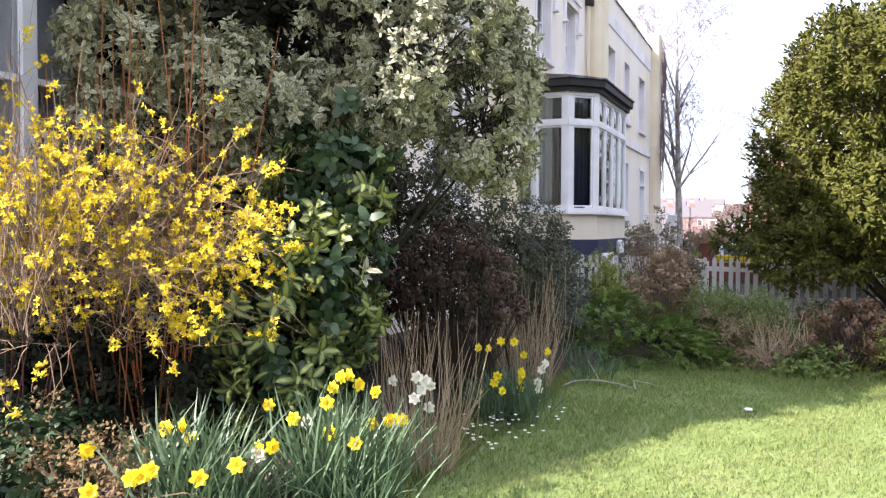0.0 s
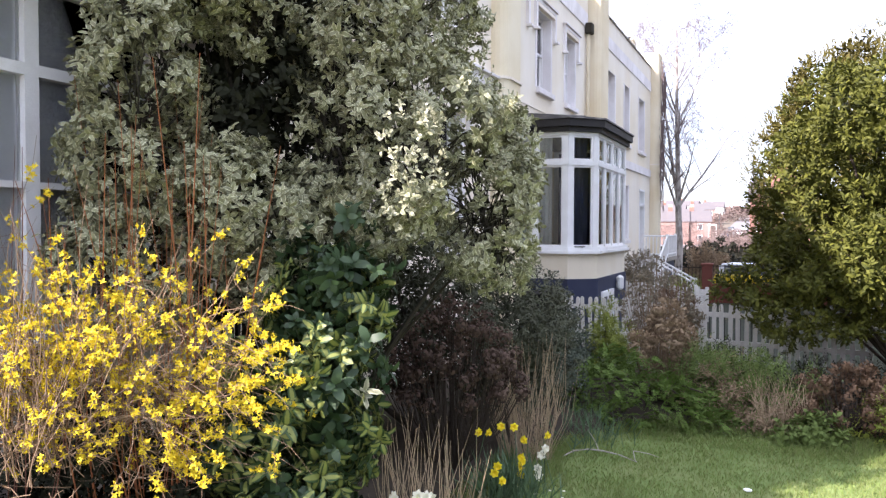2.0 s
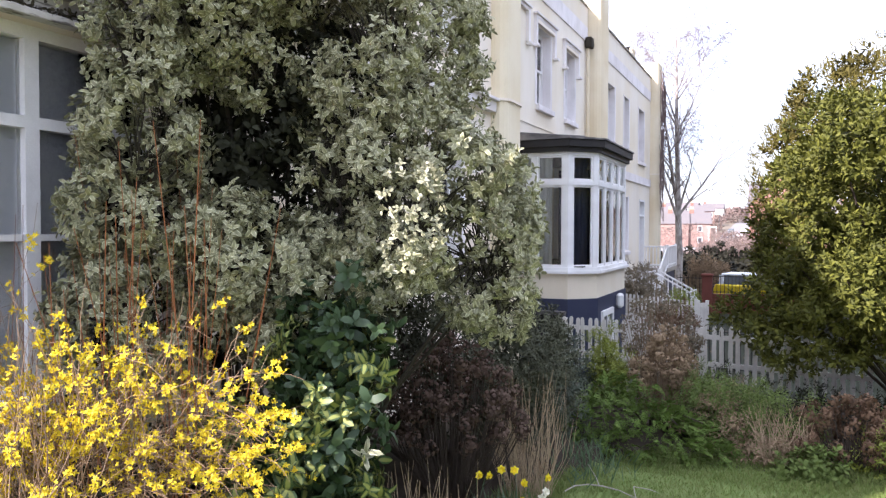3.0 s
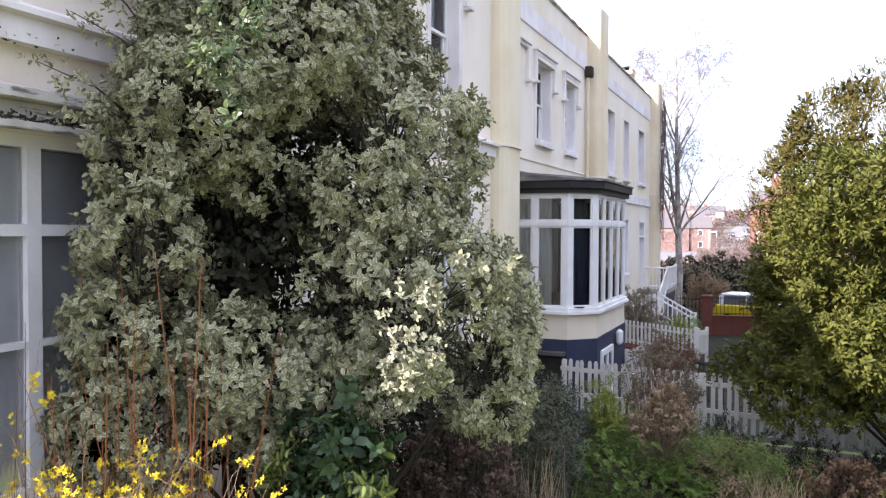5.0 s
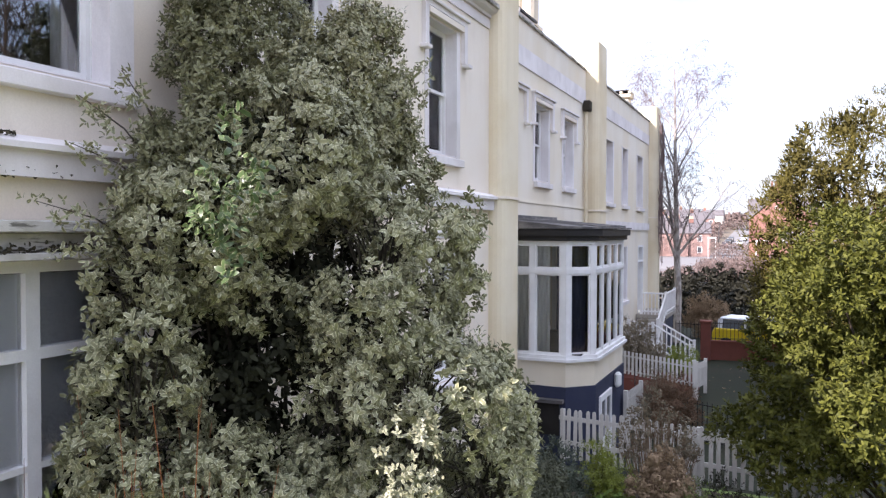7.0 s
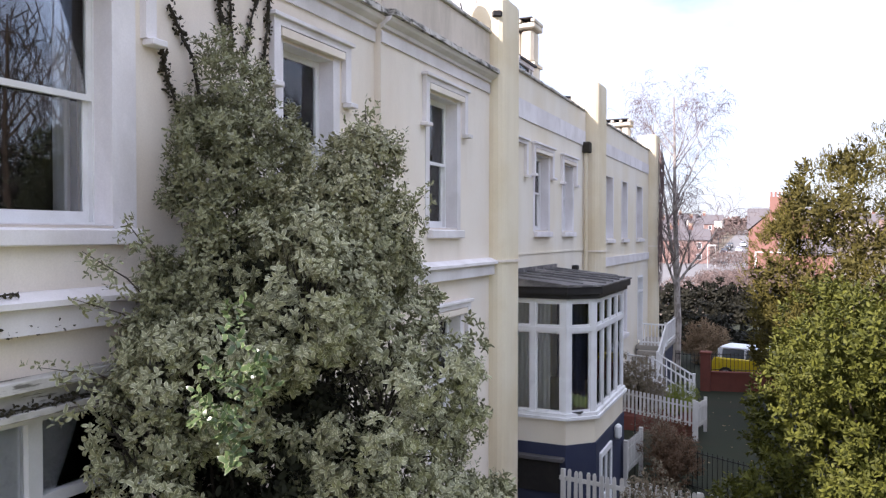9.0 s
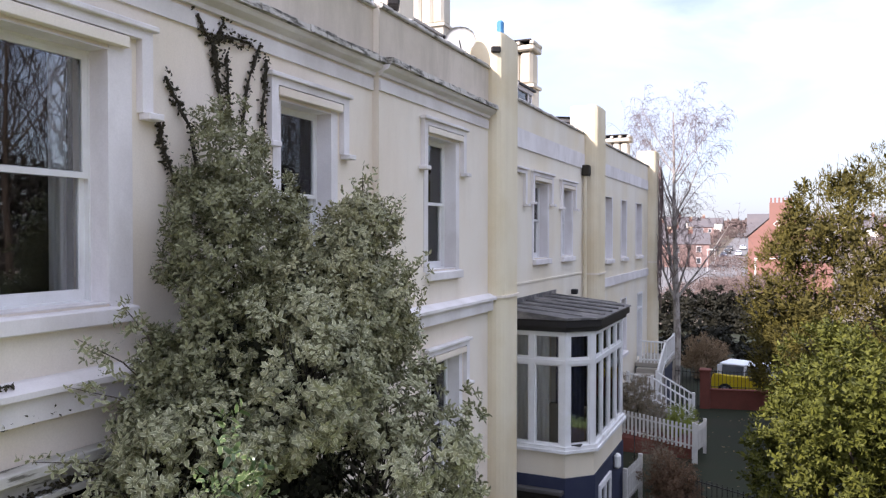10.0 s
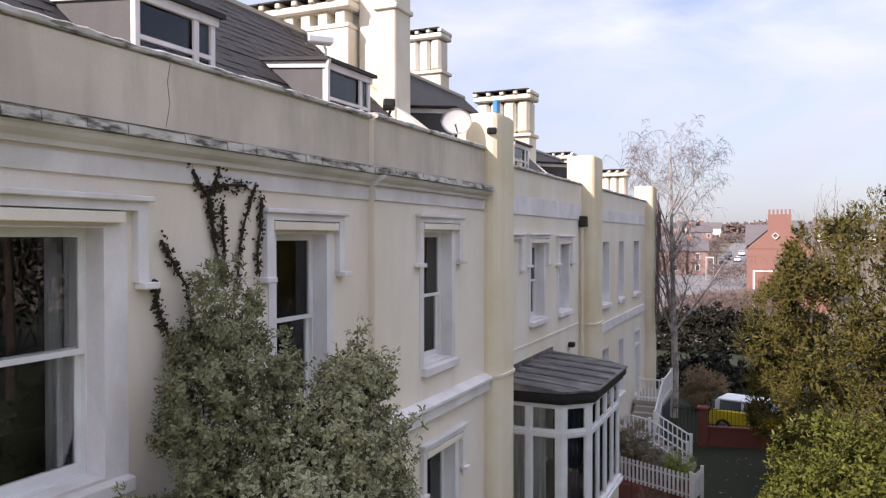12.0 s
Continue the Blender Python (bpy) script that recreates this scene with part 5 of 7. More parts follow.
CROWN = [(3.6, 28.5, 5.0, 3.9, 3.4, 4.0), (1.1, 28.0, 4.5, 2.1, 2.1, 2.6), (1.55, 28.0, 6.5, 1.55, 1.7, 1.9), (4.4, 29.0, 6.6, 2.9, 2.9, 2.9), (7.2, 29.0, 6.4, 3.0, 3.0, 3.1), (3.5, 28.0, 2.6, 4.4, 3.5, 3.1), (0.9, 28.0, 2.6, 1.85, 2.0, 2.4)]
yew = bush("golden_yew", CROWN, 33000, 6, 0.26, 0.115, 0.030, YEW, "large golden-green yew with a dense feathery crown", "tree", 72, trunk=(4.2, 29.0, -0.4), bark=BARK, rough=0.22, lift=1.0, freq=0.8, curl=0.05, tuft=(18, 0.38), inside=0.04, backing=1.6, open_angle=(12, 45))
# inner layer: shade within the crown put into a darker needle colour
bush("", [(x, y, z, a * 0.90, b * 0.90, c * 0.92) for x, y, z, a, b, c in CROWN], 5000, 8, 0.40, 0.26, 0.10, YEW_SHADED, "", "", 73, root=yew, rough=0.2, lift=0.8, freq=0.8, tuft=(12, 0.4), inside=0.05, open_angle=(20, 70), part_name="inner_foliage")


# ---- picket fence ----
def picket_fence(a, b, top, label):
    root = thing("picket_fence", label, "fence", "picket fences across the garden")
    a, b = Vector(a), Vector(b)
    d = (b - a).normalized()
    ln = (b - a).length
    prof = [(-0.036, 0), (0.036, 0), (0.036, 0.94), (0.025, 0.975), (0.0, 0.99), (-0.025, 0.975), (-0.036, 0.94)]
    bm = bmesh.new()
    lo = [bm.verts.new((px, -0.010, pz)) for px, pz in prof]
    hi = [bm.verts.new((px, 0.010, pz)) for px, pz in prof]
    bm.faces.new(lo)
    bm.faces.new(hi[::-1])
    for i in range(7):
        bm.faces.new((lo[i], hi[i], hi[(i + 1) % 7], lo[(i + 1) % 7]))
    bmesh.ops.recalc_face_normals(bm, faces=bm.faces)
    me = bpy.data.meshes.new("picket")
    bm.to_mesh(me)
    bm.free()
    me.materials.append(FENCE)
    rnd = random.Random(5)
    turn = math.degrees(math.atan2(d.y, d.x))
    for i in range(int(ln / 0.135)):
        c = a + d * (0.135 * (i + 0.5))
        ob = new("picket", me)
        ob.parent = root
        ob.matrix_basis = pose(c.x, c.y, top - 0.99 + rnd.uniform(-0.012, 0.012), rnd.uniform(-1, 1), rnd.uniform(-1.5, 1.5), turn)
    for z in (top - 0.72, top - 0.24):
        bm = boxes((0, ln, 0.012, 0.05, z, z + 0.08))
        bmesh.ops.transform(bm, matrix=pose(a.x, a.y, 0, 0, 0, turn), verts=bm.verts)
        part("rail", bm, FENCE, root)
    for i in range(3):
        c = a + d * (0.05 + (ln - 0.1) * i / 2)
        bm = boxes((-0.04, 0.04, 0.052, 0.13, -0.4, top - 0.04))
        bmesh.ops.transform(bm, matrix=pose(c.x, c.y, 0, 0, 0, turn), verts=bm.verts)
        part("post", bm, FENCE, root)
    return root


FENCE = surface("weathered_white_wood", (0.62, 0.60, 0.56), (0.30, 0.27, 0.23), 0.85, 30, 3.0, 0.6, (1, 1, 0.4), 0.2)
picket_fence((-4.0, 14.35, 0), (1.3, 13.64, 0), 1.28, "weathered white picket fence with rounded tops across the garden")


# ---- bare birch ----
def bare_tree(name, foot, height, seed, label, trunk_material, twig_material, radius=0.17, droop=0.5, levels=4, spread=0.5, forks=(9, 7, 6, 4), clear=0.35, thin=0.005, reach=(0.30, 0.48), whip=(0.30, 0.48), leader=0.0):
    """A leafless tree: a straight trunk, perhaps a second leader, ascending limbs, and finer and finer twigs that may hang."""
    rnd = random.Random(seed)
    root = thing(name, label, "tree")
    limbs, twigs = [], bmesh.new()

    def grow(p, d, ln, r, level):
        pts, rs = [p], [r]
        q, dd = p, d
        n = 6 if level == 0 else 5 if level == 1 else 4
        wander = (0.025, 0.07, 0.12, 0.16, 0.16)[level]
        pull = (0.02, 0.07, 0.0, -0.16 * droop, -0.25 * droop)[level]
        for i in range(n):
            dd = (dd + Vector((rnd.gauss(0, wander), rnd.gauss(0, wander), pull))).normalized()
            q = q + dd * (ln / n)
            pts.append(q)
            rs.append(max(thin, r * (1 - 0.85 * (i + 1) / n)))
        if level < 2:
            bm = bmesh.new()
            add_tube(bm, pts, rs, 8 if level == 0 else 6)
            part("trunk" if level == 0 else "limb", bm, trunk_material, root)
        else:
            add_tube(twigs, pts, rs, 3)
        if level >= levels:
            return
        if level == 0 and leader:
            grow(pts[2], Vector((-0.16, 0.1, 1)).normalized(), height * leader, r * 0.5, 1)
        for k in range(forks[level]):
            s = rnd.uniform(clear if level == 0 else 0.15, 0.90 if level == 0 else 0.97)
            j = min(int(s * n), n - 1)
            b = pts[j].lerp(pts[j + 1], s * n - j)
            a = rnd.uniform(0, 6.283)
            side = Vector((math.cos(a), math.sin(a), 0.25))
            lean = (dd * 0.8 + side * (0.35 + spread)).normalized()
            grow(b, lean, ln * rnd.uniform(*(reach if level == 0 else whip)) * (1.15 - 0.55 * s), max(thin, rs[j] * 0.42), level + 1)

    grow(Vector(foot), Vector((0.01, 0.0, 1)), height, radius, 0)
    part("twig_mass", twigs, twig_material, root)["kind"] = "stuff"
    return root


bare_tree("birch_tree", (-4.5, 36.0, -0.4), 12.6, 82, "bare silver birch with a pale patchy trunk", BIRCH, TWIG, 0.19, 1.7, 4, 0.36, (17, 8, 6, 3), 0.26, 0.0048, (0.24, 0.40), (0.42, 0.66), 0.62)
for k, (x, y, h) in enumerate(((3.6, 62.0, 11.5), (5.2, 66.0, 12.0), (7.4, 63.0, 11.0), (9.5, 67.0, 12.5), (2.2, 70.0, 11.5))):
    bare_tree("poplar_sapling", (x, y, -0.8), h, 300 + k, "slim bare tree rising behind the yew", TWIG, TWIG, 0.10, 0.0, 2, 0.08, (9, 4, 0, 0), 0.3, 0.008)


# ---- steps and rails of the third house ----
def stair():
    root = thing("entrance_stair", "stone entrance stair with white painted railings", "stair", kind="structure")
    part("landing", bevelled(boxes((-5.40, -4.20, 30.6, 33.3, 1.29, 1.45)), 0.01), STONE, root)
    part("landing_base", boxes((-5.40, -4.3, 30.7, 33.2, -0.5, 1.289)), NAVY, root)
    for i in range(5):
        y = 30.6 - 0.38 * (i + 1)
        part("step", bevelled(boxes((-5.3, -4.25, y, y + 0.40, -0.5, 1.45 - 0.17 * (i + 1))), 0.01), STONE, root)
    part("landing", bevelled(boxes((-5.3, -4.22, 27.45, 28.72, -0.5, 0.598)), 0.01), STONE, root)
    for i in range(5):
        x = -4.22 + 0.29 * i
        part("step", bevelled(boxes((x, x + 0.31, 27.5, 28.66, -0.5, 0.60 - 0.16 * (i + 1))), 0.01), STONE, root)

    def rail(p, q, count, h=0.85, skip_first=False):
        p, q = Vector(p), Vector(q)
        bm = bmesh.new()
        for z in (h, 0.12):
            add_tube(bm, [p + Vector((0, 0, z)), q + Vector((0, 0, z))], 0.035, 6)
        part("handrail", bm, WHITE, root)
        for i in range(count + 1):
            c = p.lerp(q, i / count)
            end = i in (0, count)
            if end and (skip_first if i == 0 else False):
                continue
            w = 0.05 if end else 0.02
            part("newel" if end else "baluster", boxes((c.x - w, c.x + w, c.y - w, c.y + w, c.z, c.z + h + (0.08 if end else 0))), WHITE, root)
    rail((-5.2, 30.7, 1.45), (-4.25, 30.7, 1.45), 7)
    rail((-4.25, 30.7, 1.45), (-4.25, 33.2, 1.45), 12, 0.85, True)
    rail((-4.25, 30.7, 1.45), (-4.25, 28.66, 0.60), 9, 0.85, True)
    rail((-5.2, 28.0, 0.60), (-4.25, 27.5, 0.60), 6)
    rail((-4.25, 27.5, 0.60), (-2.95, 27.5, -0.12), 8, 0.85, True)
    rail((-4.25, 28.66, 0.60), (-2.95, 28.66, -0.12), 8, 0.85, True)
    return root


stair()


def low_fence(a, b, label, boards=True):
    root = thing("garden_fence", label, "fence", "low fences in the court")
    a, b = Vector(a), Vector(b)
    n = int((b - a).length / 0.13)
    for i in range(n + 1):
        c = a.lerp(b, i / n)
        part("board", boxes((c.x - 0.035, c.x + 0.035, c.y - 0.012, c.y + 0.012, c.z + 0.25, c.z + 0.98)), FENCE, root)
    for z in (0.35, 0.82):
        bm = bmesh.new()
        add_tube(bm, [a + Vector((0, 0.03, z)), b + Vector((0, 0.03, z))], 0.03, 4)
        part("rail", bm, FENCE, root)
    for c in (a, b):
        part("post", boxes((c.x - 0.05, c.x + 0.05, c.y + 0.03, c.y + 0.12, c.z - 0.2, c.z + 1.05)), FENCE, root)
    return root


low_fence((-4.75, 24.4, -0.06), (-2.42, 23.6, -0.16), "weathered white board fence round a planter")
low_fence((-2.36, 23.62, -0.20), (-2.22, 24.9, -0.30), "weathered white board fence along the court")
low_fence((-3.42, 18.1, -0.12), (-3.30, 19.5, -0.12), "white gate fence beside the bay")
tagged(part("planter_wall", boxes((-4.9, -2.45, 24.1, 25.6, -0.5, 0.10)), BRICK), "dark red brick planter behind the board fence", "planter")
bush("planter_shrub", [(-3.0, 24.9, 0.55, 0.5, 0.45, 0.45)], 360, 8, 0.14, 0.06, 0.025, LIME, "yellow-green shrub in the planter", "shrub", 91, bark=BARK, trunk=(-3.0, 24.9, 0.0))
bush("bay_side_shrub", [(-4.5, 25.2, 1.05, 0.6, 0.6, 0.85), (-3.9, 25.1, 0.7, 0.5, 0.5, 0.6)], 800, 8, 0.14, 0.06, 0.028, MUTED, "brown-leaved shrub growing at the foot of the stair", "shrub", 92, bark=BARK, trunk=(-4.4, 25.2, 0.0))
bush("bare_court_shrub", [(-3.0, 21.0, 0.35, 0.6, 0.8, 0.6)], 420, 6, 0.16, 0.05, 0.022, MUTED, "thin brown twiggy shrub in the court", "shrub", 97, bark=TAN_STEM, trunk=(-3.0, 21.0, -0.35))
bush("red_shrub", [(-2.5, 19.2, 0.3, 0.65, 0.6, 0.75)], 700, 8, 0.14, 0.06, 0.028, RUSSET, "reddish-brown shrub in the court", "shrub", 93, bark=BARK, trunk=(-2.5, 19.2, -0.3))


def railing(a, b, h, step, label):
    root = thing("iron_railing", label, "railing", "black iron railings")
    a, b = Vector(a), Vector(b)
    n = int((b - a).length / step)
    for i in range(n + 1):
        c = a.lerp(b, i / n)
        part("bar", boxes((c.x - 0.01, c.x + 0.01, c.y - 0.01, c.y + 0.01, c.z, c.z + h)), BLACK, root)
    for z in (h * 0.92, 0.08):
        bm = bmesh.new()
        add_tube(bm, [a + Vector((0, 0, z)), b + Vector((0, 0, z))], 0.018, 4)
        part("rail", bm, BLACK, root)
    return root


railing((-2.1, 19.2, -0.35), (-0.2, 18.2, -0.35), 1.0, 0.13, "black iron railing across the court")
railing((-3.45, 19.6, -0.35), (-4.1, 23.2, -0.35), 0.95, 0.13, "black iron railing leading to the stair")
railing((-4.0, 31.8, -0.35), (-2.95, 31.6, -0.35), 1.5, 0.14, "black iron gate railing by the brick pier")
railing((-2.6, 31.7, 0.42), (1.6, 32.6, 0.42), 0.75, 0.14, "black iron railing on the brick wall")


def brick_wall():
    root = thing("brick_wall", "low red brick boundary wall with a pier", "wall", kind="structure")
    bm = boxes((0, 4.6, 0, 0.24, -0.5, 0.36), (-0.02, 4.62, -0.03, 0.27, 0.36, 0.42))
    bmesh.ops.transform(bm, matrix=pose(-2.75, 31.55, 0, 0, 0, 12), verts=bm.verts)
    part("wall", bm, BRICK, root)
    part("pier", bevelled(boxes((-3.0, -2.62, 31.4, 31.78, -0.5, 1.12)), 0.01), BRICK, root)
    part("cap", bevelled(boxes((-3.04, -2.58, 31.36, 31.82, 1.12, 1.22)), 0.02), BRICK, root)
    return root


brick_wall()


def car(at, turn, body_material, roof_material, label, scale=1.0):
    root = thing("parked_car", label, "car")
    side = [(-1.85, 0.30), (-1.90, 0.62), (-1.80, 0.86), (-0.95, 0.98), (-0.45, 1.02), (1.75, 1.00), (1.86, 0.75), (1.88, 0.32)]
    bm = bmesh.new()
    lo = [bm.verts.new((x, -0.84, z)) for x, z in side]
    hi = [bm.verts.new((x, 0.84, z)) for x, z in side]
    bm.faces.new(lo)
    bm.faces.new(hi[::-1])
    for i in range(len(side)):
        bm.faces.new((lo[i], hi[i], hi[(i + 1) % len(side)], lo[(i + 1) % len(side)]))
    bmesh.ops.recalc_face_normals(bm, faces=bm.faces)
    bevelled(bm, 0.05)
    part("body", bm, body_material, root)
    bm = bmesh.new()
    a = [(-0.85, -0.76, 1.0), (-0.85, 0.76, 1.0), (1.70, 0.76, 1.0), (1.70, -0.76, 1.0)]
    b = [(-0.25, -0.64, 1.38), (-0.25, 0.64, 1.38), (1.50, 0.64, 1.38), (1.50, -0.64, 1.38)]
    va, vb = [bm.verts.new(p) for p in a], [bm.verts.new(p) for p in b]
    bm.faces.new(va)
    bm.faces.new(vb[::-1])
    for i in range(4):
        bm.faces.new((va[i], vb[i], vb[(i + 1) % 4], va[(i + 1) % 4]))
    bmesh.ops.recalc_face_normals(bm, faces=bm.faces)
    part("cabin_glass", bm, CAR_GLASS, root, "dark car windows")
    part("roof", bevelled(boxes((-0.30, 1.55, -0.67, 0.67, 1.37, 1.46)), 0.03), roof_material, root)
    for s in (-1, 1):
        for x0, x1 in ((0.42, 0.50), (1.42, 1.60)):
            part("pillar", boxes((x0, x1, s * 0.70 - 0.06, s * 0.70 + 0.06, 1.0, 1.38)), roof_material, root)
    for x in (-1.22, 1.22):
        for s in (-1, 1):
            bm = bmesh.new()
            bmesh.ops.create_cone(bm, cap_ends=True, segments=20, radius1=0.31, radius2=0.31, depth=0.2, matrix=pose(x, s * 0.78, 0.31, 90))
            w = part("wheel", bm, TYRE, root, "black tyre")
            bm = bmesh.new()
            bmesh.ops.create_cone(bm, cap_ends=True, segments=16, radius1=0.2, radius2=0.17, depth=0.215, matrix=pose(x, s * 0.78, 0.31, 90))
            part("rim", bm, RIM, w)
    part("headlight", bevelled(boxes((-1.90, -1.80, -0.72, -0.50, 0.62, 0.80)), 0.02), DISH, root)
    part("headlight", bevelled(boxes((-1.90, -1.80, 0.50, 0.72, 0.62, 0.80)), 0.02), DISH, root)
    root.matrix_basis = Matrix.Translation(at) @ pose(0, 0, 0, 0, 0, turn) @ Matrix.Scale(scale, 4)
    return root


CAR_GLASS = surface("dark_car_glass", (0.07, 0.08, 0.09), (0.11, 0.12, 0.13), 0.08, 30, 1.0, 0.2, None, 0.0, spec=0.6)
car((-0.80, 34.3, -0.34), 165, YELLOW_CAR, WHITE_CAR, "small yellow car with a white roof parked behind the brick wall")

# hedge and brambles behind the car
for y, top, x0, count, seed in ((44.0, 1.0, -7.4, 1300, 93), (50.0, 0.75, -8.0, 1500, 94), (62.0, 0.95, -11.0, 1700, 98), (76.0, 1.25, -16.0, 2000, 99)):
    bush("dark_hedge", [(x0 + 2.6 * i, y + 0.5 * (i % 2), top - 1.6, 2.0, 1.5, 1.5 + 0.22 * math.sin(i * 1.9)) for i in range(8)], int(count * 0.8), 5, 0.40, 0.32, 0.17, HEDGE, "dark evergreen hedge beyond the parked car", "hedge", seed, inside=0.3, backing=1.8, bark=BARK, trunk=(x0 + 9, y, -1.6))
bush("bramble_mass", [(-3.4, 38.0, 0.7, 1.0, 0.9, 1.1)], 600, 8, 0.25, 0.10, 0.045, DRY_LEAF, "brown bramble mass behind the railings", "shrub", 95, bark=BARK, trunk=(-3, 38.2, -0.4))


# ---- roofs, dormers and chimneys ----
def slate_roof(y0, y1, eave_x, eave_z, ridge_x, ridge_z, root):
    bm = bmesh.new()
    v = [bm.verts.new(p) for p in ((eave_x, y0, eave_z), (eave_x, y1, eave_z), (ridge_x, y1, ridge_z), (ridge_x, y0, ridge_z), (2 * ridge_x - eave_x, y0, eave_z), (2 * ridge_x - eave_x, y1, eave_z))]
    bm.faces.new((v[0], v[1], v[2], v[3]))
    bm.faces.new((v[3], v[2], v[5], v[4]))
    bm.faces.new((v[0], v[3], v[4]))
    bm.faces.new((v[1], v[5], v[2]))
    bm.faces.new((v[0], v[4], v[5], v[1]))
    part("roof", bm, SLATE, root, "dark slate roof behind the parapet")
    add = bmesh.new()
    add_tube(add, [(ridge_x, y0, ridge_z), (ridge_x, y1, ridge_z)], 0.09, 6)
    part("ridge", add, STONE, root)


slate_roof(0.78, 13.3, -5.75, 9.25, -9.2, 12.3, house_a)
slate_roof(13.6, 22.5, -6.1, 9.5, -9.4, 12.5, house_b)
slate_roof(22.9, 33.8, -6.1, 9.2, -9.4, 11.6, house_c)
slate_roof(34.8, 42.0, -6.9, 8.3, -9.4, 10.4, house_d)


def dormer(y0, y1, x, z0, z1, label):
    root = thing("dormer_window", label, "dormer", "dormers on the slate roofs")
    for ya in (y0, y1 - 0.08):
        part("cheek", boxes((x - 2.2, x - 0.06, ya, ya + 0.08, z0, z1)), CHEEK, root)
    for name, lo, hi, out, m in (("fascia", z1 - 0.10, z1 - 0.001, 0.03, WHITE_BAND), ("roof", z1, z1 + 0.055, 0.09, BLACK)):
        bm = boxes((x - 2.4, x + out, y0 - out, y1 + out, lo, hi))
        for v in bm.verts:
            if v.co.x < x - 1:
                v.co.z += 0.22
        part(name, bm, m, root)
    bm = bmesh.new()
    add_tube(bm, [(x + 0.05, y0 - 0.03, z0), (x + 0.05, y0 - 0.03, z1 - 0.14), (x + 0.09, y0 - 0.05, z1 + 0.02)], 0.035, 7)
    part("downpipe", bm, WHITE_BAND, root, "white downpipe at the corner")
    part("mullion", boxes((x - 0.02, x + 0.012, y1 - 0.36, y1 - 0.28, z0 + 0.05, z1 - 0.101)), WHITE_BAND, root)
    mid = (z0 + z1) / 2 + 0.1
    part("frame", wall_mesh(x, x - 0.06, y0, y1, z0, z1, [(y0 + 0.07, y1 - 0.07, z0 + 0.07, mid - 0.025), (y0 + 0.07, y1 - 0.07, mid + 0.025, z1 - 0.07)]), WHITE_BAND, root)
    p = part("pane", boxes((x - 0.035, x - 0.03, y0 + 0.07, y1 - 0.07, z0 + 0.07, z1 - 0.07)), GLASS, root)
    # near-black sheet stands for the dim room behind the dormer glass
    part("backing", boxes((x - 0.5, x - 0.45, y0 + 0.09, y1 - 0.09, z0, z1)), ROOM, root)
    return root


dormer(5.75, 6.95, -6.0, 9.40, 10.55, "lead-roofed dormer with a white sash window")
dormer(9.75, 11.1, -6.3, 9.40, 10.68, "slate-cheeked dormer with a white window")
dormer(14.9, 16.7, -6.4, 9.4, 10.75, "slate-cheeked dormer with a white window")
dormer(18.4, 19.8, -6.3, 9.4, 10.45, "slate-cheeked dormer with a white window")
dormer(24.6, 26.1, -6.3, 9.4, 10.4, "slate-cheeked dormer with a white window")


def chimney(x0, x1, y0, y1, z0, z1, pots, label, flue=1.05):
    root = thing("chimney_stack", label, "chimney", "chimney stacks")
    low = z1 - 0.30 - flue
    tall = flue > 0.5
    part("shaft", bevelled(boxes((x0, x1, y0, y1, z0, low - 0.10)), 0.012), CHIMNEY, root)
    lip = 0.07 if tall else 0.015
    part("band", bevelled(boxes((x0 - lip, x1 + lip, y0 - lip, y1 + lip, low - 0.10, low)), 0.012), CHIMNEY, root)
    w = (x1 - x0) / pots
    for i in range(pots):
        a = x0 + w * i
        part("flue", bevelled(boxes((a + 0.02, a + w - 0.02, y0 + 0.02, y1 - 0.02, low, z1 - 0.30)), min(0.09, w * 0.2)) if tall else bevelled(boxes((a + 0.10, a + w - 0.10, y0 + 0.02, y1 - 0.02, low, z1 - 0.30)), 0.012), CHIMNEY, root)
    part("cornice", bevelled(boxes((x0 - 0.07, x1 + 0.07, y0 - 0.07, y1 + 0.07, z1 - 0.30, z1 - 0.12)), 0.04), CHIMNEY, root)
    for i in range(pots + 1):
        a = x0 + w * i
        part("corbel", bevelled(boxes((a - 0.07, a + 0.07, y0 - 0.10, y1 + 0.10, z1 - 0.12, z1)), 0.02), CHIMNEY, root)
    for i in range(pots):
        a = x0 + w * i
        part("capping", boxes((a - 0.06, a + w - 0.02, y0 - 0.12, y1 + 0.12, z1, z1 + 0.035)), SLATE, root)
    return root


chimney(-10.65, -8.08, 13.3, 13.95, 9.4, 13.0, 6, "large cream rendered chimney stack with a row of flues", 0.28)
stack = thing("chimney_shaft", "tall cream rendered stack on the party wall", "chimney")
part("shaft", bevelled(boxes((-7.41, -6.97, 13.28, 13.95, 9.4, 13.9)), 0.03), CHIMNEY, stack)
part("recess", bevelled(boxes((-8.02, -7.412, 13.62, 13.95, 9.4, 13.6)), 0.02), CHIMNEY, stack)
part("foot", bevelled(boxes((-7.50, -6.80, 13.24, 13.97, 9.3, 10.35)), 0.05), CHIMNEY, stack)
part("string", bevelled(boxes((-7.46, -6.92, 13.23, 13.98, 12.55, 12.66)), 0.02), CHIMNEY, stack)
chimney(-11.87, -10.2, 22.5, 23.2, 9.4, 14.85, 4, "cream chimney stack with slate-capped flues")
chimney(-8.95, -7.15, 22.5, 23.2, 9.4, 12.6, 4, "cream chimney stack with slate-capped flues")
chimney(-10.1, -8.8, 34.0, 34.5, 9.0, 11.9, 3, "far cream chimney stack")
chimney(-7.4, -6.3, 33.8, 34.4, 9.0, 11.0, 3, "far cream chimney stack")


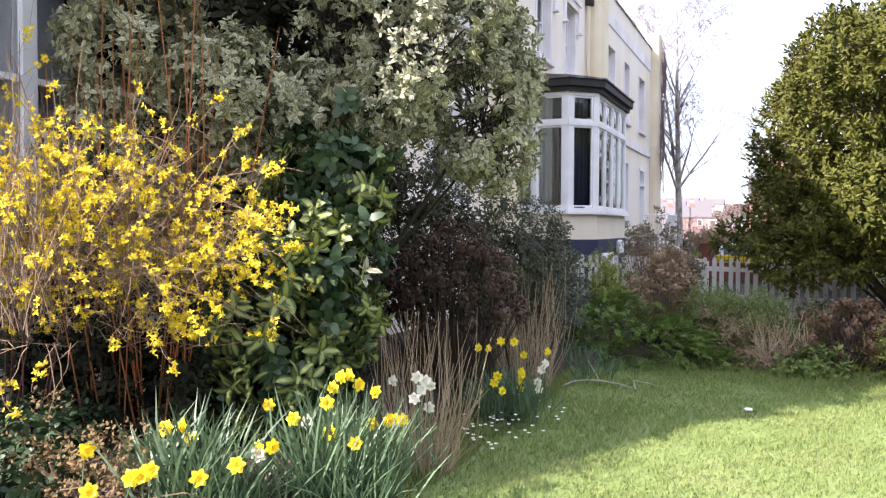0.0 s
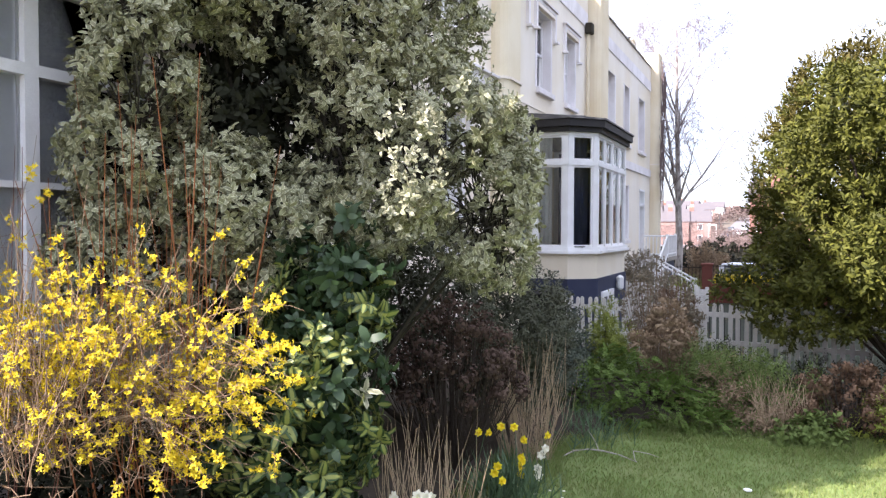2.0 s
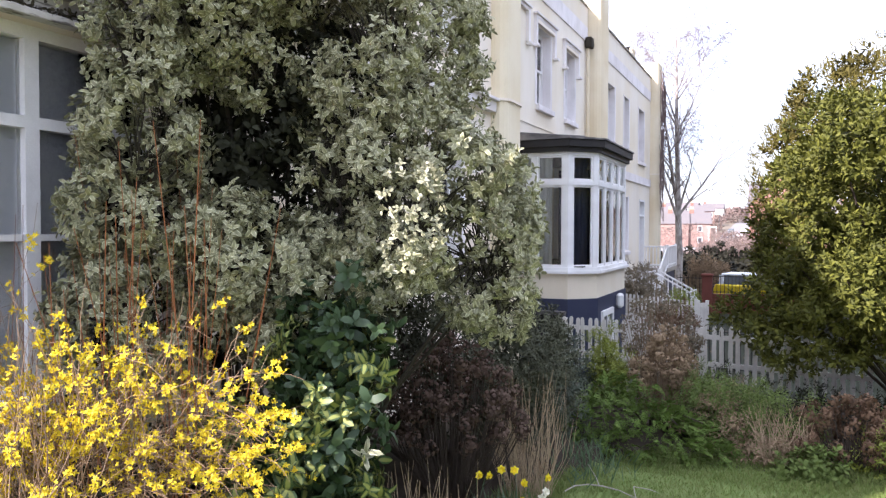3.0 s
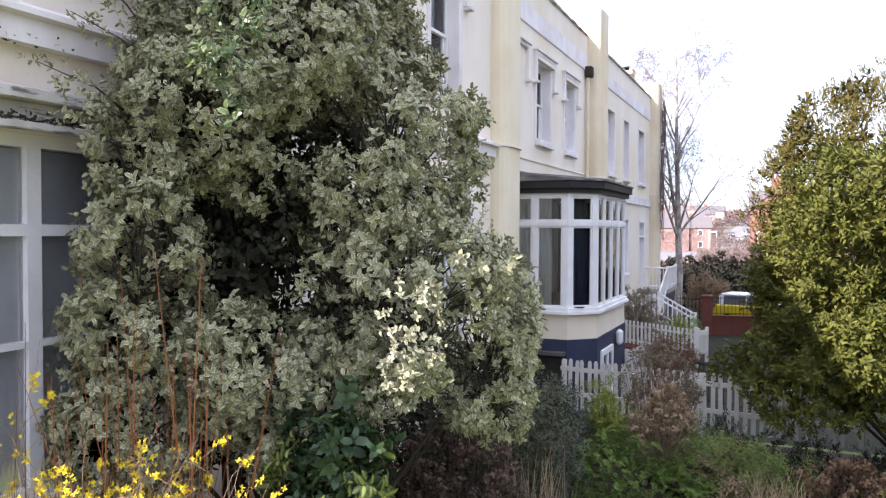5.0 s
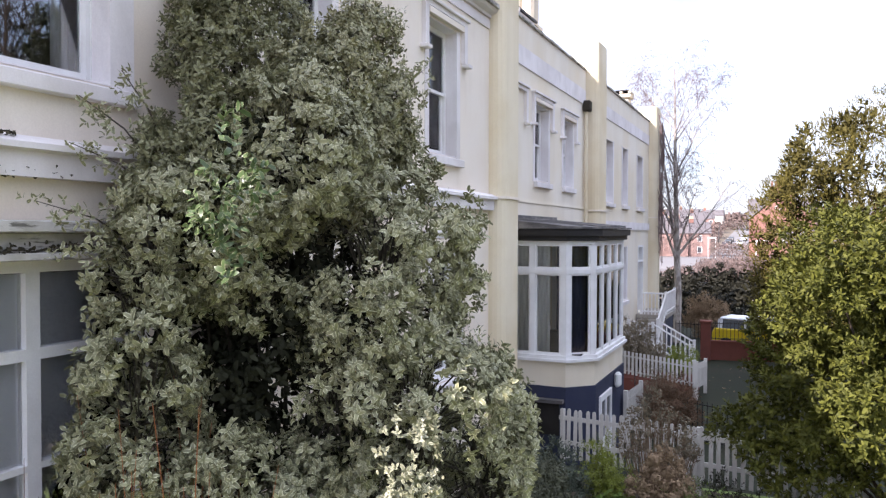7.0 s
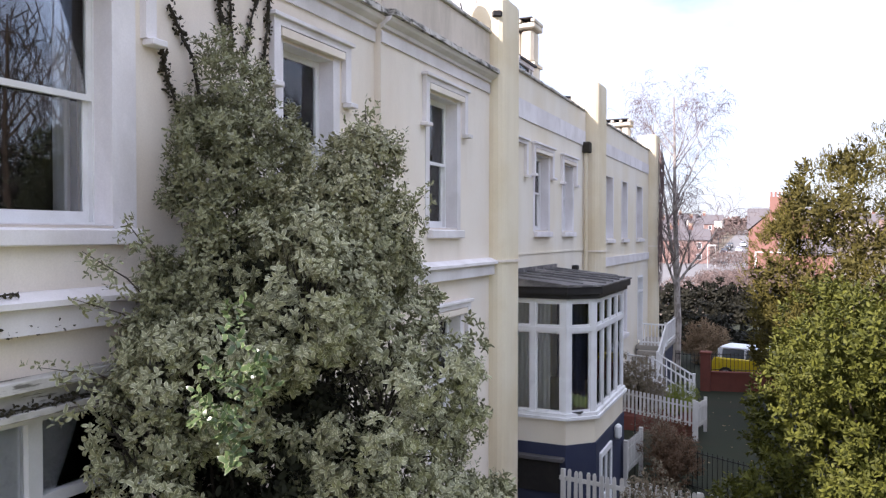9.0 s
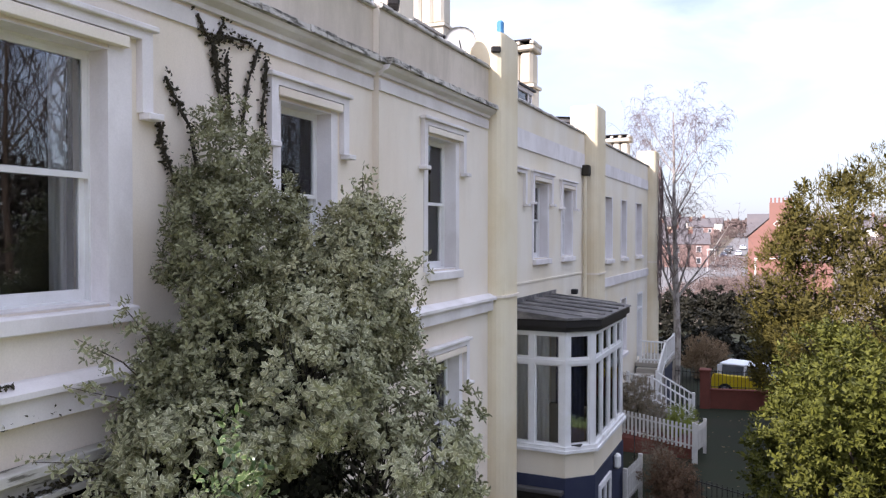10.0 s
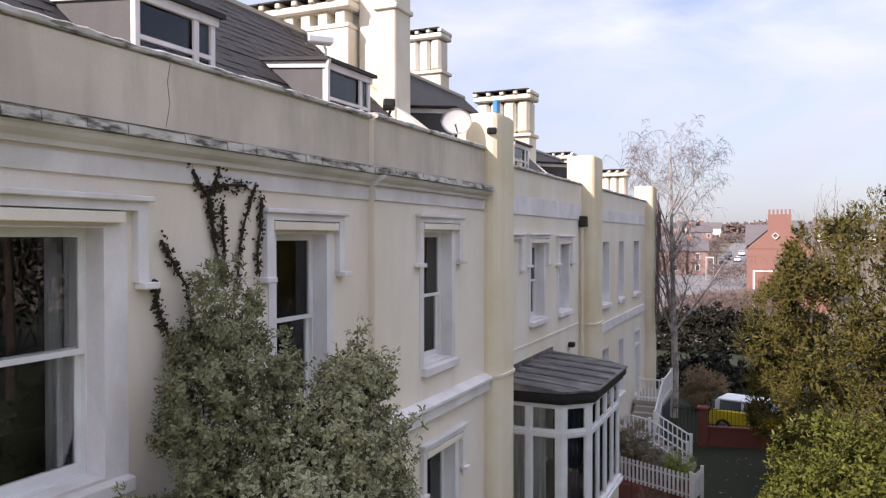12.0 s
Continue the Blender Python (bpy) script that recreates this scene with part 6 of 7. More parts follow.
def dish(at):
    root = thing("satellite_dish", "pale satellite dish on a bracket at the parapet", "satellite dish")
    bm = bmesh.new()
    rings = []
    for k in range(5):
        r = 0.29 * k / 4
        rings.append([bm.verts.new((r * math.cos(a), r * 0.96 * math.sin(a), 0.55 * r * r)) for a in (2 * math.pi * j / 20 for j in range(20))] if k else [bm.verts.new((0, 0, 0))])
    for j in range(20):
        bm.faces.new((rings[0][0], rings[1][j], rings[1][(j + 1) % 20]))
        for k in range(1, 4):
            bm.faces.new((rings[k][j], rings[k + 1][j], rings[k + 1][(j + 1) % 20], rings[k][(j + 1) % 20]))
    bmesh.ops.solidify(bm, geom=list(bm.faces), thickness=0.01)
    d = part("dish", bm, DISH, root, smooth=True)
    d.matrix_basis = look((0, 0, 0.4), (-1.0, 2.2, -0.5))
    bm = bmesh.new()
    add_tube(bm, [(0, 0, -0.1), (0, 0, 0.35), (0.0, 0.04, 0.4)], 0.025, 6)
    add_tube(bm, [(0.05, -0.05, 0.2), (0.15, -0.4, 0.3)], 0.012, 5)
    part("bracket", bm, BLACK, root)
    root.location = at
    return root


dish((-5.45, 12.8, 9.72))

# rainwater pipe and hopper
pipe = thing("rainwater_pipe", "cream painted rainwater pipe with a dark hopper", "pipe")
bm = bmesh.new()
add_tube(bm, [(-5.36, 22.02, 0.0), (-5.36, 22.02, 8.35)], 0.055, 8)
part("pipe", bm, OCHRE, pipe)
part("hopper", bevelled(boxes((-5.44, -5.22, 21.88, 22.16, 8.30, 8.62)), 0.03), DARK_STEM, pipe, "dark hopper head")
tagged(part("overflow_vent", bevelled(boxes((-5.45, -5.28, 20.75, 20.95, 4.88, 5.02)), 0.02), BLACK), "black vent stub on the wall above the bay", "vent")
tagged(part("wall_lamp", bevelled(boxes((-3.51, -3.36, 17.2, 17.42, 1.18, 1.52)), 0.05), DISH), "white bulkhead lamp on the navy plinth", "lamp")
tagged(part("blue_cap", bevelled(boxes((-5.0, -4.88, 13.5, 13.62, 10.35, 10.62)), 0.03), BLUE), "blue plastic cap on the pier", "cap")


# ---- distance ----
def far_house(at, size, ridge, turn, wall, roof_m, label, windows=True, stacks=1, ridge_along_x=True):
    """A plain brick house with a pitched roof, windows and a stack."""
    root = thing("distant_house", label, "house", "houses in the distance")
    sx, sy, sz = size
    bm = boxes((-sx / 2, sx / 2, -sy / 2, sy / 2, 0, sz))
    part("wall", bm, wall, root)
    bm = bmesh.new()
    if ridge_along_x:
        v = [bm.verts.new(p) for p in ((-sx / 2 - 0.3, -sy / 2 - 0.3, sz), (sx / 2 + 0.3, -sy / 2 - 0.3, sz), (sx / 2 + 0.3, sy / 2 + 0.3, sz), (-sx / 2 - 0.3, sy / 2 + 0.3, sz), (-sx / 2 - 0.3, 0, sz + ridge), (sx / 2 + 0.3, 0, sz + ridge))]
        for q in ((0, 1, 5, 4), (2, 3, 4, 5), (1, 2, 5), (3, 0, 4), (3, 2, 1, 0)):
            bm.faces.new([v[i] for i in q])
        part("roof", bm, roof_m, root)
    else:
        v = [bm.verts.new(p) for p in ((-sx / 2 - 0.3, -sy / 2, sz), (sx / 2 + 0.3, -sy / 2, sz), (sx / 2 + 0.3, sy / 2, sz), (-sx / 2 - 0.3, sy / 2, sz), (0, -sy / 2, sz + ridge), (0, sy / 2, sz + ridge))]
        for q in ((1, 2, 5, 4), (3, 0, 4, 5), (3, 2, 1, 0)):
            bm.faces.new([v[i] for i in q])
        part("roof", bm, roof_m, root)
        bm = bmesh.new()
        tri = [[bm.verts.new(p) for p in ((-sx / 2, y, sz - 0.01), (sx / 2, y, sz - 0.01), (0, y, sz + ridge - 0.12))] for y in (-sy / 2 - 0.05, sy / 2 + 0.05)]
        bm.faces.new(tri[0])
        bm.faces.new(tri[1][::-1])
        for i in range(3):
            bm.faces.new((tri[0][i], tri[1][i], tri[1][(i + 1) % 3], tri[0][(i + 1) % 3]))
        bmesh.ops.recalc_face_normals(bm, faces=bm.faces)
        part("gable", bm, wall, root)
    if windows:
        nx = max(1, int(sx / 2.6))
        for zz in (1.0, 3.9):
            if zz + 1.6 > sz:
                continue
            for i in range(nx):
                c = -sx / 2 + sx * (i + 0.5) / nx
                w = part("window", boxes((c - 0.6, c + 0.6, -sy / 2 - 0.10, -sy / 2 - 0.01, zz, zz + 1.6)), WHITE, root)
                part("pane", boxes((c - 0.45, c + 0.45, -sy / 2 - 0.13, -sy / 2 - 0.101, zz + 0.15, zz + 1.45)), CAR_GLASS, w)
    for s in range(stacks):
        xx = (-sx / 2 + 0.6, sx / 2 - 0.6)[s % 2] if ridge_along_x else 0
        wide = 0.55 if ridge_along_x else 1.5
        part("chimney", boxes((xx - wide, xx + wide, -0.4 if ridge_along_x else -sy / 2, 0.4 if ridge_along_x else -sy / 2 + 0.9, sz + ridge * 0.5, sz + ridge + 0.8)), FAR_BRICK, root)
        for k in range(3 if ridge_along_x else 6):
            px = xx - wide + 0.2 + (2 * wide - 0.4) * k / (2 if ridge_along_x else 5)
            yc = 0.0 if ridge_along_x else -sy / 2 + 0.45
            part("chimney_pot", boxes((px - 0.13, px + 0.13, yc - 0.13, yc + 0.13, sz + ridge + 0.8, sz + ridge + 1.5)), TERRACOTTA if ridge_along_x else FAR_BRICK, root)
    root.matrix_basis = Matrix.Translation(at) @ pose(0, 0, 0, 0, 0, turn)
    return root


# brick paled towards grey: distance haze put into the colour
HAZY_BRICK = surface("hazy_pale_brick", (0.31, 0.205, 0.18), (0.25, 0.17, 0.15), 0.95, 8, 0.6, 0.5, None, 0.0)
FAR_WALL = surface("pale_distant_render", (0.62, 0.58, 0.52), (0.5, 0.46, 0.42), 0.95, 8, 0.6, 0.4, None, 0.0)
rnd = random.Random(9)
far_house((-0.4, 119.0, -1.6), (8.4, 9, 8.0), 4.0, 0, FAR_BRICK, FAR_ROOF, "red brick gabled house with a tall chimney", False, 1, False)
far_house((-0.5, 127.0, -1.6), (9.0, 6, 8.4), 3.2, 0, FAR_BRICK, FAR_ROOF, "slate-roofed wing of a red brick house", False, 0)
far_house((2.6, 108.0, -1.6), (6, 6, 5.0), 2.0, 0, FAR_BRICK, FAR_ROOF, "low red brick wing with a slate roof", False, 0)
for i in range(4):
    far_house((-36 + 5.2 * i, 205 + rnd.uniform(-1, 1), -1.55), (5.1, 8, 6.0), 3.0, 8, HAZY_BRICK, FAR_ROOF, "red brick terrace house with white bay windows", True, 1)
for row, (yy, n, zz) in enumerate(((258, 7, 1.0), (305, 9, 3.9), (352, 10, 6.9))):
    for i in range(n):
        if abs(-62 + i * 11 + 14.5) < 9:
            continue
        far_house((-62 + i * 11 + rnd.uniform(-1, 1), yy + rnd.uniform(-4, 4), zz), (8.6, 8, rnd.uniform(5.0, 6.2)), 2.6, rnd.uniform(-12, 12), rnd.choice((HAZY_BRICK, HAZY_BRICK, FAR_WALL)), FAR_ROOF, "distant brick house among bare trees", True, 1)


GREY_ROAD = surface("worn_grey_asphalt", (0.15, 0.145, 0.145), (0.22, 0.21, 0.20), 0.9, 4, 0.15, 0.6, None, 0.0)


def far_woods(y, x0, x1, base, height, count, seed, size, label, thick=0.6):
    rg = np.random.default_rng(seed)
    x = rg.uniform(x0, x1, count)
    crown = np.array([0.5 + 0.5 * noise.noise(Vector((a * 0.06, y * 0.1, 0))) for a in x])
    z = base + height * (0.35 + 0.65 * crown) * np.sqrt(rg.random(count))
    pnt = np.stack([x, y + rg.uniform(-6, 6, count), z], axis=1)
    ob = blades("woods", pnt, rg.normal(size=(count, 3)), rg.normal(size=(count, 3)), size * rg.uniform(0.6, 1.3, count), size * thick, FAR_TREE)
    return tagged(ob, label, "woods", kind="stuff")


far_woods(92, -9.0, 2, -1.6, 5.4, 9000, 3, 0.55, "pinkish bare brushwood beyond the hedge", 0.10)
far_woods(86, -22, -9, -1.6, 2.6, 3500, 13, 0.45, "low bare scrub beyond the hedge", 0.14)
far_woods(196, -42, -19, -1.5, 8.5, 2600, 16, 0.9, "bare trees before the terrace", 0.09)
far_woods(160, -13.5, -6, -1.5, 5.5, 1800, 17, 0.7, "bare bushes beside the road", 0.12)
far_woods(104, -14, -4, -1.6, 3.0, 2500, 4, 0.5, "bare bushes by the road", 0.15)
far_woods(232, -60, -18, -1.0, 7.5, 3500, 7, 1.2, "bare trees between the distant houses", 0.12)
far_woods(280, -70, -20, 1.0, 9.0, 6000, 8, 1.3, "bare trees between the distant houses", 0.14)
far_woods(282, -9, 50, 1.0, 8.0, 5000, 9, 1.3, "bare trees between the distant houses", 0.14)
far_woods(330, -90, 80, 4.0, 8.5, 9000, 10, 1.5, "bare trees on the hillside", 0.2)
far_woods(400, -140, 120, 8.0, 8.0, 7000, 5, 2.2, "bare trees on the hillside")
far_woods(560, -260, 240, 10.0, 10.0, 8000, 6, 3.4, "wooded hill on the horizon")
road = thing("road", "grey road running up the hill beyond the gardens", "road", kind="structure")
part("carriageway", boxes((-60, -7.0, 98, 214, -1.6, -1.48)), GREY_ROAD, road)
bm = bmesh.new()
for y in (213.9, 255, 310, 360):
    z = -1.47 + (y - 215) * 0.0637 if y > 215 else -1.47
    for x in (-18.4, -10.6):
        bm.verts.new((x, y, z + 0.06))
bm.verts.ensure_lookup_table()
for k in range(3):
    bm.faces.new((bm.verts[2 * k], bm.verts[2 * k + 1], bm.verts[2 * k + 3], bm.verts[2 * k + 2]))
part("hill_road", bm, GREY_ROAD, road)
for x, y, turn, paint, words in ((-16.4, 240.0, 92, NAVY, "dark blue car parked on the hill road"), (-12.6, 246.0, 90, WHITE_CAR, "silver car parked on the hill road"), (-16.2, 252.0, 88, BLACK, "black car parked on the hill road"),
                                 (-12.4, 268.0, 90, WHITE_CAR, "white van parked up the hill road"), (-16.3, 264.0, 90, CHEEK, "grey car parked on the hill road")):
    car((x, y, -1.40 + (y - 215) * 0.0637), turn, paint, paint, words, 1.1)
frame_sign = thing("road_sign_frame", "white two-legged sign frame beside the road", "sign")
for x in (-15.6, -14.0):
    part("leg", boxes((x - 0.035, x + 0.035, 176.95, 177.05, -1.5, 3.4)), DISH, frame_sign)
part("crossbar", boxes((-15.7, -13.9, 176.9, 177.1, 3.401, 3.65)), DISH, frame_sign)
lamp_post = thing("street_lamp", "tall grey street lamp beside the far road", "lamp")
bm = bmesh.new()
add_tube(bm, [(-15.5, 205, -1.5), (-15.5, 205, 5.2), (-15.3, 205, 6.6), (-14.6, 205, 6.9)], [0.12, 0.10, 0.08, 0.06], 6)
part("pole", bm, CHEEK, lamp_post)
part("lantern", bevelled(boxes((-14.7, -14.0, 204.85, 205.15, 6.82, 7.0)), 0.03), CHEEK, lamp_post)


# ---- winter trees on the far side of the garden, behind the camera: they show in the window glass ----
for k, (x, y, h) in enumerate(((20, 17, 15), (24, 25, 17), (17, 24, 14), (28, 18, 16), (26, 33, 18), (19, 31, 15), (31, 27, 17))):
    bare_tree("garden_tree", (x, y, -0.3), h, 200 + k, "tall bare winter tree at the edge of the garden", BARK, BARK, 0.28, 0.1, 3, 0.5, (9, 6, 5, 0))
rg = np.random.default_rng(66)
n = 12000
pnt = np.stack([38 + rg.uniform(-3, 3, n), rg.uniform(-10, 70, n), 12.0 * np.sqrt(rg.random(n)) - 0.5], axis=1)
tagged(blades("boundary_wood", pnt, rg.normal(size=(n, 3)), rg.normal(size=(n, 3)), 0.70, 0.32, DEEP), "dark evergreen belt at the edge of the garden", "woods", kind="stuff")


# ---- slates of the first roof ----
def slates(y0, y1, eave, ridge, root):
    ex, ez = eave
    rx, rz = ridge
    up = Vector((rx - ex, 0, rz - ez))
    ln = up.length
    up.normalize()
    nrm = Vector((-up.z, 0, up.x)) * (1 if up.x < 0 else -1)
    nrm = Vector((up.z, 0, -up.x))
    bm = boxes((0, 0.31, 0.004, 0.246, 0, 0.008))
    me = bpy.data.meshes.new("slate")
    for v in bm.verts:
        q = up * v.co.x + Vector((0, v.co.y, 0)) + nrm * (v.co.z * 0.7 + 0.009 * (1 - v.co.x / 0.31))
        v.co = q
    bmesh.ops.recalc_face_normals(bm, faces=bm.faces)
    bm.to_mesh(me)
    me.materials.append(SLATE)
    rows, cols = int(ln / 0.21), int((y1 - y0) / 0.25)
    rest = []
    rnd = random.Random(4)
    made = 0
    for r in range(rows):
        for c in range(cols):
            y = y0 + 0.25 * c + (0.125 if r % 2 else 0)
            at = Vector((ex, y, ez)) + up * (0.21 * r) + nrm * rnd.uniform(0.002, 0.012)
            if 7.0 < y < 12.6 and r >= rows - 14 and made < 300:
                ob = new("slate", me)
                ob.parent = root
                ob.location = at
                made += 1
            else:
                rest.append(at)
    base = [v.co.copy() for v in bm.verts]
    quads = [[v.index for v in f.verts] for f in bm.faces]
    verts, faces = [], []
    for at in rest:
        k = len(verts)
        verts += [tuple(b + at) for b in base]
        faces += [[k + i for i in q] for q in quads]
    bm.free()
    me2 = bpy.data.meshes.new("slating")
    me2.from_pydata(verts, [], faces)
    me2.materials.append(SLATE)
    ob = new("slating", me2)
    ob.parent = root
    ob["kind"] = "stuff"


slates(0.83, 13.2, (-5.75, 9.25), (-9.2, 12.3), house_a)


# ---- raised party walls and small fittings on the roofs ----
def verge(y, x0, z0, x1, z1, label):
    bm = bmesh.new()
    a = [(x0, z0 - 0.5), (x0, z0), (x1, z1), (x1, z1 - 0.5)]
    lo = [bm.verts.new((x, y, z)) for x, z in a]
    hi = [bm.verts.new((x, y + 0.32, z)) for x, z in a]
    bm.faces.new(lo)
    bm.faces.new(hi[::-1])
    for i in range(4):
        bm.faces.new((lo[i], hi[i], hi[(i + 1) % 4], lo[(i + 1) % 4]))
    bmesh.ops.recalc_face_normals(bm, faces=bm.faces)
    return tagged(part("party_wall_verge", bm, CHIMNEY), label, "wall", "raised party walls", "structure")


verge(13.32, -5.5, 9.46, -9.2, 12.3, "white rendered verge stepping up the roof between houses")
verge(22.6, -5.9, 9.35, -9.4, 12.3, "white rendered verge stepping up the roof between houses")


def security_light(at, turn, label, white=True):
    root = thing("security_light", label, "lamp", "fittings on the roofs")
    bm = bmesh.new()
    add_tube(bm, [(0, 0, -0.3), (0, 0, 0.25), (0.03, -0.05, 0.34)], 0.022, 6)
    part("pole", bm, WHITE if white else BLACK, root)
    bm = boxes((-0.09, 0.09, -0.30, 0.10, 0.33, 0.45))
    part("housing", bevelled(bm, 0.02), WHITE if white else BLACK, root)
    part("glass", boxes((-0.06, 0.06, -0.312, -0.301, 0.35, 0.43)), BLACK, root)
    root.matrix_basis = Matrix.Translation(at) @ pose(0, 0, 0, 0, 0, turn)
    return root


security_light((-6.3, 9.75, 10.60), -40, "white security camera on a short pole above the dormer")
security_light((-5.0, 13.35, 9.58), 30, "small dark lamp beside the pier", False)
security_light((-5.4, 10.1, 9.60), 30, "small dark lamp on the parapet", False)
# diamond of pale brick on the far gable
ornament = thing("gable_ornament", "pale diamond ornament on the red brick gable", "ornament")
for turn in (45, 135, 225, 315):
    bm = boxes((-0.36, 0.36, -0.06, 0.06, 0.26, 0.38))
    bmesh.ops.transform(bm, matrix=pose(-0.9, 114.34, 8.2) @ pose(0, 0, 0, 0, turn, 0), verts=bm.verts)
    part("brick_bar", bm, FAR_WALL, ornament)

# white lower wing and bargeboard beside the gabled house
for x0, x1, z0, z1 in ((-3.45, -3.25, -1.5, 3.6), (-3.45, 0.0, 3.601, 3.72)):
    tagged(part("white_trim", boxes((x0, x1, 104.6, 104.9, z0, z1)), WHITE), "white painted trim on the low brick wing", "trim", kind="structure")

# ---- half-glazed door in the plinth of the bay ----
def plinth_door(y0, y1, z0, z1, x):
    root = thing("door_1", "white half-glazed door in the navy plinth", "door", kind="structure")
    part("frame", wall_mesh(x + 0.05, x, y0, y1, z0, z1, [(y0 + 0.1, (y0 + y1) / 2 - 0.04, z0 + 0.75, z1 - 0.12), ((y0 + y1) / 2 + 0.04, y1 - 0.1, z0 + 0.75, z1 - 0.12)]), WHITE, root)
    for a, b in ((y0 + 0.1, (y0 + y1) / 2 - 0.04), ((y0 + y1) / 2 + 0.04, y1 - 0.1)):
        part("pane", boxes((x + 0.012, x + 0.018, a, b, z0 + 0.75, z1 - 0.12)), CAR_GLASS, root)
    return root


plinth_door(15.75, 16.85, -0.45, 1.25, -3.52)
low = thing("window_9", "flat black panel standing for a dark low window recess in the navy plinth", "window", kind="structure")
# flat sheet on the plinth face: the darkness of the recess painted black
part("recess", boxes((-5.2, -4.15, 14.925, 14.948, 0.55, 1.22)), BLACK, low)
part("ledge", bevelled(boxes((-5.25, -4.05, 14.78, 14.947, 1.23, 1.31)), 0.01), CHEEK, low)

# ---- a crack in the parapet ----
bm = bmesh.new()
add_tube(bm, [(XA + 0.036, 5.30, 9.60), (XA + 0.036, 5.26, 9.42), (XA + 0.036, 5.29, 9.22), (XA + 0.036, 5.24, 9.0)], 0.0025, 4)
tagged(part("parapet_crack", bm, DARK_STEM), "dark crack running down the parapet", "crack", kind="structure")

# ---- bare wood on the far side of the garden, behind the camera ----
rg = np.random.default_rng(67)
n = 14000
pnt = np.stack([34 + rg.uniform(-4, 4, n), rg.uniform(-15, 80, n), 19.0 * rg.random(n) ** 0.8 - 0.5], axis=1)
d = rg.normal(size=(n, 3)) * 0.5 + np.array([[0, 0, 1.0]])
tagged(blades("bare_wood", pnt, d, rg.normal(size=(n, 3)), 2.0, 0.09, WOOD_TWIG), "bare winter wood at the edge of the garden", "woods", kind="stuff")


# ---- dead ivy on the wall and creeper on the far pier ----
DRIED = foliage("dried_ivy_leaf", (0.060, 0.052, 0.032), None, 0.4, (0.028, 0.026, 0.018), 0.8, 0.1, 0.7)
ivy = thing("dead_ivy", "dark dead ivy stems clinging to the house wall above the shrub", "climber")
for path in (((5.56, 7.10), (5.49, 7.51), (5.32, 7.75), (5.17, 7.96)), ((5.25, 7.05), (5.13, 7.35), (5.08, 7.56)), ((5.96, 7.6), (5.84, 8.16), (5.78, 8.38), (5.57, 8.62)), ((5.88, 8.0), (5.81, 8.40), (5.95, 8.64)),
             ((6.01, 7.6), (6.00, 8.0), (5.99, 8.33)), ((6.2, 7.5), (6.27, 7.87), (6.36, 8.23), (6.52, 8.55)), ((6.55, 7.6), (6.57, 7.99), (6.62, 8.42)), ((5.8, 8.45), (6.05, 8.52), (6.36, 8.53))):
    rnd = random.Random(int(path[0][0] * 100))
    bm = bmesh.new()
    pts = []
    for (ya, za), (yb, zb) in zip(path, path[1:]):
        for k in range(4):
            s = k / 4
            pts.append((XA + 0.03 + rnd.uniform(0, 0.02), ya + (yb - ya) * s + rnd.uniform(-0.012, 0.012), za + (zb - za) * s))
    pts.append((XA + 0.04, *path[-1]))
    add_tube(bm, pts, [0.015 * rnd.uniform(0.7, 1.3) for _ in pts], 6)
    part("stem", bm, DARK_STEM, ivy)
    rg = np.random.default_rng(int(path[0][0] * 1000))
    base = np.array(pts)[rg.integers(0, len(pts), 150)] + rg.normal(size=(150, 3)) * np.array([0.015, 0.024, 0.035])
    base[:, 0] = np.maximum(base[:, 0], XA + 0.02)
    blades("withered_foliage", base, rg.normal(size=(150, 3)), np.array([[1.0, 0, 0]] * 150) + rg.normal(size=(150, 3)) * 0.5, 0.042, 0.026, DRIED, ivy)

# dead runners along the ledges over the wide window
for k, (z, ya, yb, out) in enumerate(((5.46, 3.05, 3.62, 0.115), (5.175, 3.0, 4.0, 0.085), (4.60, 2.9, 4.3, 0.085))):
    rg = np.random.default_rng(500 + k)
    rnd = random.Random(500 + k)
    ledge_ivy = thing("ledge_ivy", "dead ivy runner clinging along a ledge of the house wall", "climber", "dead ivy on the ledges")
    n = int((yb - ya) / 0.06)
    pts = [(XA + out + rnd.uniform(0.0, 0.02), ya + (yb - ya) * i / n, z + rnd.uniform(-0.02, 0.02)) for i in range(n + 1)]
    bm = bmesh.new()
    add_tube(bm, pts, 0.008, 5)
    part("stem", bm, DARK_STEM, ledge_ivy)
    m = n * 7
    base = np.array(pts)[rg.integers(0, len(pts), m)] + rg.normal(size=(m, 3)) * np.array([0.012, 0.03, 0.018])
    blades("withered_foliage", base, rg.normal(size=(m, 3)), np.array([[1.0, 0, 0.3]] * m) + rg.normal(size=(m, 3)) * 0.5, 0.04, 0.026, DRIED, ledge_ivy)

creeper = thing("bare_creeper", "bare brown creeper twigs hanging over the far pier", "climber")
rnd = random.Random(77)
for k in range(70):
    y, x = rnd.uniform(33.4, 34.6), -5.02 + rnd.uniform(0, 0.06)
    z = rnd.uniform(5.0, 9.9)
    bm = bmesh.new()
    pts = [(x, y, z)]
    for j in range(4):
        pts.append((x + rnd.uniform(0, 0.10), pts[-1][1] + rnd.uniform(-0.12, 0.12), pts[-1][2] - rnd.uniform(0.2, 0.6)))
    add_tube(bm, pts, 0.012, 3)
    part("twig", bm, TWIG, creeper)


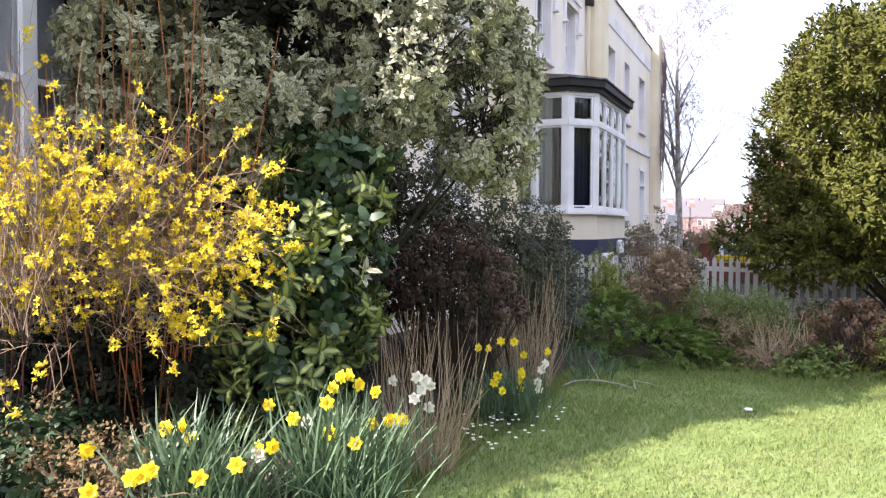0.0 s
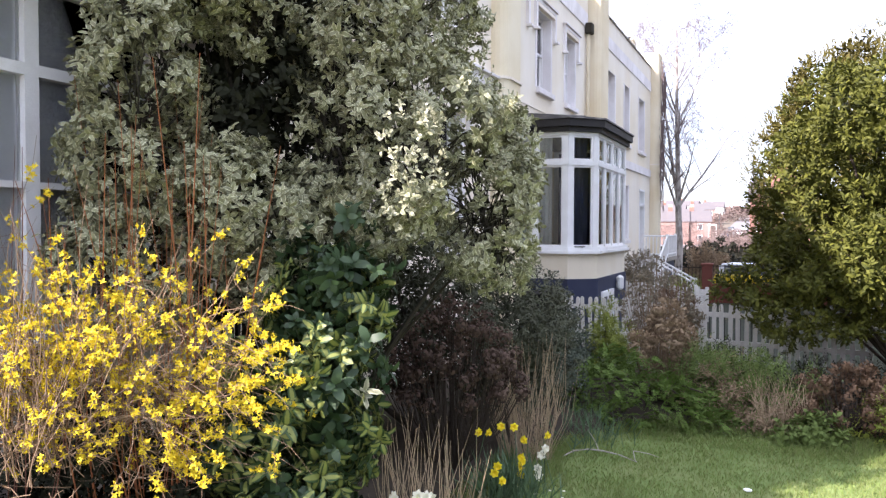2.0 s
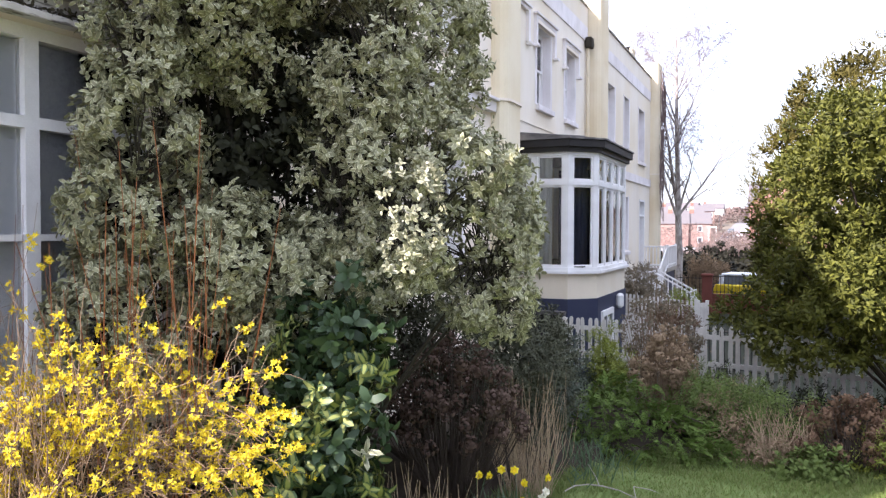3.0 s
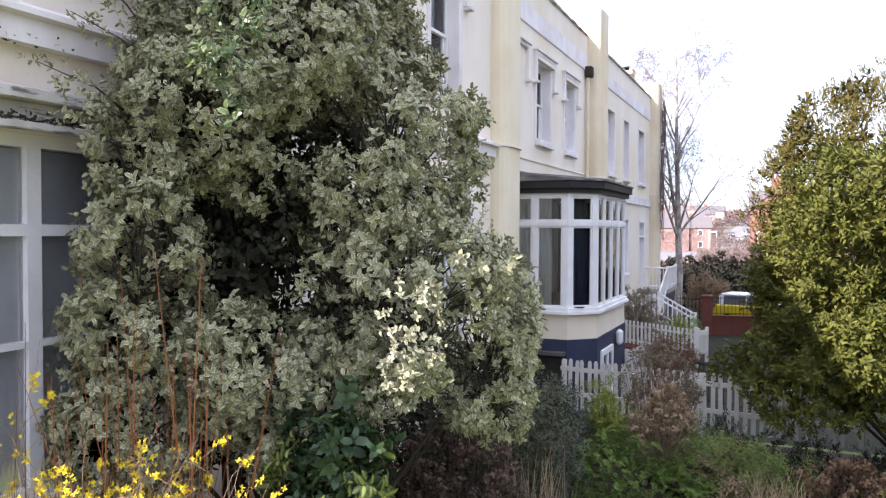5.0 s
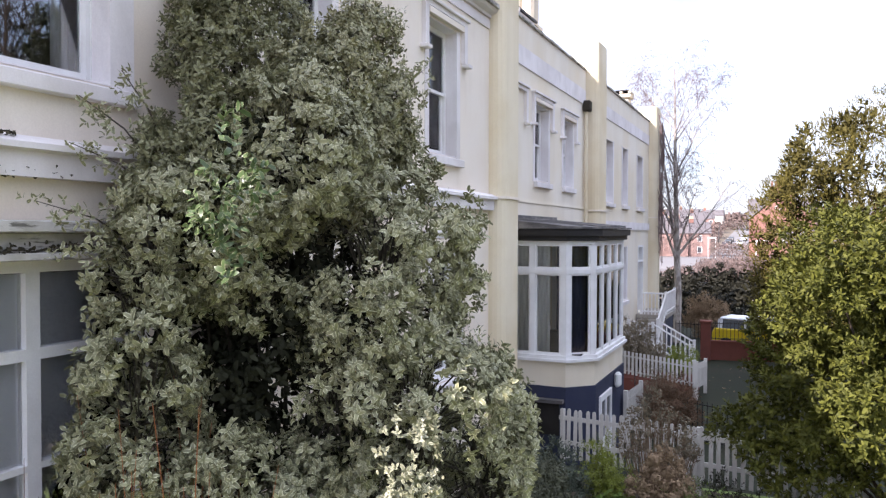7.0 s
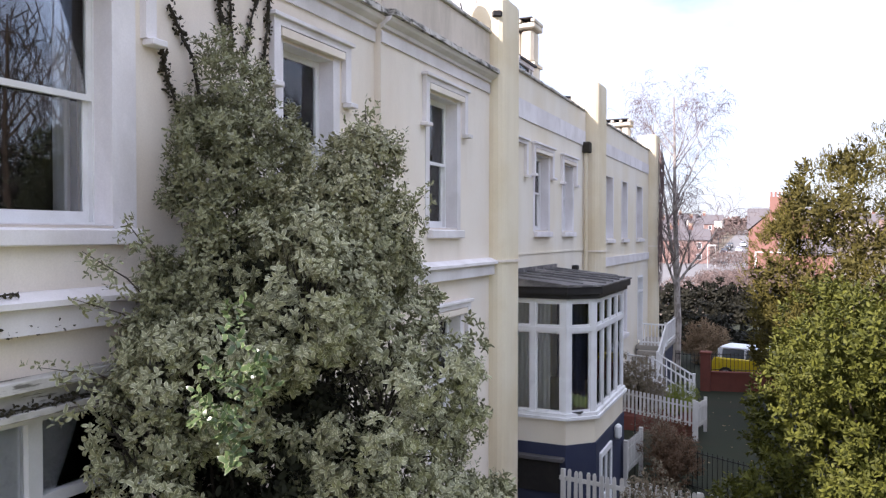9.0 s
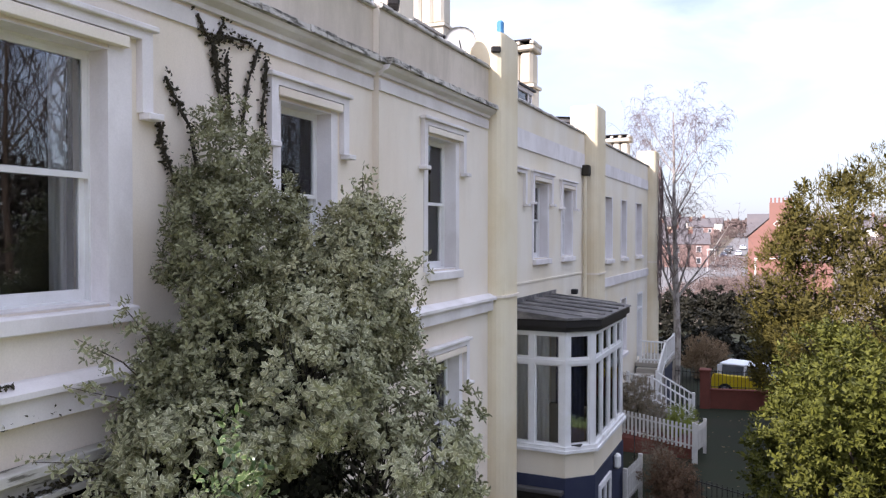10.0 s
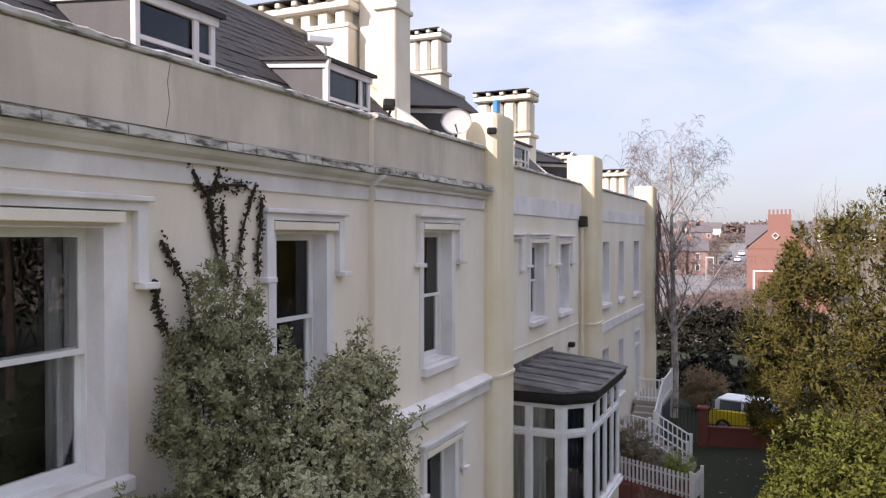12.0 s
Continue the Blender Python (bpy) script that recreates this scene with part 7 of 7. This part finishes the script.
# ---- daffodils ----
def daffodil(white):
    root = thing("daffodil", "white daffodil in bloom at the lawn edge" if white else "yellow daffodil in bloom at the lawn edge", "flower", "white daffodils" if white else "yellow daffodils")
    bm = bmesh.new()
    add_tube(bm, [(0, 0.02, -0.42), (0, 0.012, -0.2), (0, 0.01, -0.03), (0, -0.005, 0.0), (0, -0.015, 0.0)], [0.0045, 0.004, 0.0035, 0.0035, 0.003], 5)
    part("stalk", bm, BLADE, root)
    base = np.array([(0.0, -0.015, 0.0)] * 6)
    ang = np.arange(6) * math.pi / 3 + 0.3
    along = np.stack([np.cos(ang), np.full(6, -0.18), np.sin(ang)], axis=1)
    face = np.array([(0.0, -1.0, 0.0)] * 6)
    blades("petal_ring", base, along, face, 0.046, 0.034, DAFF_WHITE if white else DAFF_YELLOW, root, 0.05)
    bm = bmesh.new()
    rings = [[bm.verts.new((r * math.cos(a) * (1 + w * math.sin(a * 6)), y, r * math.sin(a) * (1 + w * math.sin(a * 6)))) for a in (2 * math.pi * k / 24 for k in range(24))] for r, y, w in ((0.010, -0.015, 0), (0.014, -0.032, 0), (0.018, -0.045, 0.05), (0.025, -0.051, 0.12))]
    for r0, r1 in zip(rings, rings[1:]):
        for k in range(24):
            bm.faces.new((r0[k], r0[(k + 1) % 24], r1[(k + 1) % 24], r1[k]))
    bm.faces.new(rings[0])
    part("trumpet", bm, DAFF_WHITE if white else TRUMPET, root, smooth=True)
    return root


TRUMPET = foliage("daffodil_trumpet", (0.88, 0.70, 0.02), None, 0.4, (0.86, 0.64, 0.015), 0.5, 0.3, 0.5)
NEAR_YELLOW = [(-2.75, 2.78, 0.80), (-2.74, 2.90, 0.79), (-2.67, 2.87, 0.73), (-2.59, 2.41, 0.69), (-2.56, 2.43, 0.71), (-2.57, 2.48, 0.70), (-2.40, 2.61, 0.66), (-2.31, 2.76, 0.68), (-2.69, 2.26, 0.66), (-2.87, 2.40, 0.78)]
EDGE_YELLOW = [(-2.72, 3.55, 0.76), (-2.36, 3.07, 0.69), (-2.40, 3.07, 0.68), (-2.48, 3.45, 0.72), (-2.26, 3.45, 0.84), (-2.27, 3.49, 0.66), (-2.12, 3.50, 0.62), (-2.15, 3.71, 0.68),
               (-2.12, 3.86, 0.66), (-2.09, 3.90, 0.67), (-2.06, 3.92, 0.66), (-2.28, 3.66, 0.94), (-2.25, 3.70, 0.95), (-2.33, 3.65, 0.88), (-2.27, 3.77, 0.87), (-2.20, 3.91, 0.80)]
FAR_YELLOW = [(-2.62, 6.52, 0.67), (-2.54, 6.56, 0.67), (-2.40, 6.57, 0.73), (-2.28, 6.62, 0.72), (-2.18, 6.66, 0.61), (-2.05, 6.84, 0.63), (-2.28, 6.17, 0.50), (-2.31, 6.16, 0.43), (-2.26, 6.18, 0.36),
              (-2.19, 6.54, 0.44), (-2.21, 6.53, 0.38), (-2.17, 6.55, 0.32), (-2.17, 6.56, 0.47)]
WHITES = [(-2.38, 4.47, 0.76), (-2.22, 4.45, 0.80), (-2.22, 4.51, 0.70), (-2.23, 4.44, 0.65), (-2.26, 4.76, 0.69), (-2.22, 4.67, 0.55), (-2.21, 4.57, 0.75), (-2.48, 3.56, 0.68), (-2.41, 3.04, 0.64),
          (-2.02, 6.71, 0.53), (-2.04, 6.70, 0.47), (-2.04, 6.61, 0.38), (-2.04, 6.61, 0.31)]
rnd = random.Random(3)
for white, places in ((False, NEAR_YELLOW + EDGE_YELLOW + FAR_YELLOW), (True, WHITES)):
    first = None
    for x, y, z in places:
        m = pose(x, y, z, rnd.uniform(-30, 15), rnd.uniform(-15, 15), rnd.uniform(-30, 75))
        if first is None:
            first = daffodil(white)
            first.matrix_basis = m
        else:
            copy_thing(first, m)


def tuft(name, centre, spread, count, length, width, material, label, seed, lean=0.45, curl=0.35, category="leaves"):
    """Strap leaves rising from the ground."""
    rg = np.random.default_rng(seed)
    base = np.stack([centre[0] + rg.normal(size=count) * spread[0], centre[1] + rg.normal(size=count) * spread[1], np.zeros(count)], axis=1)
    base[:, 2] = [ground_height(a, b) - 0.01 for a, b in base[:, :2]]
    out = rg.normal(size=(count, 3)) * lean
    out[:, 2] = 1.0
    face = np.cross(out, rg.normal(size=(count, 3)))
    ob = blades(name, base, out, face, length * rg.uniform(0.6, 1.15, count), width, material, None, curl)
    return tagged(ob, label, category, kind="stuff")


tuft("daffodil_foliage", (-2.56, 2.80, 0.2), (0.12, 0.11), 280, 0.50, 0.015, BLADE, "tuft of grey-green daffodil leaves", 1, 0.26)
tuft("daffodil_foliage", (-2.45, 3.15, 0.2), (0.08, 0.08), 50, 0.34, 0.013, BLADE, "small tuft of grey-green daffodil leaves", 5)
tuft("daffodil_foliage", (-2.22, 3.60, 0.1), (0.14, 0.15), 520, 0.62, 0.014, BLADE, "large tuft of grey-green daffodil leaves", 2, 0.28)
tuft("daffodil_foliage", (-2.33, 6.50, 0.0), (0.15, 0.15), 300, 0.50, 0.014, BLADE, "tuft of grey-green daffodil leaves", 3, 0.35)
tuft("daffodil_foliage", (-2.2, 9.2, 0.0), (0.25, 0.35), 200, 0.3, 0.014, BLADE, "green strap leaves at the bed edge", 4)
# rough grass and lawn
rg = np.random.default_rng(8)


def lawn(count, x0, x1, y0, y1, length, width, label, keep):
    x, y = rg.uniform(x0, x1, count), y0 + (y1 - y0) * rg.random(count)
    ok = keep(x, y)
    x, y = x[ok], y[ok]
    n = len(x)
    size = np.array([0.75 + 0.5 * noise.noise(Vector((a * 1.7, b * 1.7, 0))) for a, b in zip(x, y)])
    base = np.stack([x, y, np.full(n, -0.004)], axis=1)
    out = rg.normal(size=(n, 3)) * 0.5
    out[:, 2] = 1.0
    ob = blades("lawn_grass", base, out, np.cross(out, rg.normal(size=(n, 3))), length * size * rg.uniform(0.6, 1.2, n), width, GRASS, None, 0.35)
    return tagged(ob, label, "grass", kind="stuff")


lawn(66000, -2.8, 2.6, 3.9, 10.4, 0.072, 0.0068, "mown lawn grass with uneven tufts", lambda x, y: x > np.array([bed_edge(b) for b in y]) + 0.05)
lawn(9000, -2.9, -2.2, 4.3, 9.0, 0.13, 0.006, "longer grass along the bed edge", lambda x, y: x > -2.9)
lawn(12000, -2.4, 2.0, 8.9, 10.6, 0.13, 0.006, "longer grass before the far bed", lambda x, y: (x > -2.8 + (y - 8) * 0.5) & (y > 9.3))

# fallen branch, scraps and small flowers on the grass
branch = thing("fallen_branch", "pale crooked fallen branch on the lawn", "branch")
bm = bmesh.new()
add_tube(bm, [(-2.24, 8.16, 0.03), (-2.16, 8.36, 0.05), (-2.02, 8.45, 0.06), (-1.86, 8.46, 0.06), (-1.66, 8.42, 0.05), (-1.44, 8.30, 0.03)], [0.007, 0.009, 0.010, 0.010, 0.008, 0.005], 6)
part("bough", bm, STONE, branch)
for path in ([(-1.90, 8.46, 0.06), (-1.95, 8.52, 0.13), (-2.05, 8.55, 0.26)], [(-1.46, 8.31, 0.03), (-1.52, 8.50, 0.09), (-1.36, 8.60, 0.05), (-1.25, 8.58, 0.03)]):
    bm = bmesh.new()
    add_tube(bm, path, [0.006] * (len(path) - 1) + [0.003], 5)
    part("twig", bm, STONE, branch)
bm = bmesh.new()
bmesh.ops.create_icosphere(bm, subdivisions=2, radius=0.036, matrix=Matrix.Translation((-0.30, 7.87, 0.03)) @ Matrix.Diagonal((1.2, 0.8, 0.45, 1)))
for v in bm.verts:
    v.co += Vector((noise.noise(v.co * 40), noise.noise(v.co * 41), 0.5 * noise.noise(v.co * 42))) * 0.012
tagged(part("paper_scrap", bm, WHITE), "crumpled white scrap lying on the lawn", "litter")
rg = np.random.default_rng(15)
c = np.stack([rg.uniform(-2.55, -2.0, 60), rg.uniform(5.6, 6.9, 60), rg.uniform(0.06, 0.14, 60)], axis=1) + np.repeat(rg.normal(size=(12, 3)) * np.array([0.12, 0.25, 0.0]), 5, axis=0)
base = np.repeat(c, 5, axis=0)
a = np.tile(np.arange(5) * 1.2566, 60)
along = np.stack([np.cos(a), np.sin(a), np.full(300, 0.3)], axis=1)
tagged(blades("primrose_flowers", base, along, np.array([(0.2, -0.6, 0.8)] * 300), 0.018, 0.014, DAFF_WHITE, None, 0.0), "small white primroses at the edge of the grass", "flowers", kind="stuff")

# dry litter under the forsythia, fallen leaves in the court
rnd = random.Random(45)
bm = bmesh.new()
for _ in range(60):
    p = Vector((rnd.uniform(-3.9, -2.5), rnd.uniform(2.0, 3.3), rnd.uniform(0.42, 0.56)))
    a = rnd.uniform(0, 6.283)
    d = Vector((math.cos(a), math.sin(a), rnd.uniform(-0.2, 0.35))) * rnd.uniform(0.10, 0.34)
    add_tube(bm, [p - d * 0.5, p + Vector((rnd.gauss(0, 0.02), rnd.gauss(0, 0.02), 0.03)), p + d * 0.5], [0.003, 0.0035, 0.002], 4)
tagged(part("dry_stem_litter", bm, TAN_STEM), "dead brown stems lying under the forsythia", "litter", kind="stuff")
rg = np.random.default_rng(46)
n = 1300
p = np.stack([rg.uniform(-4.6, -2.3, n), rg.uniform(2.0, 4.1, n), np.zeros(n)], axis=1)
p[:, 2] = [ground_height(a, b) + 0.02 for a, b in p[:, :2]]
tagged(blades("leaf_litter", p, rg.normal(size=(n, 3)) * np.array([1, 1, 0.25]), np.array([[0, 0, 1.0]]) + rg.normal(size=(n, 3)) * 0.5, 0.034, 0.02, DARK_DRY), "brown leaf litter on the bed", "litter", kind="stuff")
n = 130
p = np.stack([rg.uniform(-3.2, 2.0, n), rg.uniform(16.0, 31.0, n), np.full(n, -0.335)], axis=1)
tagged(blades("fallen_leaves", p, rg.normal(size=(n, 3)) * np.array([1, 1, 0.15]), np.array([[0, 0, 1.0]]) + rg.normal(size=(n, 3)) * 0.3, 0.08, 0.05, DRY_LEAF), "fallen leaves scattered over the court", "litter", kind="stuff")
